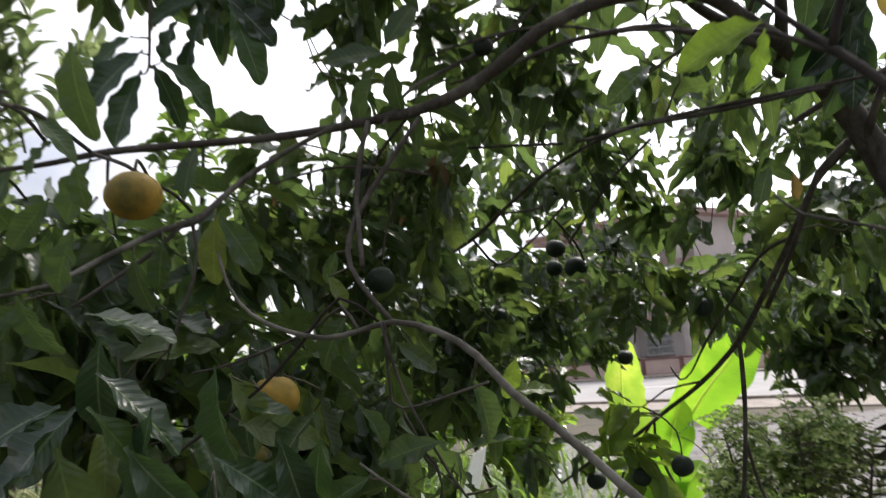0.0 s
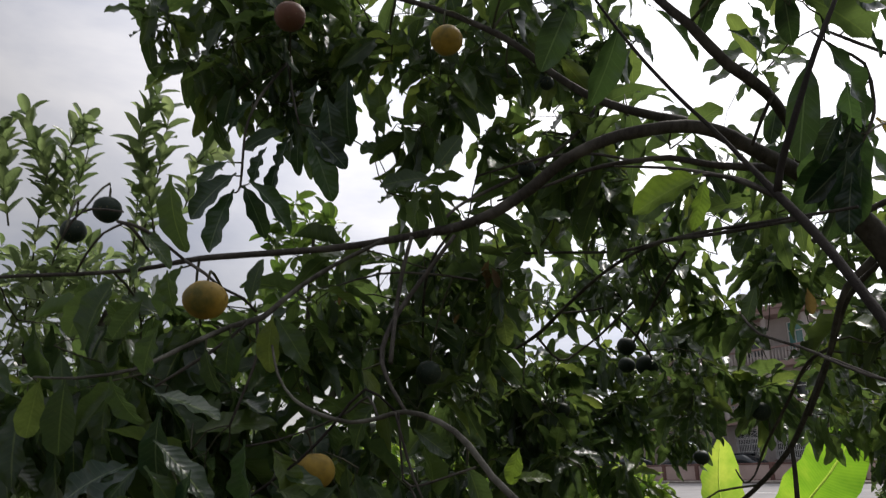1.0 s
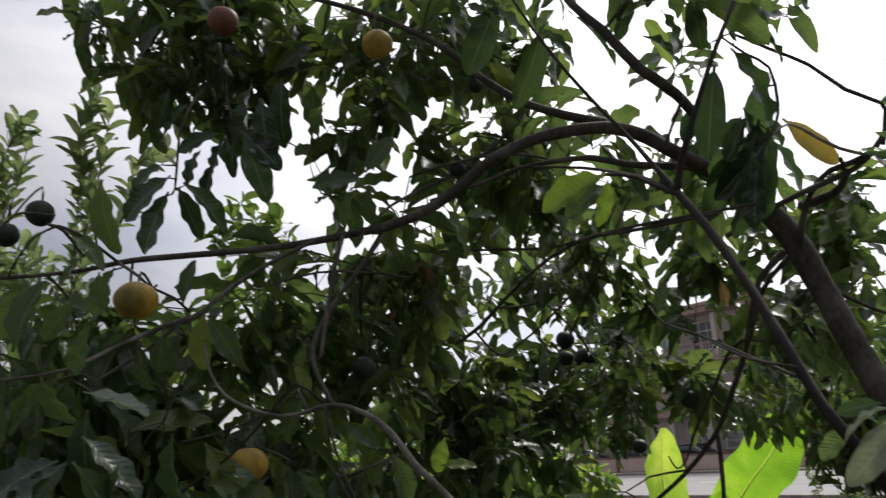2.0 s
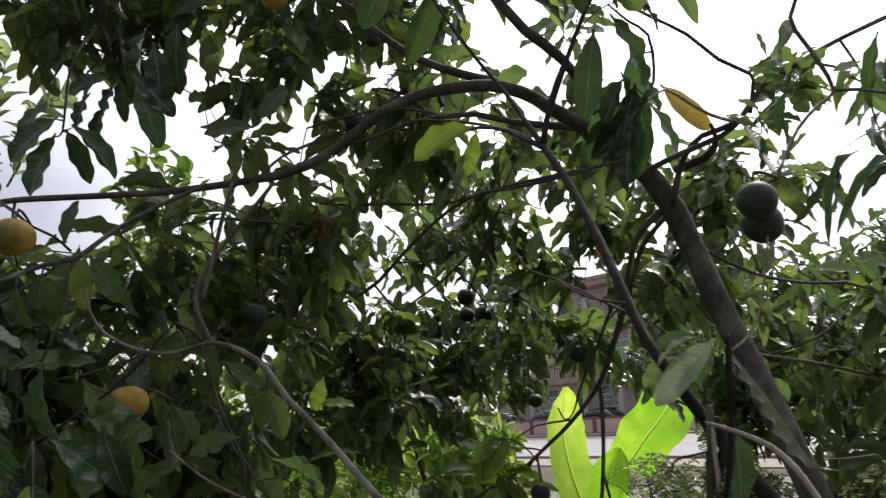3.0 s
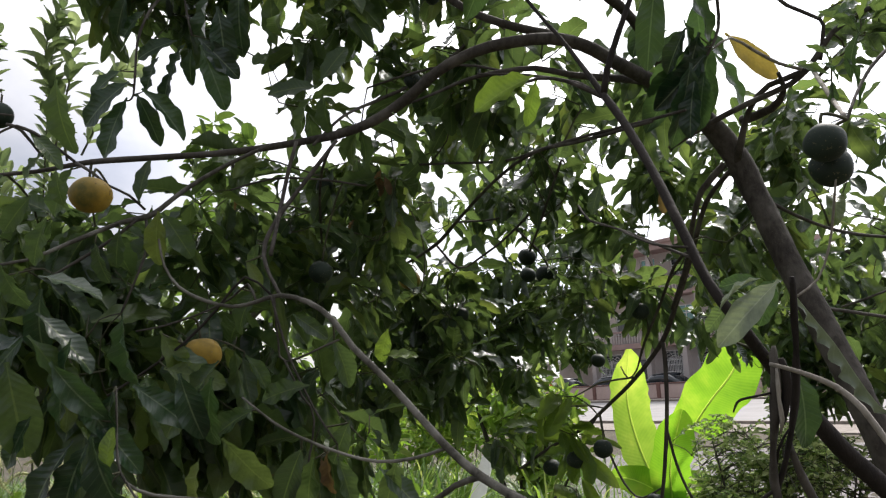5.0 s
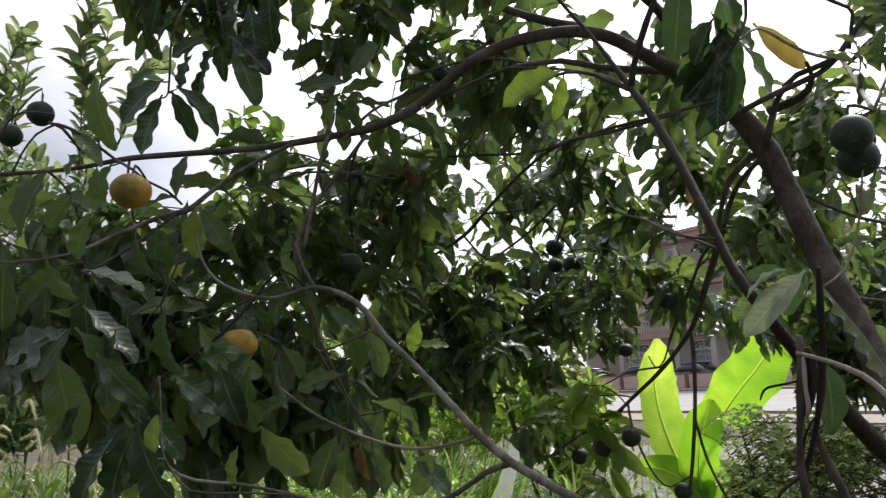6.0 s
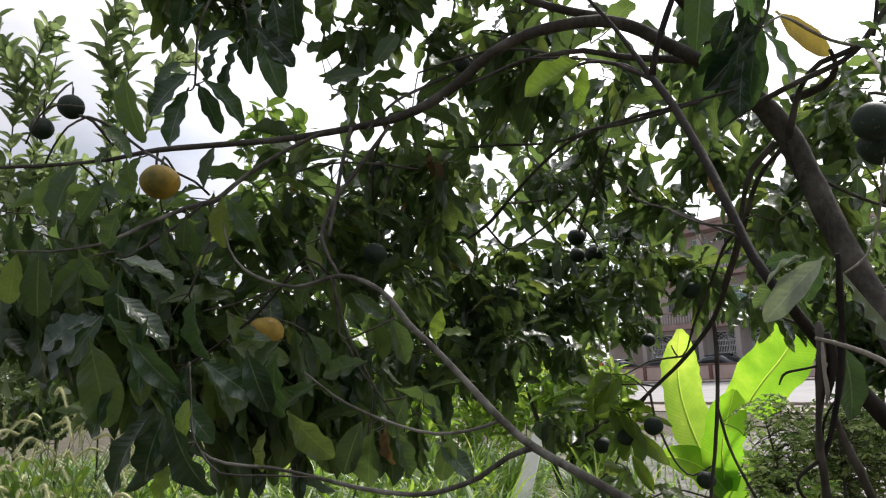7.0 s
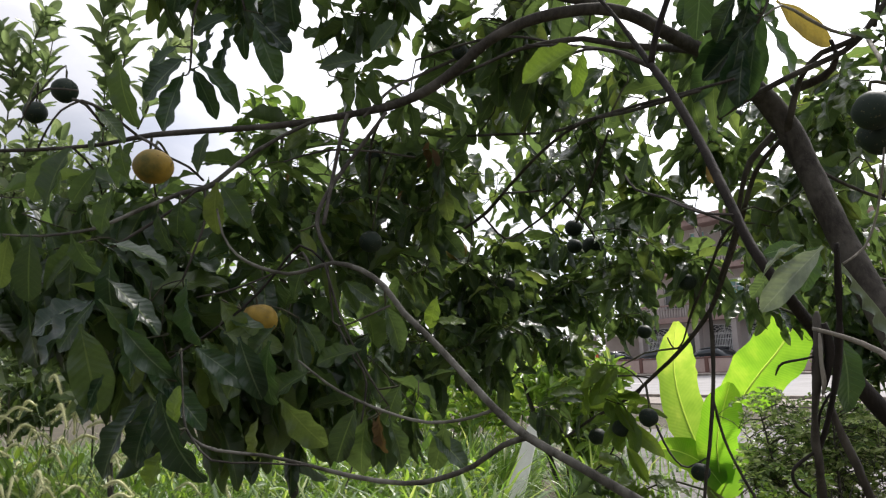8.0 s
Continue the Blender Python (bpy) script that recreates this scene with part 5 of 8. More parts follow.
tree.leaf((-0.317, 1.769, 1.843), (-0.301, 1.79, 1.715), 0.43, up=(0.1, -0.45, 0.95), shape=2)
tree.leaf((-0.184, 1.792, 1.677), (-0.181, 1.783, 1.741), 0.41, up=(-0.01, -0.96, 0.37), mat=M["young_leaf"])
tree.leaf((-0.196, 1.793, 1.655), (-0.237, 1.794, 1.606), 0.50, up=(0.03, -0.93, 0.63), mat=M["young_leaf"])
tree.leaf((-0.143, 2.022, 1.68), (-0.17, 2.028, 1.612), 0.50, up=(-0.42, -0.69, 0.45))
tree.leaf((-0.097, 2.003, 1.712), (-0.035, 2.025, 1.622), 0.40, up=(-0.49, -0.93, 0.56))
tree.leaf((0.03, 2.024, 1.691), (-0.018, 2.031, 1.598), 0.42, up=(0.06, -0.84, 0.43))
tree.leaf((0.041, 2.049, 1.671), (0.013, 2.059, 1.575), 0.41, up=(-0.02, -0.62, 0.59))
tree.leaf((0.079, 2.055, 1.667), (0.109, 2.072, 1.579), 0.50, up=(0.44, -0.99, 0.8))
tree.leaf((-0.067, 2.039, 1.844), (-0.024, 2.053, 1.79), 0.50, up=(0.39, -0.78, 0.59))
tree.leaf((0.033, 2.062, 1.788), (-0.047, 2.052, 1.778), 0.50, up=(0.04, -0.64, 0.38))
tree.leaf((0.079, 2.057, 1.865), (0.112, 2.074, 1.783), 0.49, up=(0.14, -0.78, 0.49))
tree.leaf((0.097, 2.08, 1.725), (0.062, 2.085, 1.657), 0.50, up=(0.22, -0.71, 0.4))
tree.leaf((-0.059, 2.054, 1.754), (-0.141, 2.047, 1.719), 0.50, up=(0.2, -0.82, 0.57))
tree.leaf((-0.145, 2.035, 1.799), (-0.22, 2.035, 1.724), 0.50, up=(0.14, -0.98, 0.62))
tree.leaf((-0.129, 2.082, 1.839), (-0.195, 2.081, 1.781), 0.50, up=(-0.13, -0.65, 0.45))
tree.leaf((0.132, 2.149, 1.638), (0.198, 2.168, 1.572), 0.50, up=(0.32, -0.71, 0.63))
tree.leaf((0.163, 2.152, 1.646), (0.136, 2.16, 1.566), 0.50, up=(0.38, -0.99, 0.62))
tree.leaf((-0.087, 2.171, 1.97), (-0.147, 2.172, 1.908), 0.50, up=(0.11, -0.73, 0.53))
tree.leaf((-0.025, 2.187, 1.923), (0.036, 2.203, 1.875), 0.50, up=(-0.43, -0.92, 0.62))
tree.leaf((0.069, 2.032, 1.679), (0.055, 2.04, 1.609), 0.28, up=(-0.32, -0.97, 0.51), mat=M["dead_leaf"])
tree.leaf((0.052, 2.051, 1.67), (0.065, 2.06, 1.619), 0.28, up=(-0.03, -0.79, 0.36), mat=M["dead_leaf"])
tree.leaf((0.149, 2.217, 1.885), (0.129, 2.223, 1.826), 0.44, up=(0.28, -0.87, 0.7), mat=M["young_leaf"])
tree.leaf((0.137, 2.223, 1.836), (0.198, 2.231, 1.838), 0.41, up=(-0.49, -0.62, 0.62), mat=M["young_leaf"])
tree.leaf((0.167, 2.307, 2.34), (0.222, 2.329, 2.246), 0.50, up=(0.48, -0.61, 0.72))
tree.leaf((-0.004, 2.421, 2.437), (-0.007, 2.433, 2.352), 0.49, up=(-0.39, -0.86, 0.45))
tree.leaf((-0.016, 2.417, 2.454), (-0.122, 2.402, 2.455), 0.44, up=(0.28, -0.92, 0.45))
tree.leaf((-0.03, 2.418, 2.435), (-0.079, 2.422, 2.362), 0.48, up=(-0.39, -0.95, 0.77))
tree.leaf((-0.019, 2.463, 2.484), (0.041, 2.461, 2.561), 0.50, up=(0.48, -0.85, 0.68))
tree.leaf((0.07, 2.968, 2.26), (0.078, 2.983, 2.164), 0.50, up=(-0.03, -0.79, 0.52))
tree.leaf((-0.109, 2.255, 2.076), (-0.13, 2.258, 2.03), 0.50, up=(0.13, -0.91, 0.47))
tree.leaf((-0.12, 2.208, 2.034), (-0.09, 2.219, 1.987), 0.50, up=(0.02, -0.92, 0.55))
tree.leaf((0.206, 2.316, 2.316), (0.267, 2.324, 2.324), 0.50, up=(0.44, -0.99, 0.4))
tree.leaf((0.445, 1.883, 2.23), (0.353, 1.875, 2.198), 0.47, up=(0.3, -0.98, 0.46), mat=M["young_leaf"])
tree.leaf((0.447, 1.884, 2.223), (0.431, 1.891, 2.16), 0.50, up=(0.35, -0.76, 0.45), mat=M["young_leaf"])
tree.leaf((0.572, 2.241, 2.138), (0.546, 2.245, 2.085), 0.50, up=(-0.44, -0.89, 0.49))
tree.leaf((0.789, 2.337, 2.399), (0.755, 2.355, 2.238), 0.41, up=(0.3, -0.61, 0.7), mat=M["shaded_leaf"])
tree.leaf((0.828, 2.385, 2.458), (0.699, 2.388, 2.304), 0.33, up=(0.4, -0.63, 0.74), mat=M["shaded_leaf"])
tree.leaf((0.825, 2.359, 2.422), (0.728, 2.359, 2.322), 0.41, up=(0.42, -0.61, 0.39), mat=M["shaded_leaf"])
tree.leaf((0.802, 2.405, 2.502), (0.737, 2.403, 2.451), 0.50, up=(-0.18, -0.9, 0.62), mat=M["shaded_leaf"])
tree.leaf((0.904, 2.582, 2.511), (0.999, 2.615, 2.379), 0.36, up=(-0.01, -0.86, 0.73), mat=M["shaded_leaf"])
tree.leaf((0.859, 2.49, 2.539), (0.918, 2.508, 2.472), 0.50, up=(-0.1, -0.92, 0.47), mat=M["shaded_leaf"])
tree.leaf((0.722, 2.722, 2.561), (0.709, 2.73, 2.489), 0.41, up=(-0.04, -0.76, 0.61), mat=M["shaded_leaf"])
tree.leaf((0.736, 2.545, 2.594), (0.709, 2.553, 2.516), 0.50, up=(-0.06, -0.93, 0.53), mat=M["shaded_leaf"])
tree.leaf((0.832, 2.4, 2.567), (0.834, 2.418, 2.445), 0.41, up=(-0.17, -0.93, 0.59), mat=M["shaded_leaf"])
tree.leaf((0.554, 2.536, 2.479), (0.613, 2.558, 2.389), 0.25, up=(-0.31, -0.72, 0.65), mat=M["shaded_leaf"])
tree.leaf((0.756, 2.56, 2.513), (0.685, 2.557, 2.464), 0.43, up=(-0.36, -0.75, 0.5), mat=M["shaded_leaf"])
tree.leaf((0.878, 2.505, 2.449), (0.863, 2.518, 2.348), 0.34, up=(-0.05, -0.76, 0.69), mat=M["shaded_leaf"])
tree.leaf((0.822, 2.371, 2.478), (0.782, 2.384, 2.349), 0.44, up=(0.38, -0.71, 0.45), mat=M["shaded_leaf"])
tree.leaf((0.855, 2.416, 2.48), (0.825, 2.433, 2.336), 0.33, up=(0.04, -0.87, 0.36), mat=M["shaded_leaf"])
tree.leaf((0.786, 2.411, 2.448), (0.72, 2.409, 2.391), 0.50, up=(0.05, -0.81, 0.74), mat=M["shaded_leaf"])
tree.leaf((0.822, 2.363, 2.387), (0.798, 2.376, 2.276), 0.45, up=(-0.18, -0.67, 0.58), mat=M["shaded_leaf"])
tree.leaf((0.796, 2.342, 2.369), (0.766, 2.354, 2.255), 0.38, up=(-0.4, -0.71, 0.48), mat=M["shaded_leaf"])
tree.leaf((0.792, 2.394, 2.428), (0.764, 2.407, 2.309), 0.39, up=(0.03, -0.97, 0.35), mat=M["shaded_leaf"])
tree.leaf((0.912, 2.499, 2.523), (1.023, 2.53, 2.419), 0.28, up=(-0.45, -1.0, 0.0), mat=M["yellow_leaf"], shape=2)
tree.leaf((0.673, 1.585, 1.865), (0.604, 1.575, 1.808), 0.33, up=(0.15, -0.85, 0.7), mat=M["silvery_leaf"], shape=0)
tree.leaf((0.658, 1.6, 1.869), (0.609, 1.6, 1.863), 0.30, up=(-0.1, -0.5, 1.0), mat=M["silvery_leaf"], shape=3)
tree.leaf((0.674, 1.661, 1.876), (0.632, 1.656, 1.871), 0.44, up=(0.42, -0.98, 0.42), mat=M["shaded_leaf"])
tree.leaf((0.659, 1.687, 1.826), (0.683, 1.695, 1.79), 0.50, up=(-0.34, -0.96, 0.72), mat=M["shaded_leaf"])
tree.leaf((0.644, 1.687, 1.807), (0.662, 1.694, 1.778), 0.50, up=(0.5, -0.74, 0.53), mat=M["shaded_leaf"])
tree.leaf((0.707, 1.672, 1.768), (0.722, 1.678, 1.680), 0.48, up=(0.1, -1, 0.3), mat=M["shaded_leaf"], shape=0)
tree.leaf((0.676, 1.613, 1.868), (0.660, 1.617, 1.820), 0.38, up=(0.19, -0.86, 0.47), mat=M["shaded_leaf"])
tree.leaf((0.677, 1.598, 1.865), (0.639, 1.602, 1.843), 0.50, up=(0.11, -0.65, 0.61), mat=M["shaded_leaf"])
tree.leaf((0.654, 1.701, 1.856), (0.618, 1.707, 1.825), 0.50, up=(-0.49, -0.73, 0.36))
tree.leaf((1.33, 2.32, 2.26), (1.20, 2.30, 2.27), 0.40, up=(-0.1, -0.35, 1.0), mat=M["shaded_leaf"], shape=9)
tree.leaf((1.27, 2.36, 2.29), (1.14, 2.36, 2.25), 0.36, up=(-0.1, -0.3, 1.0), mat=M["shaded_leaf"], shape=9)
tree.leaf((1.255, 2.186, 2.477), (1.209, 2.208, 2.359), 0.21, up=(-0.36, -0.82, 0.66), mat=M["shaded_leaf"], shape=1)
tree.leaf((1.286, 2.19, 2.454), (1.262, 2.206, 2.369), 0.31, up=(-0.27, -0.87, 0.69), mat=M["shaded_leaf"], shape=1)
tree.leaf((1.31, 2.311, 2.245), (1.239, 2.318, 2.209), 0.30, up=(-0.15, -0.76, 0.6), mat=M["shaded_leaf"], shape=1)
tree.leaf((1.194, 2.361, 2.249), (1.14, 2.38, 2.147), 0.23, up=(0.43, -0.99, 0.43), mat=M["shaded_leaf"], shape=1)
tree.leaf((1.218, 2.359, 2.259), (1.224, 2.379, 2.154), 0.25, up=(0.28, -0.73, 0.39), mat=M["shaded_leaf"], shape=1)
tree.leaf((1.028, 2.109, 2.342), (0.992, 2.12, 2.284), 0.30, up=(-0.37, -0.92, 0.59), mat=M["shaded_leaf"], shape=7)
tree.leaf((0.999, 2.131, 2.387), (1.053, 2.126, 2.415), 0.33, up=(0.4, -0.91, 0.44), mat=M["shaded_leaf"], shape=1)
tree.leaf((1.003, 2.102, 2.379), (1.042, 2.107, 2.351), 0.36, up=(0.19, -0.83, 0.73), mat=M["shaded_leaf"], shape=1)
tree.leaf((0.99, 2.097, 2.296), (1.042, 2.11, 2.229), 0.24, up=(0.5, -0.63, 0.67), mat=M["shaded_leaf"], shape=1)
tree.leaf((0.956, 2.075, 2.248), (0.958, 2.087, 2.189), 0.34, up=(-0.0, -0.98, 0.71), mat=M["shaded_leaf"], shape=1)
tree.leaf((0.954, 2.098, 2.289), (0.993, 2.104, 2.261), 0.36, up=(-0.1, -0.81, 0.63), mat=M["shaded_leaf"], shape=1)
tree.leaf((0.403, 2.361, 2.737), (0.351, 2.395, 2.578), 0.38, up=(0.46, -0.78, 0.76), mat=M["shaded_leaf"])
tree.leaf((0.314, 2.395, 2.83), (0.234, 2.42, 2.69), 0.39, up=(0.46, -0.97, 0.51), mat=M["shaded_leaf"])
tree.leaf((0.462, 2.362, 2.768), (0.578, 2.403, 2.686), 0.46, up=(0.39, -0.69, 0.79), mat=M["shaded_leaf"])
tree.leaf((0.704, 2.276, 2.726), (0.714, 2.304, 2.624), 0.50, up=(-0.31, -0.79, 0.77), mat=M["shaded_leaf"])
tree.leaf((0.72, 2.251, 2.554), (0.689, 2.291, 2.388), 0.31, up=(0.04, -0.73, 0.79), mat=M["shaded_leaf"])
tree.leaf((0.753, 2.248, 2.583), (0.863, 2.304, 2.441), 0.34, up=(-0.33, -0.98, 0.73), mat=M["shaded_leaf"])
tree.leaf((0.653, 2.339, 2.733), (0.699, 2.367, 2.656), 0.50, up=(0.08, -0.92, 0.72), mat=M["shaded_leaf"])
tree.leaf((0.799, 2.243, 2.632), (0.895, 2.251, 2.658), 0.50, up=(-0.22, -0.95, 0.48), mat=M["shaded_leaf"])
tree.leaf((0.609, 2.346, 2.68), (0.696, 2.369, 2.648), 0.50, up=(-0.46, -0.84, 0.7), mat=M["shaded_leaf"])
tree.leaf((0.412, 2.364, 2.73), (0.477, 2.391, 2.67), 0.50, up=(-0.05, -0.61, 0.37), mat=M["shaded_leaf"])
tree.leaf((0.288, 2.394, 2.819), (0.394, 2.425, 2.767), 0.50, up=(-0.33, -0.94, 0.61), mat=M["shaded_leaf"])
tree.leaf((0.298, 2.402, 2.795), (0.253, 2.385, 2.833), 0.50, up=(-0.3, -0.73, 0.59), mat=M["shaded_leaf"])
tree.leaf((0.808, 2.25, 2.611), (0.875, 2.269, 2.578), 0.50, up=(0.08, -0.66, 0.71), mat=M["shaded_leaf"])
tree.leaf((0.589, 2.316, 2.781), (0.564, 2.338, 2.682), 0.50, up=(0.42, -0.94, 0.52), mat=M["shaded_leaf"])
tree.leaf((0.787, 2.35, 2.499), (0.814, 2.372, 2.434), 0.50, up=(0.46, -0.84, 0.48), mat=M["shaded_leaf"])
tree.leaf((0.783, 2.316, 2.467), (0.734, 2.328, 2.391), 0.50, up=(-0.02, -0.93, 0.73), mat=M["shaded_leaf"])
tree.leaf((0.054, 2.848, 2.367), (0.037, 2.851, 2.328), 0.50, up=(0.14, -0.96, 0.78), mat=M["dead_leaf"])
tree.leaf((0.06, 2.852, 2.348), (0.078, 2.861, 2.3), 0.50, up=(0.02, -0.9, 0.63), mat=M["dead_leaf"])
tree.leaf((0.042, 2.868, 2.361), (0.05, 2.878, 2.3), 0.39, up=(0.45, -0.86, 0.36), mat=M["dead_leaf"])
tree.leaf((0.743, 2.565, 2.186), (0.752, 2.574, 2.133), 0.41, up=(-0.3, -0.98, 0.59), mat=M["dead_leaf"])
tree.leaf((-0.259, 2.614, 2.262), (-0.287, 2.614, 2.238), 0.50, up=(-0.19, -0.66, 0.44), mat=M["dead_leaf"])
tree.leaf((-0.028, 2.856, 2.234), (-0.048, 2.856, 2.213), 0.50, up=(-0.48, -0.81, 0.41), mat=M["dead_leaf"])

# leafy shoots
tree.clump((-0.494, 2.833, 3.157), (0.282, 0.325, 0.207), 38)
tree.clump((-0.446, 2.7, 2.894), (0.201, 0.2, 0.131), 23)
tree.clump((0.057, 2.943, 3.119), (0.284, 0.4, 0.228), 13)
tree.clump((-0.049, 2.674, 2.588), (0.116, 0.225, 0.14), 6)
tree.clump((0.232, 3.021, 2.758), (0.171, 0.4, 0.161), 14)
tree.clump((0.43, 2.957, 2.70), (0.22, 0.4, 0.09), 3)
tree.clump((-0.117, 2.952, 2.961), (0.2, 0.3, 0.137), 10)
tree.clump((0.135, 2.929, 2.945), (0.26, 0.35, 0.195), 12)
tree.clump((-0.304, 2.961, 2.293), (0.13, 0.45, 0.13), 11)
tree.clump((-0.175, 3.141, 2.234), (0.197, 0.4, 0.207), 26)
tree.clump((0.063, 3.758, 2.084), (0.203, 0.35, 0.143), 17)
tree.clump((-0.026, 3.29, 2.41), (0.167, 0.45, 0.188), 12)
tree.clump((0.232, 3.199, 2.59), (0.191, 0.35, 0.141), 5)
tree.clump((0.312, 3.668, 2.595), (0.282, 0.5, 0.188), 19)
tree.clump((0.351, 4.499, 2.537), (0.266, 0.3, 0.178), 14)
tree.clump((0.627, 3.049, 2.55), (0.279, 0.5, 0.12), 15)
tree.clump((0.762, 3.66, 2.397), (0.284, 0.5, 0.182), 20)
tree.clump((0.979, 3.62, 2.535), (0.179, 0.35, 0.134), 8)
tree.clump((0.693, 3.898, 2.094), (0.134, 0.4, 0.146), 11)
tree.clump((0.66, 4.953, 2.003), (0.24, 0.275, 0.16), 18)
tree.clump((0.861, 3.826, 2.052), (0.141, 0.3, 0.118), 8)
tree.clump((0.379, 4.647, 2.247), (0.425, 0.3, 0.114), 19)
tree.clump((0.193, 4.451, 2.007), (0.216, 0.4, 0.144), 17)
tree.clump((1.298, 3.307, 2.545), (0.166, 0.4, 0.118), 3)
tree.clump((-0.131, 3.898, 1.986), (0.325, 0.5, 0.163), 29)
tree.clump((0.296, 4.564, 2.033), (0.311, 0.3, 0.178), 34)
tree.clump((-0.097, 3.622, 1.813), (0.25, 0.4, 0.114), 19)
tree.clump((0.105, 3.7, 1.822), (0.185, 0.35, 0.116), 14)
tree.clump((-0.781, 2.451, 2.172), (0.197, 0.3, 0.114), 5)
tree.clump((-0.4, 2.701, 2.227), (0.1, 0.3, 0.108), 5)
tree.clump((-0.656, 2.389, 2.018), (0.274, 0.3, 0.123), 36, size=0.155, hang=1.1)
tree.clump((-0.301, 2.611, 1.891), (0.202, 0.35, 0.156), 20, size=0.15, hang=1.1)
tree.clump((-0.458, 2.347, 1.799), (0.15, 0.3, 0.061), 12, size=0.16, hang=1.2)
tree.clump((-0.186, 2.548, 1.74), (0.266, 0.25, 0.096), 16, size=0.15, hang=1.1)
tree.clump((0.48, 3.482, 1.588), (0.125, 0.25, 0.156), 4, mat=M["young_leaf"])
tree.clump((0.38, 4.15, 1.62), (0.13, 0.2, 0.14), 3, size=0.14, hang=0.9)
tree.clump((0.52, 3.208, 1.404), (0.158, 0.25, 0.093), 3, mat=M["young_leaf"])
tree.clump((0.52, 3.75, 1.27), (0.14, 0.2, 0.08), 7, size=0.14, hang=0.9)
tree.clump((0.40, 3.05, 2.80), (0.3, 0.35, 0.2), 6)
tree.clump((-0.76, 2.75, 3.10), (0.10, 0.2, 0.09), 6)
tree.clump((0.404, 4.3, 1.845), (0.2, 0.3, 0.14), 4)
tree.clump((0.14, 4.6, 1.898), (0.16, 0.3, 0.16), 5)
tree.clump((1.047, 3.225, 2.16), (0.142, 0.5, 0.142), 13)
tree.clump((1.315, 3.344, 2.303), (0.227, 0.6, 0.266), 14)
tree.clump((1.739, 3.483, 2.138), (0.297, 0.6, 0.149), 12)
tree.clump((1.235, 2.55, 2.545), (0.065, 0.08, 0.06), 4, size=0.095, hang=0.0, leaves=6, rise=0.7)
tree.clump((1.775, 3.414, 1.965), (0.225, 0.5, 0.154), 17)
tree.clump((1.765, 3.447, 1.792), (0.307, 0.5, 0.225), 29)
tree.clump((1.591, 2.752, 2.5), (0.212, 0.45, 0.196), 5)
tree.clump((1.14, 3.263, 2.482), (0.181, 0.35, 0.131), 11)
tree.clump((1.365, 3.036, 2.343), (0.127, 0.4, 0.146), 4)
tree.clump((1.252, 3.76, 2.123), (0.212, 0.4, 0.266), 11)
tree.clump((0.093, 3.88, 2.397), (0.17, 0.4, 0.17), 6)
tree.clump((-0.444, 2.719, 2.166), (0.244, 0.325, 0.118), 5, size=0.15)
tree.clump((1.54, 4.29, 2.174), (0.194, 0.4, 0.25), 12)
tree.clump((1.27, 4.4, 2.06), (0.2, 0.4, 0.22), 13)
tree.clump((-0.177, 3.16, 2.101), (0.168, 0.4, 0.099), 7)
tree.clump((0.648, 4.096, 2.192), (0.206, 0.3, 0.17), 7)
tree.clump((0.664, 2.326, 2.75), (0.219, 0.35, 0.075), 8)
tree.clump((0.342, 2.582, 2.968), (0.19, 0.4, 0.106), 5)
tree.clump((-1.015, 2.341, 1.994), (0.166, 0.3, 0.159), 17)
# three clumps carry the crown on above the view, added to shade leaves below
tree.clump((-0.546, 2.804, 3.482), (0.341, 0.5, 0.19), 24)
tree.clump((0.162, 2.961, 3.454), (0.58, 0.65, 0.193), 22)
tree.clump((0.752, 2.609, 2.99), (0.467, 0.55, 0.132), 9)
tree.leaf((-0.236, 2.099, 1.834), (-0.138, 2.118, 1.803), 0.42, up=(-0.19, -0.91, 0.43))
tree.leaf((-0.247, 2.108, 1.901), (-0.201, 2.127, 1.814), 0.42, up=(0.14, -0.63, 0.52))
tree.leaf((-0.152, 1.965, 1.819), (-0.128, 1.984, 1.707), 0.50, up=(0.14, -0.87, 0.76), mat=M["shaded_leaf"])
tree.leaf((-0.108, 1.993, 1.81), (-0.142, 2.004, 1.701), 0.48, up=(0.05, -0.99, 0.68), mat=M["shaded_leaf"])
tree.leaf((-0.255, 2.14, 1.875), (-0.155, 2.12, 1.832), 0.40, up=(0.2, -0.6, 0.8), shape=0)
tree.leaf((-0.225, 2.15, 1.895), (-0.262, 2.13, 1.80), 0.40, up=(-0.3, -0.8, 0.5), mat=M["shaded_leaf"], shape=1)
tree.clump((-0.668, 2.35, 2.161), (0.22, 0.2, 0.12), 3)
tree.clump((-0.529, 2.5, 2.134), (0.12, 0.2, 0.10), 2)
tree.spray((1.143, 2.35, 2.486), (0.1, 0, 1), 9, 0.085, 0.0, 0.06)
tree.spray((1.17, 2.35, 2.442), (1, 0, 0.5), 7, 0.08, 0.1, 0.06)
tree.spray((1.053, 2.3, 2.374), (0.1, 0, 1), 8, 0.075, 0.1, 0.05)
tree.spray((1.29, 2.3, 2.476), (0.2, 0, 0.6), 7, 0.11, 0.9, 0.06)
tree.clump((0.449, 3.1, 2.645), (0.24, 0.3, 0.16), 6)
tree.finish((0.45, 1.3, 1.8), 300, "foliage", "mass of long dark green leaves")


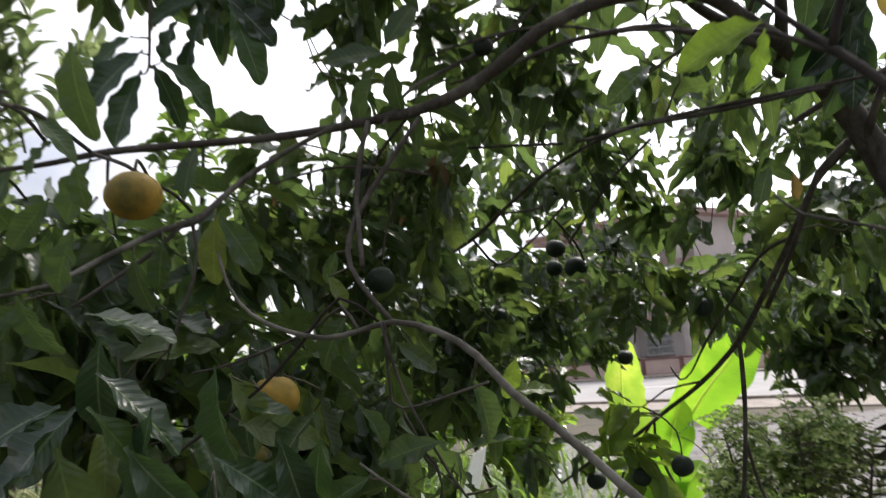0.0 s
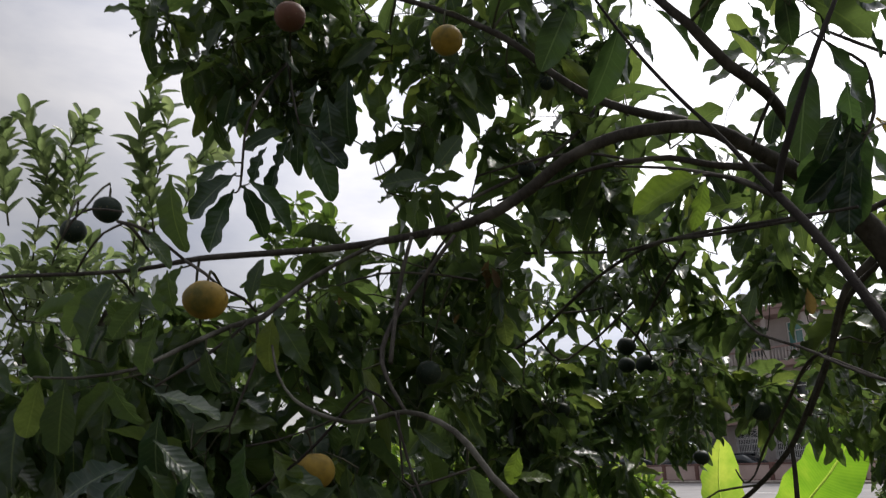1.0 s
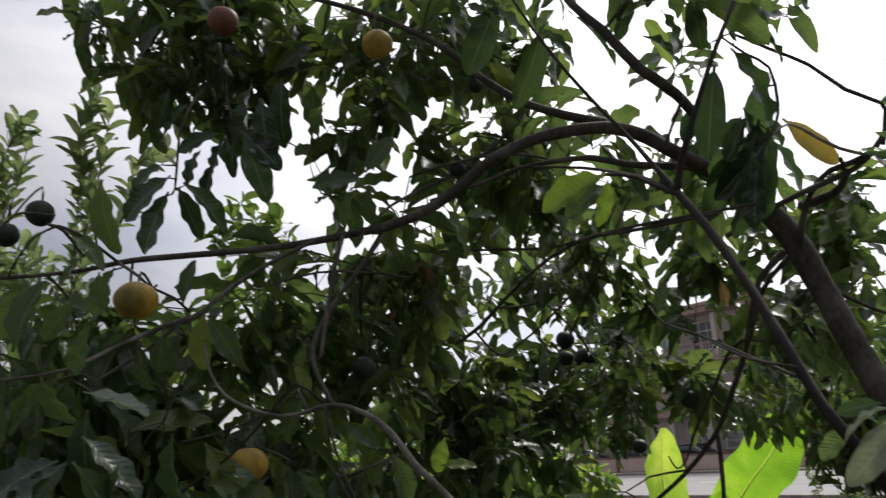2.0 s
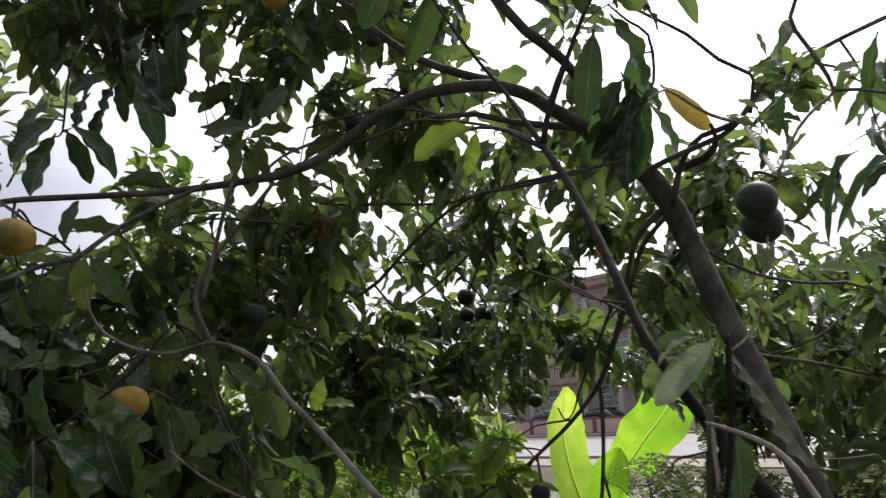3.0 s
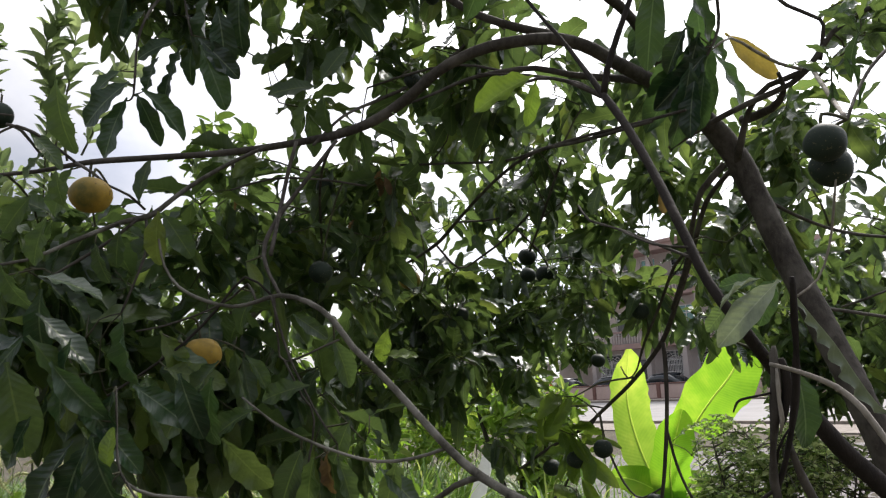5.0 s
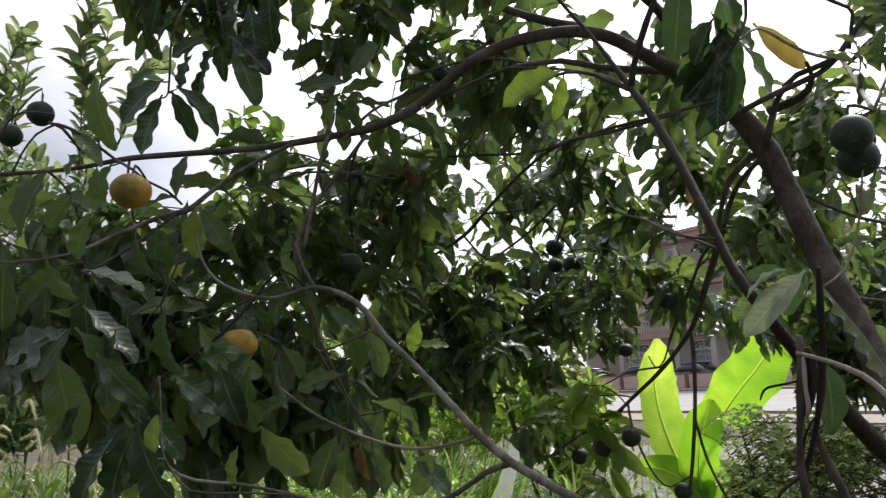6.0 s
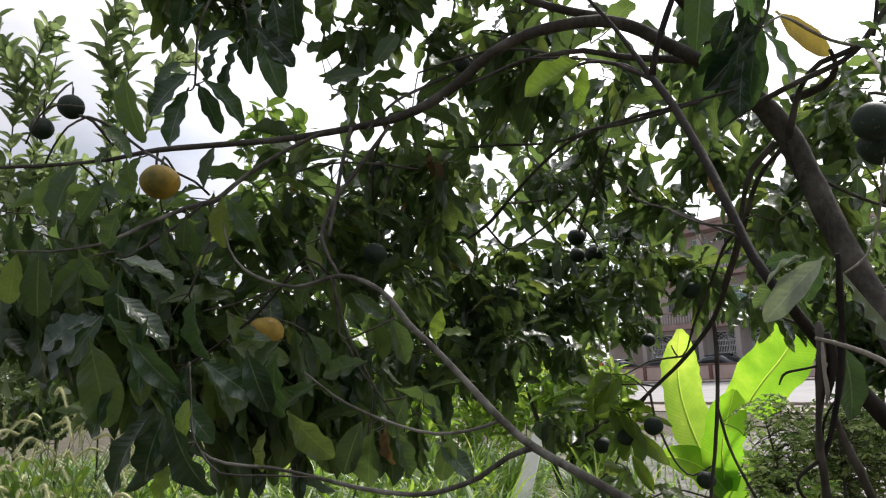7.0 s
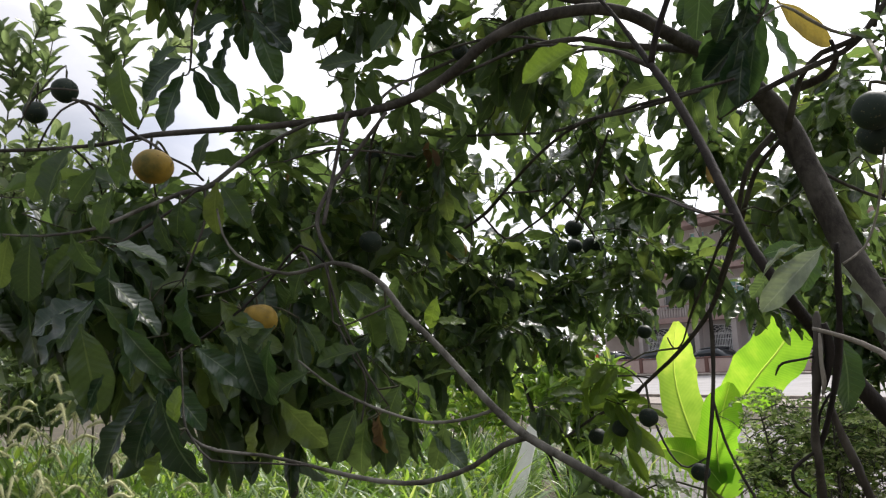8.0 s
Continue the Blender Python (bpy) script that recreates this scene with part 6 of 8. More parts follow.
def fruit(kind, centre, radius, squash=0.93):
    """A round hanging fruit with its calyx and stalk."""
    looks = {"green": ("unripe dark green round fruit hanging from the tree", M["green_fruit"]), "ripe": ("ripe orange-yellow round fruit hanging from the tree", M["ripe_fruit"]),
             "turning": ("half-ripe yellowish-green fruit hanging from the tree", M["turning_fruit"]), "brown": ("dull reddish-brown fruit hanging from the tree", M["brown_fruit"])}
    label, skin = looks[kind]
    c = Vector(centre)
    ob = thing("fruit", c, label, "fruit", "fruit of the tree")
    rng = random.Random(int(abs(c.x * 7919 + c.z * 104729) * 100))
    spot = tree.spring(c + Vector((0, 0, radius)), 0.7)
    lean = Vector((rng.uniform(-0.25, 0.25), rng.uniform(-0.2, 0.2), 1)).normalized()
    tilt = Vector((0, 0, 1)).rotation_difference(lean).to_matrix()
    verts, faces, rows, cols = [], [], 14, 22
    for i in range(rows + 1):
        a = math.pi * i / rows
        for k in range(cols):
            b = 2 * math.pi * k / cols
            q = Vector((math.sin(a) * math.cos(b), math.sin(a) * math.sin(b), math.cos(a)))
            s = radius * (1 + 0.05 * noise.noise(q * 1.3 + c * 9)) * (1 - 0.10 * math.exp(-(a / 0.3) ** 2) + 0.03 * math.exp(-((math.pi - a) / 0.25) ** 2))
            verts.append(c + tilt @ Vector((q.x * s, q.y * s, q.z * s * squash)))
    for i in range(rows):
        for k in range(cols):
            faces.append((i * cols + k, i * cols + (k + 1) % cols, (i + 1) * cols + (k + 1) % cols, (i + 1) * cols + k))
    part("flesh", mesh_of("flesh", verts, faces, skin), skin, ob)
    top = c + lean * radius * squash * 0.9
    cal, cf = [top + lean * radius * 0.10], []
    for k in range(10):
        b = 2 * math.pi * k / 10
        w = radius * (0.38 if k % 2 else 0.2)
        cal.append(top + tilt @ Vector((w * math.cos(b), w * math.sin(b), -radius * (0.04 if k % 2 else -0.03))))
    for k in range(10):
        cf.append((0, 1 + k, 1 + (k + 1) % 10))
    part("calyx", mesh_of("calyx", cal, cf, M["twig"]), M["twig"], ob, "small brown star-shaped calyx")
    end = Vector(spot[:3]) if spot is not None else top + Vector((0.02, 0.01, 0.12))
    gap = (end - top).length
    bend = top + lean * min(0.05, gap * 0.4) + (end - top) * 0.12
    tube("stalk", [(*top, 0.0022), (*bend, 0.0024), (*(bend.lerp(end, 0.55) + Vector((0, 0, 0.06 * gap))), 0.0023), (*end, 0.0022)], M["twig"], ob, 6, 0.03)


# ---- fruit ----
fruit("green", (-0.67, 2.268, 2.397), 0.0291, 0.93)
fruit("green", (-0.811, 2.368, 2.391), 0.0283, 0.93)
fruit("ripe", (-0.33, 2.017, 2.138), 0.0364, 0.86)
fruit("green", (-0.083, 2.668, 2.068), 0.0297, 0.93)
fruit("green", (0.535, 4.138, 2.201), 0.0455, 0.93)
fruit("green", (0.625, 3.264, 1.553), 0.0303, 0.93)
fruit("green", (0.755, 4.542, 1.837), 0.0339, 0.93)
fruit("green", (0.795, 1.726, 2.048), 0.0263, 0.95)
fruit("green", (0.816, 1.771, 2.026), 0.0273, 0.95)
fruit("ripe", (-0.213, 2.221, 1.86), 0.0364, 0.9)
fruit("green", (0.459, 4.093, 2.277), 0.0381, 0.93)
fruit("green", (0.459, 4.204, 2.214), 0.0343, 0.93)
fruit("green", (0.552, 3.452, 1.507), 0.0305, 0.93)
fruit("green", (0.831, 3.724, 1.319), 0.0340, 0.93)
fruit("green", (0.487, 3.944, 1.434), 0.0340, 0.93)
fruit("green", (-0.115, 3.262, 2.164), 0.0298, 0.93)
fruit("green", (-0.123, 2.927, 2.354), 0.0248, 0.93)
fruit("green", (0.418, 3.709, 2.423), 0.0321, 0.93)
fruit("turning", (0.023, 3.59, 2.151), 0.0393, 0.93)
fruit("green", (1.023, 3.817, 2.629), 0.0315, 0.93)
fruit("green", (1.064, 3.676, 2.58), 0.0300, 0.93)
fruit("green", (1.113, 3.343, 2.114), 0.0269, 0.93)
fruit("green", (0.815, 3.524, 1.977), 0.0309, 0.93)
fruit("green", (0.197, 3.634, 2.017), 0.0290, 0.93)
fruit("green", (0.177, 2.638, 2.533), 0.0217, 0.93)
fruit("ripe", (0.022, 2.475, 2.804), 0.037, 0.93)
fruit("brown", (-0.338, 2.428, 2.887), 0.037, 0.93)
fruit("turning", (-0.291, 2.383, 1.756), 0.0300, 0.93)
fruit("green", (0.24, 2.627, 2.742), 0.0179, 0.93)
fruit("green", (1.116, 3.545, 2.185), 0.0287, 0.93)


# ---- banana plant by the road ----
banana = thing("banana_plant", (1.42, 7.147, 0.15), "young banana plant with broad bright yellow-green leaves", "banana plant")


def banana_leaf(points, width, facing, seed, curl=0.25, tear=0.03, full=0.06, skin="banana", label=""):
    """A blade along a midrib line; points run from its stalk to its tip."""
    rng = random.Random(seed)
    line = smooth_line([(*p, 0.02) for p in points], 0.05)[:, :3]
    n, cols = len(line), 10
    tan = np.gradient(line, axis=0)
    verts, uvs, faces = [], [], []
    ph = rng.uniform(0, 6)
    for i in range(n):
        t = i / (n - 1)
        y = Vector(tan[i]).normalized()
        z = (Vector(facing) - y * Vector(facing).dot(y)).normalized()
        x = y.cross(z)
        b = full + (1 - full) * t
        w = width / 2 * max(0.03, 1 - abs(2 * b - 1) ** 3.2) ** 0.6
        for k in range(cols + 1):
            c = 2 * k / cols - 1
            e = abs(c) ** 3 * (0.06 * math.sin(17 * t + ph + c) + tear * noise.noise(Vector((t * 30, c * 3, seed))) * 3)
            q = Vector(line[i]) + x * (c * w * (1 + e)) + z * (curl * w * abs(c) ** 1.4 + 0.012 * math.sin(t * 60 + ph) * abs(c) + 0.05 * w * math.sin(7 * t + ph) * c)
            verts.append(q)
            uvs.append((0.5 + 0.5 * c, t))
    for i in range(n - 1):
        for k in range(cols):
            a = i * (cols + 1) + k
            faces.append((a, a + 1, a + cols + 2, a + cols + 1))
    blade = part("blade", mesh_of("blade", verts, faces, M[skin], uvs), M[skin], banana, label)
    m = len(line)
    rib = [(*(Vector(line[i]) - Vector(facing).normalized() * 0.006), 0.005 * (1 - i / m) + 0.001) for i in range(0, m, max(1, m // 8))]
    v, f, uv = tube_data(smooth_line(rib, 0.08), 7)
    part("midrib", mesh_of("midrib", v, f, M["banana_rib"], uv), M["banana_rib"], blade, "pale yellow-green midrib")


banana_leaf([(1.397, 7.134, 0.818), (1.303, 7.107, 1.051), (1.226, 7.08, 1.305), (1.186, 7.04, 1.538), (1.192, 6.99, 1.748), (1.213, 6.904, 1.941)], 0.35, (0.4, -1.0, 0.1), 3, 0.16, 0.03, 0.22, "pale_banana", "pale yellowish banana blade")
banana_leaf([(1.63, 7.02, 1.33), (1.71, 6.98, 1.45), (1.80, 6.93, 1.57), (1.90, 6.88, 1.69), (2.01, 6.84, 1.85), (2.13, 6.80, 1.99)], 0.41, (-0.3, -1.0, 0.1), 5, 0.06, 0.015, 0.16)
tube("leaf_stalk", [(1.40, 7.13, 0.80, 0.022), (1.47, 7.11, 1.02, 0.018), (1.56, 7.06, 1.22, 0.013), (1.66, 7.015, 1.38, 0.008)], M["banana_rib"], banana, 8, 0.05)
banana_leaf([(1.445, 7.06, 0.746), (1.429, 6.953, 1.041), (1.467, 6.888, 1.245), (1.541, 6.833, 1.484)], 0.30, (0.1, -1.0, 0.3), 7, 0.1)
banana_leaf([(1.452, 7.049, 0.74), (1.329, 6.99, 0.90), (1.16, 6.95, 1.00), (0.98, 6.92, 1.04)], 0.23, (0.15, -1.0, 0.2), 9, 0.1)
banana_leaf([(1.438, 7.071, 0.664), (1.533, 7.061, 0.822), (1.625, 7.057, 0.94), (1.704, 7.109, 1.012)], 0.26, (-0.2, -0.9, 0.5), 11, 0.15)
tube("pseudostem", [(1.420, 7.147, 0.12, 0.09), (1.430, 7.147, 0.5, 0.075), (1.386, 7.143, 0.817, 0.035)], M["banana_stem"], banana, 12, 0.1)


# ---- citrus tree with upright shoots ----
citrus = Plant("citrus_tree", (-1.822, 4.487, 0.15), "young citrus tree with upright pale green shoots", "tree", M["citrus_leaf"], SMALL, 21)

def shoot(plant, pts, n, size, angle=0.75):
    """An upright shoot with leaves set all along it."""
    line = plant.twig(pts)
    plant.line.append(line)
    r, turn = plant.rng, plant.rng.uniform(0, 6)
    for i in range(n):
        t = 0.12 + 0.88 * (i + 0.5) / n
        k = min(len(line) - 2, int(t * (len(line) - 1)))
        a = (Vector(line[k + 1][:3]) - Vector(line[k][:3])).normalized()
        turn += 2.4
        radial = Matrix.Rotation(turn, 3, a) @ a.orthogonal().normalized()
        d = a * r.uniform(0.5, 1.0) + radial * angle * r.uniform(0.7, 1.1)
        s = size * (0.6 + 0.5 * math.sin(math.pi * min(1.0, 0.25 + 0.7 * (1 - t)))) * r.uniform(0.8, 1.15)
        m = leaf_pose(Vector(line[k][:3]), d, a + radial * -0.3, s, r.uniform(0.9, 1.1), r.uniform(-0.4, 0.4))
        plant.leaves.append((m, r.randrange(len(plant.shapes)), plant.mat))



citrus.limb("trunk", [(-1.822, 4.487, 0.15, 0.016), (-1.949, 4.568, 1.903, 0.015), (-2.117, 4.484, 2.316, 0.025), (-1.974, 4.405, 2.643, 0.012)], rough=0.1)
citrus.limb("limb", [(-1.949, 4.568, 1.903, 0.025), (-2.285, 4.365, 2.261, 0.02), (-2.279, 4.226, 2.526, 0.01)], rough=0.1)
citrus.limb("limb", [(-2.117, 4.484, 2.316, 0.02), (-1.76, 4.513, 2.466, 0.012), (-1.432, 4.418, 2.742, 0.006)], rough=0.1)
shoot(citrus, [(-1.844, 4.392, 2.514, 0.0060), (-1.737, 4.290, 2.972, 0.0050), (-1.611, 4.204, 3.334, 0.0040), (-1.562, 4.172, 3.605, 0.0018)], 40, 0.115)
shoot(citrus, [(-1.853, 4.382, 2.571, 0.0060), (-1.778, 4.283, 2.974, 0.0040), (-1.709, 4.193, 3.313, 0.0030), (-1.662, 4.164, 3.557, 0.0015)], 36, 0.11)
shoot(citrus, [(-2.252, 4.230, 2.524, 0.0060), (-2.110, 4.192, 2.927, 0.0040), (-1.983, 4.155, 3.302, 0.0030), (-1.941, 4.134, 3.491, 0.0015)], 50, 0.1)
shoot(citrus, [(-2.275, 4.218, 2.581, 0.0050), (-2.214, 4.168, 2.988, 0.0040), (-2.165, 4.136, 3.259, 0.0030), (-2.204, 4.102, 3.453, 0.0015)], 46, 0.1)
shoot(citrus, [(-2.633, 4.172, 2.548, 0.0050), (-2.666, 4.079, 3.152, 0.0040), (-2.608, 4.032, 3.532, 0.0020)], 50, 0.1)
shoot(citrus, [(-1.651, 4.25, 2.916, 0.006), (-1.675, 4.2, 3.182, 0.0045), (-1.709, 4.15, 3.424, 0.0035), (-1.579, 4.1, 3.643, 0.0018)], 44, 0.125)
shoot(citrus, [(-2.106, 4.25, 2.982, 0.006), (-2.182, 4.2, 3.231, 0.0045), (-2.252, 4.15, 3.453, 0.0035), (-2.284, 4.1, 3.628, 0.0018)], 40, 0.125)
shoot(citrus, [(-2.085, 4.25, 3.094, 0.006), (-2.123, 4.2, 3.312, 0.0045), (-2.034, 4.15, 3.459, 0.0035), (-1.935, 4.1, 3.544, 0.0018)], 34, 0.125)
shoot(citrus, [(-2.429, 4.25, 3.067, 0.005), (-2.451, 4.2, 3.345, 0.004), (-2.422, 4.15, 3.576, 0.0018)], 34, 0.125)
shoot(citrus, [(-1.581, 4.25, 2.938, 0.006), (-1.477, 4.2, 3.08, 0.0045), (-1.417, 4.15, 3.252, 0.0035), (-1.23, 4.1, 3.292, 0.0018)], 26, 0.125)
citrus.clump((-2.285, 4.402, 2.714), (0.478, 0.4, 0.366), 75, size=0.095, hang=0.1, rise=0.7, leaves=10, reach=0.14)
citrus.clump((-2.076, 4.621, 2.116), (0.848, 0.5, 0.489), 85, size=0.105, hang=0.2, rise=0.5, leaves=9, reach=0.12)
citrus.finish((-0.9, 4.6, 2.6), 260, "foliage", "mass of small pale green citrus leaves")

# ---- small tree with pale rounded leaves behind ----
pale = Plant("small_tree", (-1.331, 5.758, 0.15), "small tree with rounded pale green leaves", "tree", M["mid_leaf"], SMALL, 31)
pale.limb("trunk", [(-1.331, 5.758, 0.15, 0.028), (-1.416, 5.831, 2.163, 0.024), (-1.372, 5.652, 2.736, 0.016), (-1.31, 5.582, 3.276, 0.01)], rough=0.1)
pale.limb("limb", [(-1.416, 5.831, 2.163, 0.025), (-1.747, 5.621, 2.577, 0.018), (-1.985, 5.559, 2.773, 0.008)], rough=0.1)
pale.limb("limb", [(-1.416, 5.831, 2.163, 0.025), (-0.954, 5.742, 2.529, 0.018), (-0.656, 5.772, 2.619, 0.008)], rough=0.1)
pale.clump((-1.342, 5.623, 3.319), (0.284, 0.25, 0.233), 15, size=0.13, hang=0.05, rise=0.6, leaves=8)
pale.clump((-1.439, 5.736, 2.793), (0.614, 0.4, 0.369), 28, size=0.13, hang=0.15, rise=0.5, leaves=8)
pale.clump((-1.35, 5.876, 2.274), (0.951, 0.45, 0.455), 40, size=0.13, hang=0.2, rise=0.4, leaves=8)
pale.finish((-0.6, 5.6, 2.8), 200, "foliage", "mass of rounded pale green leaves")

# ---- bright shrub before the road ----
shrub = Plant("shrub", (0.377, 8.336, 0.15), "bright green leafy shrub beside the garden path", "shrub", M["shrub_leaf"], SMALL, 41)
shrub.limb("stem", [(0.377, 8.336, 0.15, 0.03), (0.335, 8.359, 1.241, 0.02), (0.423, 8.306, 1.698, 0.008)], rough=0.1)
shrub.limb("stem", [(0.377, 8.336, 0.15, 0.03), (0.054, 8.317, 1.259, 0.02), (-0.023, 8.26, 1.572, 0.008)], rough=0.1)
shrub.limb("stem", [(0.377, 8.336, 0.15, 0.03), (0.552, 8.201, 1.142, 0.02), (0.725, 8.184, 1.432, 0.008)], rough=0.1)
shrub.clump((0.426, 8.347, 1.416), (0.512, 0.4, 0.484), 130, size=0.15, hang=0.15, rise=0.5, leaves=8, reach=0.15)
shrub.clump((-0.436, 9.243, 1.422), (0.58, 0.5, 0.484), 90, size=0.15, hang=0.15, rise=0.5, leaves=8, reach=0.15)
shrub.clump((0.659, 7.959, 0.802), (0.319, 0.4, 0.239), 6, size=0.15, hang=0.15, rise=0.5, leaves=8, reach=0.15)
shrub.finish((0.9, 7.5, 1.7), 200, "foliage", "mass of bright green leaves")

weeds = Plant("weed_thicket", (-2.346, 10.232, 0.15), "tall leafy weeds standing behind the grass", "weeds", M["bright_leaf"], SMALL, 43)
weeds.limb("stem", [(-3.127, 8.829, 0.15, 0.012), (-3.037, 8.809, 1.083, 0.009), (-3.007, 8.788, 2.016, 0.004)], M["twig"], 6, 0.1, 0.1)
weeds.limb("stem", [(-3.196, 9.769, 0.15, 0.012), (-3.099, 9.746, 1.087, 0.009), (-3.063, 9.723, 2.023, 0.004)], M["twig"], 6, 0.1, 0.1)
weeds.limb("stem", [(-3.203, 10.718, 0.15, 0.012), (-3.1, 10.693, 1.088, 0.009), (-3.057, 10.668, 2.027, 0.004)], M["twig"], 6, 0.1, 0.1)
weeds.limb("stem", [(-2.365, 9.228, 0.15, 0.012), (-2.273, 9.207, 1.06, 0.009), (-2.241, 9.186, 1.97, 0.004)], M["twig"], 6, 0.1, 0.1)
weeds.limb("stem", [(-2.332, 10.183, 0.15, 0.012), (-2.233, 10.159, 1.061, 0.009), (-2.195, 10.136, 1.971, 0.004)], M["twig"], 6, 0.1, 0.1)
weeds.limb("stem", [(-2.237, 11.147, 0.15, 0.012), (-2.133, 11.121, 1.059, 0.009), (-2.088, 11.096, 1.969, 0.004)], M["twig"], 6, 0.1, 0.1)
weeds.limb("stem", [(-1.548, 9.635, 0.15, 0.012), (-1.454, 9.613, 1.035, 0.009), (-1.42, 9.591, 1.921, 0.004)], M["twig"], 6, 0.1, 0.1)
weeds.limb("stem", [(-1.413, 10.605, 0.15, 0.012), (-1.313, 10.581, 1.033, 0.009), (-1.273, 10.557, 1.916, 0.004)], M["twig"], 6, 0.1, 0.1)
weeds.limb("stem", [(-1.217, 11.585, 0.15, 0.012), (-1.11, 11.559, 1.029, 0.009), (-1.064, 11.532, 1.907, 0.004)], M["twig"], 6, 0.1, 0.1)
weeds.clump((-2.346, 10.232, 1.513), (1.627, 1.25, 0.814), 260, size=0.17, hang=0.25, rise=0.5, leaves=9, reach=0.2)
weeds.finish((0, 6, 1.5), 60, "foliage", "mass of leafy weeds")

weeds = Plant("weed_thicket", (-4.029, 7.152, 0.15), "dark leafy weeds at the garden edge", "weeds", M["leaf"], SMALL, 44)
weeds.limb("stem", [(-4.614, 6.035, 0.15, 0.012), (-4.537, 6.013, 1.185, 0.009), (-4.52, 5.99, 2.22, 0.004)], M["twig"], 6, 0.1, 0.1)
weeds.limb("stem", [(-4.89, 6.754, 0.15, 0.012), (-4.806, 6.728, 1.202, 0.009), (-4.783, 6.703, 2.255, 0.004)], M["twig"], 6, 0.1, 0.1)
weeds.limb("stem", [(-5.09, 7.483, 0.15, 0.012), (-5.001, 7.455, 1.217, 0.009), (-4.972, 7.427, 2.285, 0.004)], M["twig"], 6, 0.1, 0.1)
weeds.limb("stem", [(-3.852, 6.377, 0.15, 0.012), (-3.773, 6.354, 1.164, 0.009), (-3.754, 6.33, 2.179, 0.004)], M["twig"], 6, 0.1, 0.1)
weeds.limb("stem", [(-4.004, 7.114, 0.15, 0.012), (-3.919, 7.088, 1.178, 0.009), (-3.894, 7.062, 2.206, 0.004)], M["twig"], 6, 0.1, 0.1)
weeds.limb("stem", [(-4.08, 7.863, 0.15, 0.012), (-3.99, 7.834, 1.189, 0.009), (-3.959, 7.804, 2.228, 0.004)], M["twig"], 6, 0.1, 0.1)
weeds.limb("stem", [(-3.023, 6.73, 0.15, 0.012), (-2.943, 6.705, 1.142, 0.009), (-2.922, 6.681, 2.133, 0.004)], M["twig"], 6, 0.1, 0.1)
weeds.limb("stem", [(-3.051, 7.485, 0.15, 0.012), (-2.965, 7.458, 1.151, 0.009), (-2.938, 7.431, 2.153, 0.004)], M["twig"], 6, 0.1, 0.1)
weeds.limb("stem", [(-3.004, 8.252, 0.15, 0.012), (-2.912, 8.223, 1.159, 0.009), (-2.879, 8.193, 2.168, 0.004)], M["twig"], 6, 0.1, 0.1)
weeds.clump((-4.013, 7.126, 1.927), (1.779, 1, 0.531), 220, size=0.17, hang=0.25, rise=0.5, leaves=9, reach=0.2)
weeds.finish((0, 6, 1.5), 60, "foliage", "mass of leafy weeds")

weeds = Plant("weed_thicket", (-1.044, 13.768, 0.15), "tall leafy weeds beside the path", "weeds", M["bright_leaf"], SMALL, 45)
weeds.limb("stem", [(-2.023, 12.592, 0.15, 0.012), (-1.912, 12.568, 1.014, 0.009), (-1.861, 12.545, 1.879, 0.004)], M["twig"], 6, 0.1, 0.1)
weeds.limb("stem", [(-1.883, 13.373, 0.15, 0.012), (-1.767, 13.348, 1.009, 0.009), (-1.71, 13.323, 1.868, 0.004)], M["twig"], 6, 0.1, 0.1)
weeds.limb("stem", [(-1.709, 14.16, 0.15, 0.012), (-1.587, 14.133, 1.002, 0.009), (-1.526, 14.107, 1.855, 0.004)], M["twig"], 6, 0.1, 0.1)
weeds.limb("stem", [(-1.236, 12.938, 0.15, 0.012), (-1.123, 12.914, 0.99, 0.009), (-1.07, 12.89, 1.83, 0.004)], M["twig"], 6, 0.1, 0.1)
weeds.limb("stem", [(-1.04, 13.727, 0.15, 0.012), (-0.922, 13.702, 0.983, 0.009), (-0.864, 13.677, 1.815, 0.004)], M["twig"], 6, 0.1, 0.1)
weeds.limb("stem", [(-0.811, 14.522, 0.15, 0.012), (-0.688, 14.496, 0.974, 0.009), (-0.625, 14.469, 1.799, 0.004)], M["twig"], 6, 0.1, 0.1)
weeds.limb("stem", [(-0.418, 13.288, 0.15, 0.012), (-0.304, 13.264, 0.965, 0.009), (-0.25, 13.239, 1.779, 0.004)], M["twig"], 6, 0.1, 0.1)
weeds.limb("stem", [(-0.167, 14.086, 0.15, 0.012), (-0.048, 14.06, 0.956, 0.009), (0.011, 14.035, 1.761, 0.004)], M["twig"], 6, 0.1, 0.1)
weeds.limb("stem", [(0.118, 14.89, 0.15, 0.012), (0.242, 14.862, 0.946, 0.009), (0.306, 14.835, 1.741, 0.004)], M["twig"], 6, 0.1, 0.1)
weeds.clump((-1.03, 13.744, 1.469), (1.479, 1, 0.789), 130, size=0.17, hang=0.25, rise=0.5, leaves=9, reach=0.2)
weeds.finish((0, 6, 1.5), 60, "foliage", "mass of leafy weeds")

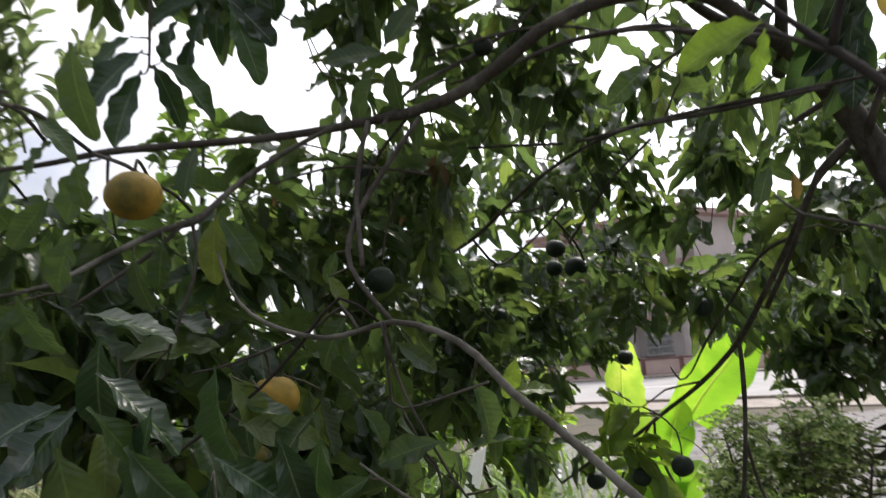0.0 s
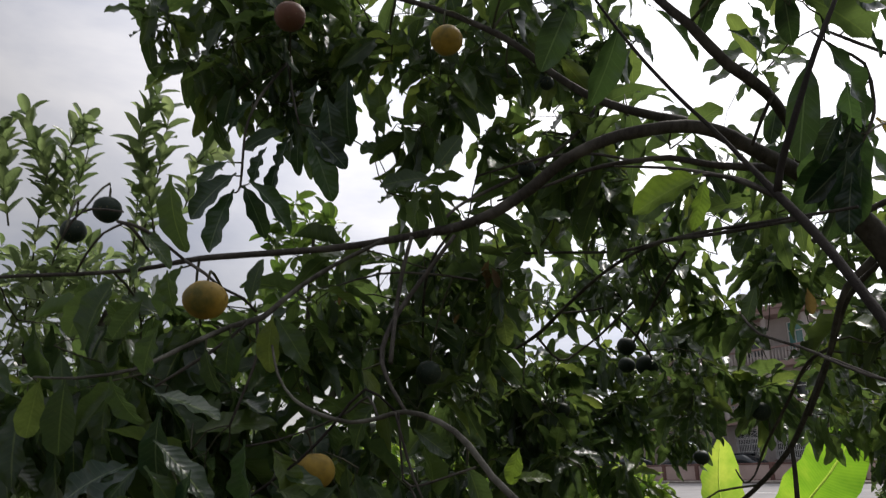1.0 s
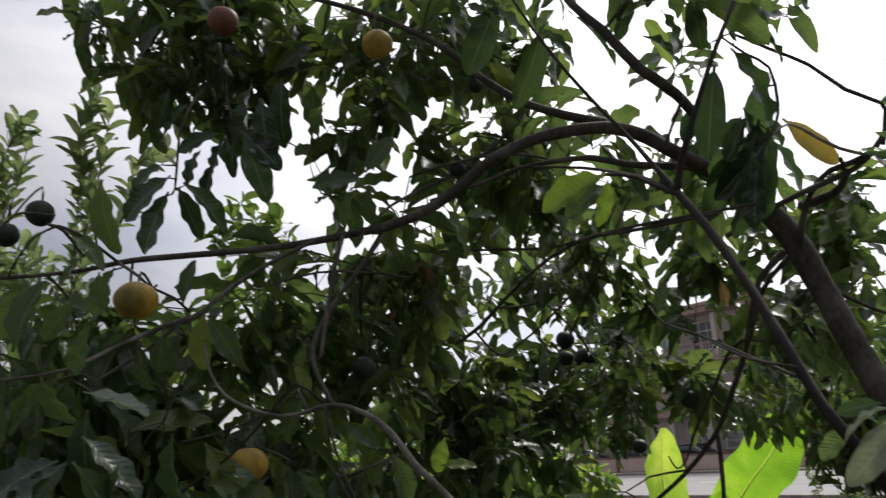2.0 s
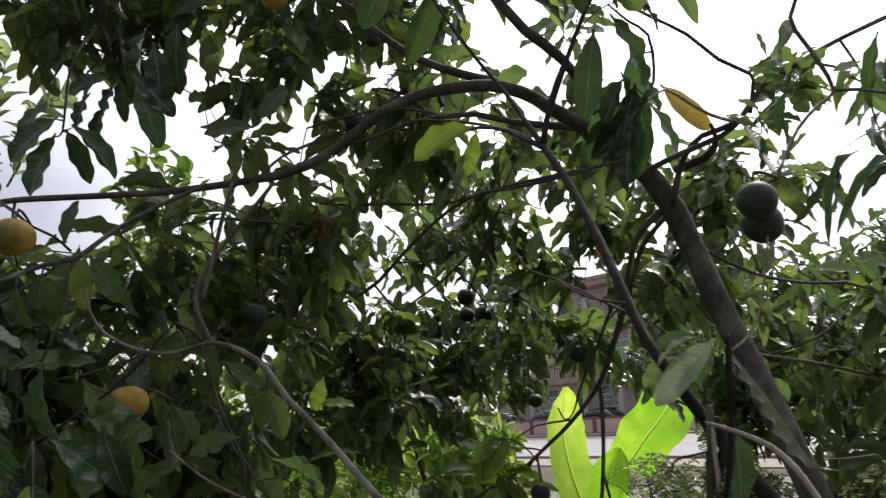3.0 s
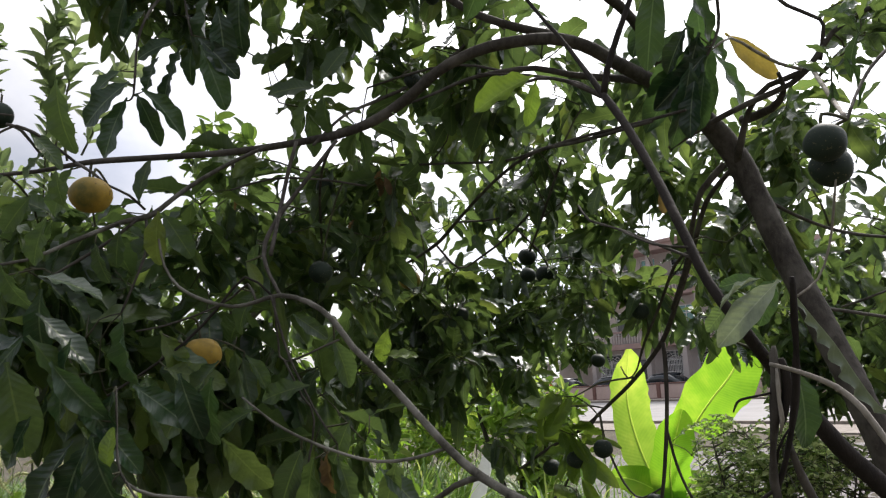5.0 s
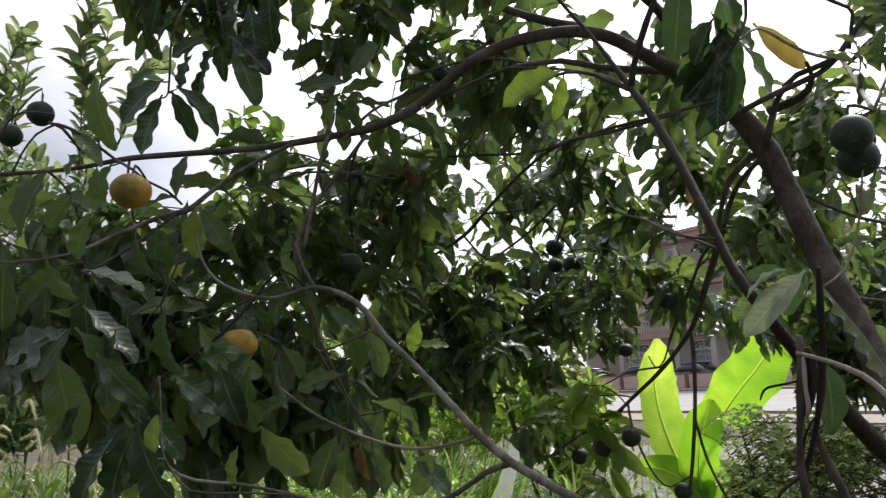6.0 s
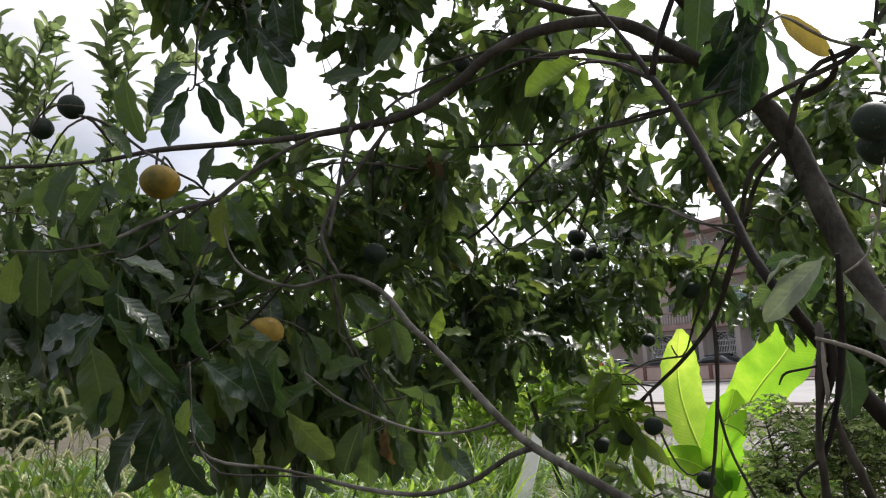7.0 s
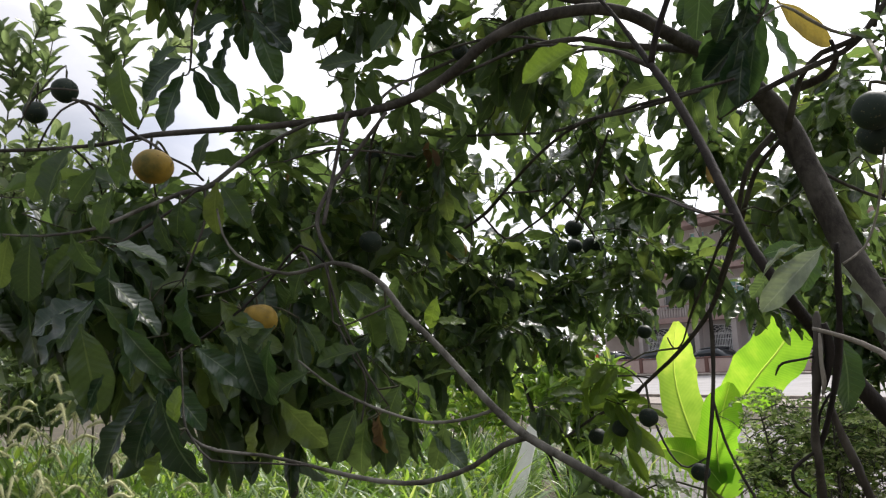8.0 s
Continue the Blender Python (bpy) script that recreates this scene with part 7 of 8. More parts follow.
# ---- leafy tree beyond the trunk ----
side_tree = Plant("garden_tree", (3.4, 7.256, 0.15), "leafy garden tree with dense dark green foliage", "tree", M["leaf"], BROAD, 51)
side_tree.limb("trunk", [(3.4, 7.256, 0.15, 0.08), (3.522, 6.881, 1.428, 0.06), (3.264, 6.653, 2.086, 0.04), (3.171, 6.439, 2.674, 0.015)], rough=0.12)
side_tree.limb("limb", [(3.522, 6.881, 1.428, 0.04), (3.883, 6.631, 2.211, 0.03), (4.056, 6.429, 2.742, 0.012)], rough=0.12)
side_tree.limb("limb", [(3.264, 6.653, 2.086, 0.03), (2.867, 6.403, 2.325, 0.02), (2.602, 6.271, 2.48, 0.01)], rough=0.12)
side_tree.clump((3.331, 6.505, 2.33), (0.858, 0.6, 0.462), 110, size=0.18, hang=0.4, rise=0.4, leaves=8, reach=0.15)
side_tree.clump((3.857, 6.426, 2.753), (0.66, 0.6, 0.352), 50, size=0.18, hang=0.4, rise=0.4, leaves=8, reach=0.15)
side_tree.clump((3.387, 6.715, 1.759), (0.828, 0.5, 0.358), 60, size=0.18, hang=0.4, rise=0.4, leaves=8, reach=0.15)
side_tree.limb("limb", [(3.264, 6.653, 2.086, 0.028), (2.75, 6.45, 2.12, 0.02), (2.2, 6.25, 2.2, 0.012), (1.85, 6.1, 2.3, 0.006)], rough=0.12)
side_tree.clump((2.25, 6.25, 2.12), (0.55, 0.45, 0.42), 95, size=0.16, hang=0.5, rise=0.3, leaves=8, reach=0.15)
side_tree.clump((2.45, 6.2, 1.72), (0.5, 0.4, 0.22), 36, size=0.16, hang=0.5, rise=0.3, leaves=8, reach=0.15)
side_tree.finish((2.5, 5.0, 2.0), 220, "foliage", "mass of light green leaves")

# ---- dark small-leaved bush ----
bush = Plant("bush", (1.951, 6.058, 0.15), "dense dark bush with tiny glossy leaves", "bush", M["bush_leaf"], TINY, 61)
for k in range(7):
    a = k * 0.9
    top = Vector((1.962, 6.04, 1.251)) + Vector((0.5 * math.cos(a), 0.4 * math.sin(a), 0.12 * math.sin(2 * a)))
    b = Vector((1.951, 6.058, 0.15))
    bush.limb("stem", [(*b, 0.015), (*(b.lerp(top, 0.5) + Vector((0.1 * math.cos(a), 0.1 * math.sin(a), 0))), 0.010), (*top, 0.004)], rough=0.1, sides=6)


def arching_twig(plant, foot, tip, pairs, size):
    """A thin arching twig with small leaves in pairs."""
    r, foot, tip = plant.rng, Vector(foot), Vector(tip)
    gap = (tip - foot).length
    line = plant.twig([(*foot, 0.0022), (*(foot.lerp(tip, 0.55) + Vector((0, 0, 0.16 * gap))), 0.0016), (*tip, 0.0008)], 4)
    for i in range(pairs):
        t = 0.22 + 0.78 * (i + 0.7) / pairs
        k = min(len(line) - 2, int(t * (len(line) - 1)))
        f = t * (len(line) - 1) - k
        at = Vector(line[k][:3]).lerp(Vector(line[k + 1][:3]), min(1.0, f))
        a = (Vector(line[k + 1][:3]) - Vector(line[k][:3])).normalized()
        across = a.cross(Vector((r.uniform(-0.5, 0.5), r.uniform(-0.5, 0.5), 1))).normalized()
        for side in (-1, 1):
            d = across * side + a * r.uniform(0.3, 0.9) + Vector((0, 0, r.uniform(-0.35, 0.5)))
            m = leaf_pose(at, d, (r.uniform(-0.7, 0.7), r.uniform(-0.9, 0.3), 1), size * r.uniform(0.6, 1.15) * (1.05 - 0.4 * t), r.uniform(0.9, 1.2), r.uniform(-0.5, 0.5))
            plant.leaves.append((m, r.randrange(len(plant.shapes)), plant.mat))


def bushy(plant, at, radii, n, size, pairs=9, long=(0.16, 0.34), rise=0.5):
    """n arching twigs that fill an ellipsoid, each joined to a stem by its stalk."""
    r, made = plant.rng, 0
    while made < n:
        q = Vector((r.uniform(-1, 1), r.uniform(-1, 1), r.uniform(-1, 1)))
        if q.length > 1 or noise.noise(q * 2.3 + Vector(at)) < -0.12:
            continue
        made += 1
        tip = Vector(at) + Vector((q.x * radii[0], q.y * radii[1], q.z * radii[2]))
        way = Vector((q.x + r.uniform(-0.7, 0.7), q.y + r.uniform(-0.7, 0.7), rise + r.uniform(-0.5, 0.5))).normalized()
        foot = tip - way * r.uniform(*long)
        spot = plant.spring(foot)
        if spot is not None:
            plant.twig([(*spot[:3], min(0.0036, spot[3])), (*(Vector(spot[:3]).lerp(foot, 0.5) + Vector((0, 0, 0.03))), 0.0028), (*foot, 0.0022)], 4)
        arching_twig(plant, foot, tip, pairs + r.randint(-2, 2), size)


bushy(bush, (1.983, 6.067, 1.08), (0.569, 0.5, 0.34), 240, 0.062)
bushy(bush, (1.506, 5.911, 0.97), (0.17, 0.3, 0.20), 56, 0.058)
bushy(bush, (1.60, 5.87, 1.36), (0.22, 0.2, 0.15), 18, 0.046, 11, (0.26, 0.4))
bushy(bush, (2.122, 6.0, 1.33), (0.413, 0.35, 0.14), 24, 0.048, 10, (0.22, 0.36), 0.8)
bushy(bush, (1.96, 5.574, 1.30), (0.15, 0.3, 0.23), 34, 0.056)
bushy(bush, (2.834, 5.586, 1.25), (0.499, 0.5, 0.25), 150, 0.060)
for foot, tip in (((1.70, 5.84, 1.36), (1.36, 5.70, 1.44)), ((1.72, 5.80, 1.34), (1.47, 5.62, 1.50)), ((1.90, 5.85, 1.36), (1.80, 5.70, 1.62)), ((1.78, 5.9, 1.30), (1.55, 5.9, 1.48))):
    arching_twig(bush, foot, tip, 12, 0.046)
bush.finish((1.8, 5.0, 1.2), 0, "foliage", "mass of tiny glossy dark leaves")

low_bush = Plant("bush", (1.62, 5.45, 0.15), "low yellow-green bush with small pointed leaves", "bush", M["shrub_leaf"], SMALL, 62)
for k in range(5):
    a = k * 1.26
    low_bush.limb("stem", [(1.62, 5.45, 0.15, 0.010), (1.62 + 0.08 * math.cos(a), 5.45 + 0.08 * math.sin(a), 0.55, 0.007), (1.62 + 0.25 * math.cos(a), 5.45 + 0.2 * math.sin(a), 0.98, 0.003)], rough=0.1, sides=6)
bushy(low_bush, (1.62, 5.45, 0.98), (0.33, 0.3, 0.14), 26, 0.062, 6, (0.12, 0.24), 0.8)
low_bush.finish((1.4, 4.5, 1.1), 0, "foliage", "mass of small yellow-green leaves")

herbs = Plant("weed_patch", (-1.782, 5.904, 0.15), "low broad-leaved weeds growing in the grass", "weeds", M["bright_leaf"], SMALL, 46)
herbs.limb("stem", [(-1.982, 5.044, 0.15, 0.006), (-1.953, 5.053, 0.565, 0.005), (-1.964, 5.061, 0.981, 0.003)], M["twig"], 6, 0.1, 0.1)
herbs.limb("stem", [(-2.118, 5.637, 0.15, 0.006), (-2.089, 5.647, 0.54, 0.005), (-2.099, 5.656, 0.93, 0.003)], M["twig"], 6, 0.1, 0.1)
herbs.limb("stem", [(-2.217, 6.236, 0.15, 0.006), (-2.186, 6.247, 0.514, 0.005), (-2.195, 6.257, 0.879, 0.003)], M["twig"], 6, 0.1, 0.1)
herbs.limb("stem", [(-1.609, 5.284, 0.15, 0.006), (-1.58, 5.292, 0.549, 0.005), (-1.591, 5.301, 0.948, 0.003)], M["twig"], 6, 0.1, 0.1)
herbs.limb("stem", [(-1.683, 5.886, 0.15, 0.006), (-1.653, 5.896, 0.522, 0.005), (-1.662, 5.905, 0.894, 0.003)], M["twig"], 6, 0.1, 0.1)
herbs.limb("stem", [(-1.718, 6.495, 0.15, 0.006), (-1.687, 6.505, 0.495, 0.005), (-1.696, 6.516, 0.84, 0.003)], M["twig"], 6, 0.1, 0.1)
herbs.limb("stem", [(-1.202, 5.528, 0.15, 0.006), (-1.173, 5.537, 0.532, 0.005), (-1.184, 5.546, 0.913, 0.003)], M["twig"], 6, 0.1, 0.1)
herbs.limb("stem", [(-1.213, 6.14, 0.15, 0.006), (-1.182, 6.15, 0.504, 0.005), (-1.192, 6.16, 0.857, 0.003)], M["twig"], 6, 0.1, 0.1)
herbs.clump((-1.799, 5.931, 1.096), (0.778, 0.8, 0.20), 26, size=0.095, hang=0.2, rise=0.7, leaves=8, reach=0.12)
herbs.finish((0, 4.5, 1.2), 60, "foliage", "mass of small bright weed leaves")

herbs = Plant("weed_patch", (-0.738, 6.582, 0.15), "low broad-leaved weeds beside the path", "weeds", M["bright_leaf"], SMALL, 47)
herbs.limb("stem", [(-0.984, 5.611, 0.15, 0.006), (-0.956, 5.622, 0.512, 0.005), (-0.968, 5.634, 0.874, 0.003)], M["twig"], 6, 0.1, 0.1)
herbs.limb("stem", [(-1.031, 6.295, 0.15, 0.006), (-1.002, 6.307, 0.48, 0.005), (-1.013, 6.32, 0.81, 0.003)], M["twig"], 6, 0.1, 0.1)
herbs.limb("stem", [(-1.047, 6.983, 0.15, 0.006), (-1.016, 6.997, 0.447, 0.005), (-1.026, 7.011, 0.743, 0.003)], M["twig"], 6, 0.1, 0.1)
herbs.limb("stem", [(-0.666, 5.865, 0.15, 0.006), (-0.638, 5.876, 0.496, 0.005), (-0.65, 5.888, 0.84, 0.003)], M["twig"], 6, 0.1, 0.1)
herbs.limb("stem", [(-0.662, 6.556, 0.15, 0.006), (-0.632, 6.569, 0.462, 0.005), (-0.643, 6.582, 0.774, 0.003)], M["twig"], 6, 0.1, 0.1)
herbs.limb("stem", [(-0.625, 7.252, 0.15, 0.006), (-0.594, 7.267, 0.427, 0.005), (-0.604, 7.282, 0.705, 0.003)], M["twig"], 6, 0.1, 0.1)
herbs.limb("stem", [(-0.321, 6.123, 0.15, 0.006), (-0.292, 6.135, 0.478, 0.005), (-0.304, 6.147, 0.805, 0.003)], M["twig"], 6, 0.1, 0.1)
herbs.limb("stem", [(-0.264, 6.822, 0.15, 0.006), (-0.234, 6.836, 0.443, 0.005), (-0.244, 6.849, 0.736, 0.003)], M["twig"], 6, 0.1, 0.1)
herbs.clump((-0.758, 6.614, 0.937), (0.627, 0.9, 0.224), 50, size=0.095, hang=0.2, rise=0.7, leaves=8, reach=0.12)
herbs.finish((0, 4.5, 1.2), 60, "foliage", "mass of small bright weed leaves")

herbs = Plant("weed_patch", (-2.471, 4.711, 0.15), "tall pale weeds at the foot of the citrus tree", "weeds", M["bright_leaf"], SMALL, 48)
herbs.limb("stem", [(-2.443, 4.248, 0.15, 0.006), (-2.413, 4.252, 0.628, 0.005), (-2.424, 4.255, 1.107, 0.003)], M["twig"], 6, 0.1, 0.1)
herbs.limb("stem", [(-2.601, 4.57, 0.15, 0.006), (-2.571, 4.573, 0.617, 0.005), (-2.581, 4.577, 1.085, 0.003)], M["twig"], 6, 0.1, 0.1)
herbs.limb("stem", [(-2.747, 4.893, 0.15, 0.006), (-2.716, 4.897, 0.606, 0.005), (-2.725, 4.901, 1.063, 0.003)], M["twig"], 6, 0.1, 0.1)
herbs.limb("stem", [(-2.28, 4.376, 0.15, 0.006), (-2.25, 4.379, 0.62, 0.005), (-2.26, 4.383, 1.091, 0.003)], M["twig"], 6, 0.1, 0.1)
herbs.limb("stem", [(-2.417, 4.7, 0.15, 0.006), (-2.386, 4.704, 0.609, 0.005), (-2.396, 4.708, 1.069, 0.003)], M["twig"], 6, 0.1, 0.1)
herbs.limb("stem", [(-2.541, 5.027, 0.15, 0.006), (-2.51, 5.031, 0.598, 0.005), (-2.518, 5.035, 1.046, 0.003)], M["twig"], 6, 0.1, 0.1)
herbs.limb("stem", [(-2.105, 4.505, 0.15, 0.006), (-2.075, 4.509, 0.612, 0.005), (-2.085, 4.512, 1.074, 0.003)], M["twig"], 6, 0.1, 0.1)
herbs.limb("stem", [(-2.221, 4.833, 0.15, 0.006), (-2.19, 4.837, 0.601, 0.005), (-2.199, 4.841, 1.051, 0.003)], M["twig"], 6, 0.1, 0.1)
herbs.clump((-2.482, 4.729, 1.25), (0.38, 0.45, 0.18), 14, size=0.095, hang=0.2, rise=0.7, leaves=8, reach=0.12)
herbs.finish((0, 4.5, 1.2), 60, "foliage", "mass of small bright weed leaves")

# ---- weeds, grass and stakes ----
STAKE_X = 0.03   # a strip towards the stake, left free of grass to keep it in view


def grass_field():
    rng, heap = random.Random(71), Heap()
    for k in range(21000):
        y = 4.2 + 10.0 * rng.random() ** 1.2
        x = rng.uniform(-0.8 * y, 0.16 * y + 0.6)
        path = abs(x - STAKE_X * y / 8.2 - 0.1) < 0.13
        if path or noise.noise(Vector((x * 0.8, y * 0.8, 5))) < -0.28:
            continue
        if x > 0.075 * y and y > 5.6 and rng.random() < 0.9:
            continue
        z = ground_height(x, y) - 0.02
        h = rng.uniform(0.35, 0.95) * (1.0 + 0.35 * noise.noise(Vector((x * 0.5, y * 0.5, 9))))
        a, lean, w = rng.uniform(0, 6.28), rng.uniform(0.25, 1.25), rng.uniform(0.008, 0.019)
        dx, dy = math.cos(a) * lean * h, math.sin(a) * lean * h
        nx, ny = -math.sin(a) * w, math.cos(a) * w
        verts, uvs = [], []
        for i in range(5):
            t = i / 4
            s = 1 - t**2 * 0.95
            c = Vector((x + dx * t * t, y + dy * t * t, z + h * (t - 0.5 * lean * t**3)))
            verts += [(c.x - nx * s, c.y - ny * s, c.z), (c.x + nx * s, c.y + ny * s, c.z)]
            uvs += [(0.0, t), (1.0, t)]
        heap.add(verts, [(2 * i, 2 * i + 1, 2 * i + 3, 2 * i + 2) for i in range(4)], uvs)
    ob = part("grass", mesh_of("grass", heap.v, heap.f, M["grass"], heap.u), None, None)
    tagged(ob, "tall green grass growing on the garden soil", "grass", kind="stuff")


grass_field()


def short_grass():
    """Sparse short grass on the soil under the tree."""
    rng, heap = random.Random(72), Heap()
    for k in range(9000):
        x, y = rng.uniform(-8, 8), rng.uniform(-5, 4.6)
        if noise.noise(Vector((x * 0.6, y * 0.6, 1))) + 0.35 * rng.random() < 0.05:
            continue
        z, h, a = ground_height(x, y) - 0.01, rng.uniform(0.08, 0.3), rng.uniform(0, 6.28)
        d, s = Vector((math.cos(a), math.sin(a), 0)), Vector((-math.sin(a), math.cos(a), 0)) * rng.uniform(0.004, 0.009)
        c = Vector((x, y, z))
        m, e = c + d * 0.2 * h + Vector((0, 0, h * 0.6)), c + d * 0.6 * h + Vector((0, 0, h))
        heap.add([c - s, c + s, m - s, m + s, e], [(0, 1, 3, 2), (2, 3, 4)], [(0, 0), (1, 0), (0, 0.6), (1, 0.6), (0.5, 1)])
    ob = part("short_grass", mesh_of("short_grass", heap.v, heap.f, M["grass"], heap.u), None, None)
    tagged(ob, "sparse short grass on the soil under the tree", "grass", kind="stuff")


short_grass()


def tall_grass():
    """Tufts of broad arching grass blades."""
    rng, heap = random.Random(73), Heap()
    for k in range(640):
        y = 4.3 + 4.6 * rng.random()
        x = rng.uniform(-0.62 * y, 0.04 * y + 0.25)
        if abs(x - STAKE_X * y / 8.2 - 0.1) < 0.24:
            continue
        z, tall = ground_height(x, y) - 0.02, rng.uniform(0.8, 1.3)
        for j in range(11):
            a, h, bend = rng.uniform(0, 6.28), tall * rng.uniform(0.6, 1.1), rng.uniform(0.25, 0.75)
            d, side = Vector((math.cos(a), math.sin(a), 0)), Vector((-math.sin(a), math.cos(a), 0))
            w, verts, uvs = rng.uniform(0.007, 0.016), [], []
            for i in range(7):
                t = i / 6
                c = Vector((x, y, z)) + d * (0.03 + bend * h * t**2.2) + Vector((0, 0, h * (t - 0.55 * bend * t**3.2)))
                q = side * w * (0.6 + 1.2 * t * (1 - t) * 2) * (1 - t**5)
                verts += [c - q, c + q]
                uvs += [(0.0, t), (1.0, t)]
            heap.add(verts, [(2 * i, 2 * i + 1, 2 * i + 3, 2 * i + 2) for i in range(6)], uvs)
    ob = part("tall_grass", mesh_of("tall_grass", heap.v, heap.f, M["grass"], heap.u), None, None)
    tagged(ob, "broad arching blades of bright green grass", "grass", kind="stuff")


tall_grass()


def foxtail(x, y, seed, stems=4, tall=1.05):
    """A tuft of foxtail grass with nodding bristly seed heads."""
    rng = random.Random(seed)
    z = ground_height(x, y) - 0.02
    ob = thing("foxtail_grass", (x, y, z), "foxtail grass with nodding pale bristly seed heads", "grass plant", "foxtail grass")
    for k in range(stems):
        a, h = rng.uniform(0, 6.28), tall * rng.uniform(0.68, 1.02)
        d = Vector((math.cos(a), math.sin(a), 0))
        reach, long = rng.uniform(0.18, 0.4), rng.uniform(0.13, 0.19)
        foot, neck = Vector((x, y, z)), Vector((x, y, z + h)) + d * reach
        tube("stem", [(*(foot + d * 0.03 * k), 0.0021), (*(foot + d * reach * 0.25 + Vector((0, 0, h * 0.6))), 0.0018), (*neck, 0.0016)], M["grass_stem"], ob, 5, 0.08)
        dip = rng.uniform(0.02, 0.08)
        line = smooth_line([(*neck, 0.004), (*(neck + d * long * 0.5 + Vector((0, 0, 0.022))), 0.0075), (*(neck + d * long - Vector((0, 0, dip))), 0.003)], 0.008)
        v, f, uv = tube_data(line, 7, 0.3)
        for i in range(420):
            q = line[rng.randrange(len(line))]
            c = Vector(q[:3])
            w = Vector((rng.gauss(0, 1), rng.gauss(0, 1), rng.gauss(0, 1))).normalized()
            s = w.orthogonal().normalized() * 0.0011
            n = len(v)
            v += [c + s, c - s, c + w * rng.uniform(0.011, 0.021) + d * 0.008]
            f.append((n, n + 1, n + 2))
            uv += [(0, 0), (1, 0), (0.5, 1)]
        part("seed_head", mesh_of("seed_head", v, f, M["seed_head"], uv), M["seed_head"], ob, "pale bristly seed head")
    for k in range(7):
        a, h = rng.uniform(0, 6.28), tall * rng.uniform(0.45, 0.8)
        d, s = Vector((math.cos(a), math.sin(a), 0)), Vector((-math.sin(a), math.cos(a), 0)) * 0.011
        v, uv = [], []
        for i in range(7):
            t = i / 6
            c = Vector((x, y, z)) + d * (0.05 + 0.45 * h * t * t) + Vector((0, 0, h * (t - 0.45 * t**3)))
            w = s * (0.5 + 1.5 * t * (1 - t) * 2) * (1 - t**4)
            v += [c - w, c + w]
            uv += [(0, t), (1, t)]
        part("blade", mesh_of("blade", v, [(2 * i, 2 * i + 1, 2 * i + 3, 2 * i + 2) for i in range(6)], M["grass"], uv), M["grass"], ob)

foxtail(-2.27, 4.48, 100, 5, 1.57)
foxtail(-2.22, 4.80, 101, 5, 1.54)
foxtail(-2.50, 4.55, 102, 5, 1.61)
foxtail(-2.46, 4.97, 103, 5, 1.56)
foxtail(-2.03, 5.05, 104, 5, 1.44)
foxtail(-2.22, 4.30, 105, 5, 1.49)
foxtail(-2.16, 4.42, 106, 5, 1.44)
foxtail(-2.17, 4.61, 107, 5, 1.47)
foxtail(-2.11, 4.22, 108, 5, 1.44)
foxtail(-2.14, 4.73, 109, 5, 1.40)
foxtail(-2.61, 4.75, 110, 5, 1.50)
foxtail(-1.92, 4.15, 111, 5, 1.42)
foxtail(-2.14, 4.95, 112, 4, 1.31)
foxtail(-2.04, 5.07, 113, 4, 1.28)
foxtail(-1.73, 5.33, 114, 4, 1.20)
foxtail(-2.38, 4.27, 115, 4, 1.50)
foxtail(-1.68, 5.54, 116, 4, 1.20)
foxtail(-2.13, 4.01, 117, 4, 1.45)
foxtail(-1.99, 5.29, 118, 4, 1.21)


def stake(x, y, high, wide, lean, label):
    """A flat bleached stake with a slanting top, pushed into the soil."""
    z = ground_height(x, y) - 0.05
    bm = bmesh.new()
    w, t = wide / 2, 0.02
    prof = [(-w, 0), (w, 0), (w * 0.6, high), (-w * 0.3, high * 0.95)]
    lo = [bm.verts.new((x + px_ + lean * pz, y - t, z + pz)) for px_, pz in prof]
    hi = [bm.verts.new((x + px_ + lean * pz, y + t, z + pz)) for px_, pz in prof]
    bm.faces.new(lo)
    bm.faces.new(hi[::-1])
    for i in range(4):
        bm.faces.new((lo[i], hi[i], hi[(i + 1) % 4], lo[(i + 1) % 4]))
    bmesh.ops.recalc_face_normals(bm, faces=bm.faces)
    bmesh.ops.bevel(bm, geom=list(bm.edges), offset=0.004, segments=1, affect="EDGES")
    tip_back = Matrix.Translation((x, y, z)) @ Matrix.Rotation(radians(-24), 4, "X") @ Matrix.Translation((-x, -y, -z))
    bmesh.ops.transform(bm, matrix=tip_back, verts=bm.verts)
    me = bpy.data.meshes.new("stake")
    bm.to_mesh(me)
    bm.free()
    me.materials.append(M["post_wood"])
    tagged(new("stake", me), label, "stake", "stakes by the path")


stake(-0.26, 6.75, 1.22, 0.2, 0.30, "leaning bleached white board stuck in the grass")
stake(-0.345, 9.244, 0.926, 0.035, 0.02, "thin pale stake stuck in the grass")


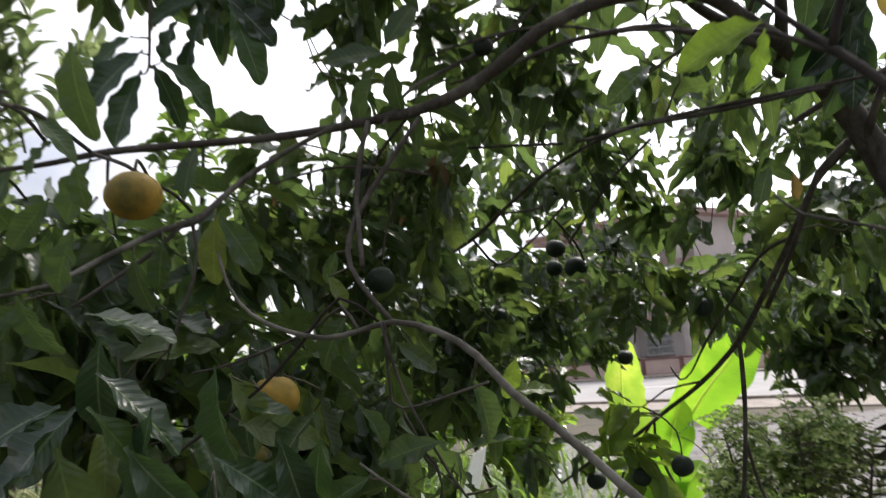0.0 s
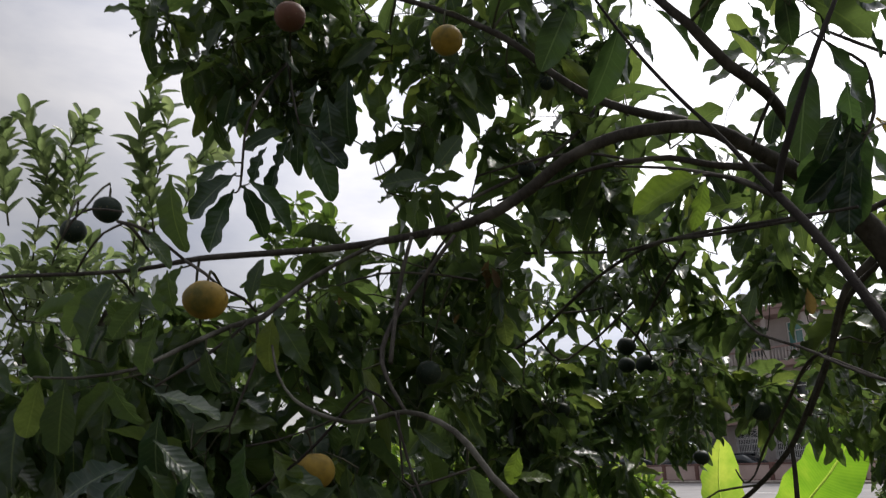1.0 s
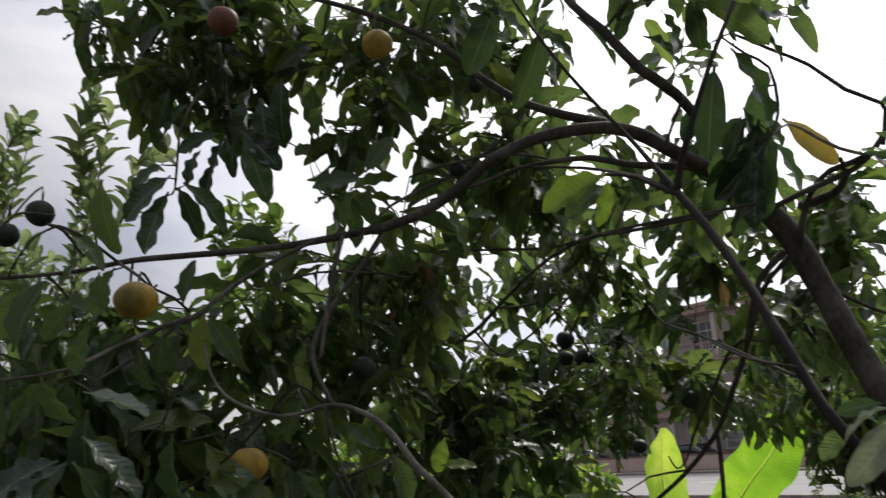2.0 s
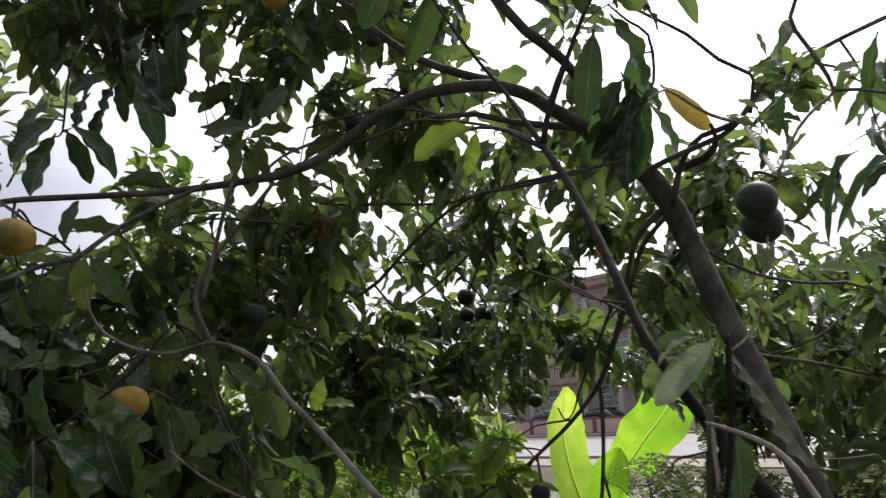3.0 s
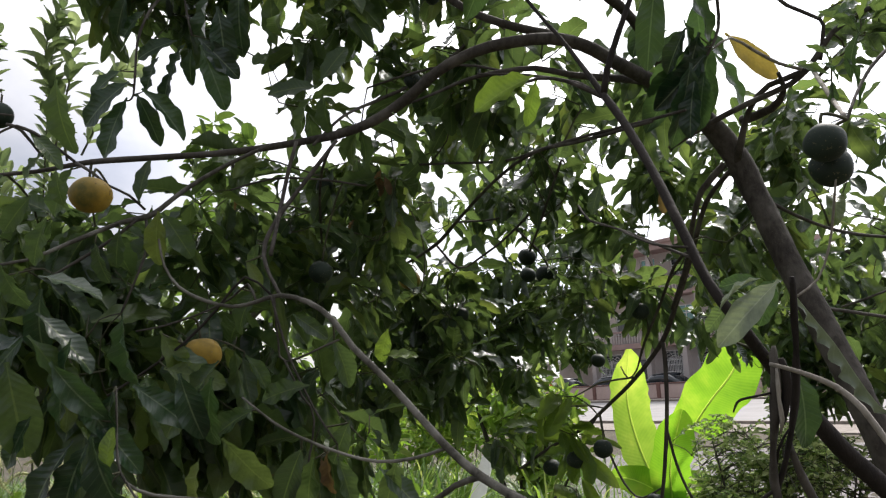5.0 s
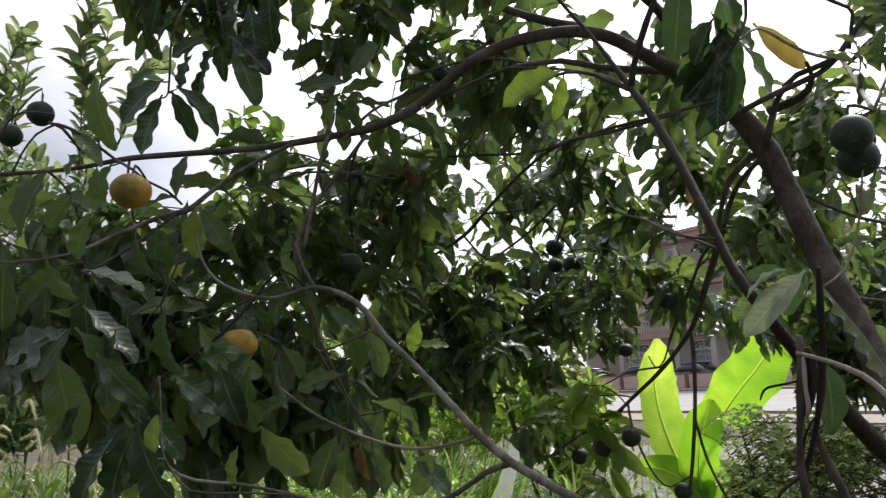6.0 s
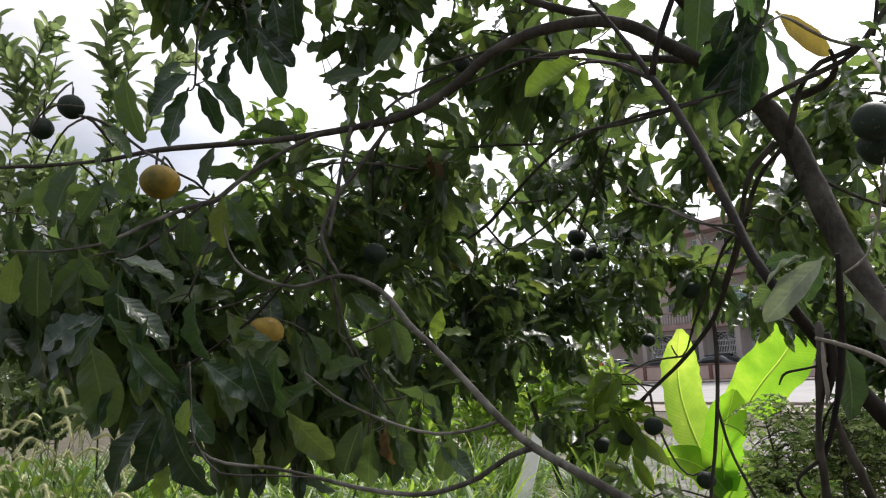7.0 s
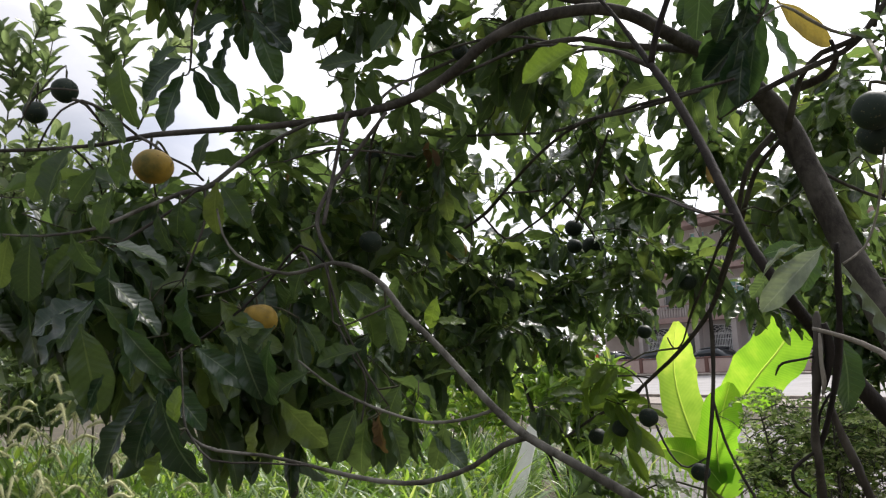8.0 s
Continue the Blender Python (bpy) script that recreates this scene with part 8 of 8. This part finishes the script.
def gravel_path():
    """A worn strip of gravel through the garden."""
    verts, faces = [], []
    for i in range(41):
        y = 6.0 + i * 0.42
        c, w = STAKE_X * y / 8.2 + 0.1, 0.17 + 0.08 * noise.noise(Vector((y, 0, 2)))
        for k in (-1.0, -0.5, 0.0, 0.5, 1.0):
            x = c + k * w
            verts.append((x, y, ground_height(x, y) + 0.008 + 0.02 * (1 - k * k)))
    for i in range(40):
        for k in range(4):
            a = i * 5 + k
            faces.append((a, a + 1, a + 6, a + 5))
    structure("path", mesh_of("path", verts, faces, M["path_dirt"]), "worn gravel path through the grass", "path")


gravel_path()


def gravel_patch():
    """Bare pale gravel between the garden and the road."""
    verts, faces = [], []
    for i in range(28):
        y = 7.2 + 0.45 * i
        for k in range(15):
            x = (0.085 + 0.04 * k) * y + 0.12 * noise.noise(Vector((y, k * 0.4, 6)))
            verts.append((x, y, ground_height(x, y) + 0.012 + 0.015 * noise.noise(Vector((x * 3, y * 3, 8)))))
    for i in range(27):
        for k in range(14):
            a = i * 15 + k
            faces.append((a, a + 1, a + 16, a + 15))
    structure("gravel", mesh_of("gravel", verts, faces, M["garden_gravel"]), "bare pale gravel beside the banana plant", "gravel")


gravel_patch()


def rubble():
    """Loose stones along the verge and the path."""
    rng, heap = random.Random(81), Heap()
    for k in range(1500):
        if k >= 900:
            y = rng.uniform(7.2, 19)
            p = Vector((rng.uniform(0.09, 0.5) * y, y, 0))
        elif k < 600:
            p = street(rng.uniform(-14, 12), rng.uniform(17.1, 23.0))
        else:
            y = rng.uniform(7.5, 18)
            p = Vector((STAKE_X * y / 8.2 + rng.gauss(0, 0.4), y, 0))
        r = rng.uniform(0.015, 0.07) * (1.6 if rng.random() < 0.1 else 1) * (0.5 if k >= 900 else 1)
        z = max(ground_height(p.x, p.y), 0.012)
        bm = bmesh.new()
        bmesh.ops.create_icosphere(bm, subdivisions=1, radius=r)
        q = Vector((rng.random() * 9, rng.random() * 9, k))
        vs = [(p.x + v.co.x * (1.3 + noise.noise(v.co * 20 + q)), p.y + v.co.y * (1 + noise.noise(v.co * 25 + q)), z + r * 0.3 + v.co.z * 0.7) for v in bm.verts]
        heap.add(vs, [tuple(v.index for v in f.verts) for f in bm.faces], [(0, 0)] * len(vs))
        bm.free()
    ob = part("rubble", mesh_of("rubble", heap.v, heap.f, M["gravel"], heap.u, smooth=False), None, None)
    tagged(ob, "loose grey stones along the path and verge", "rubble", kind="stuff")


rubble()
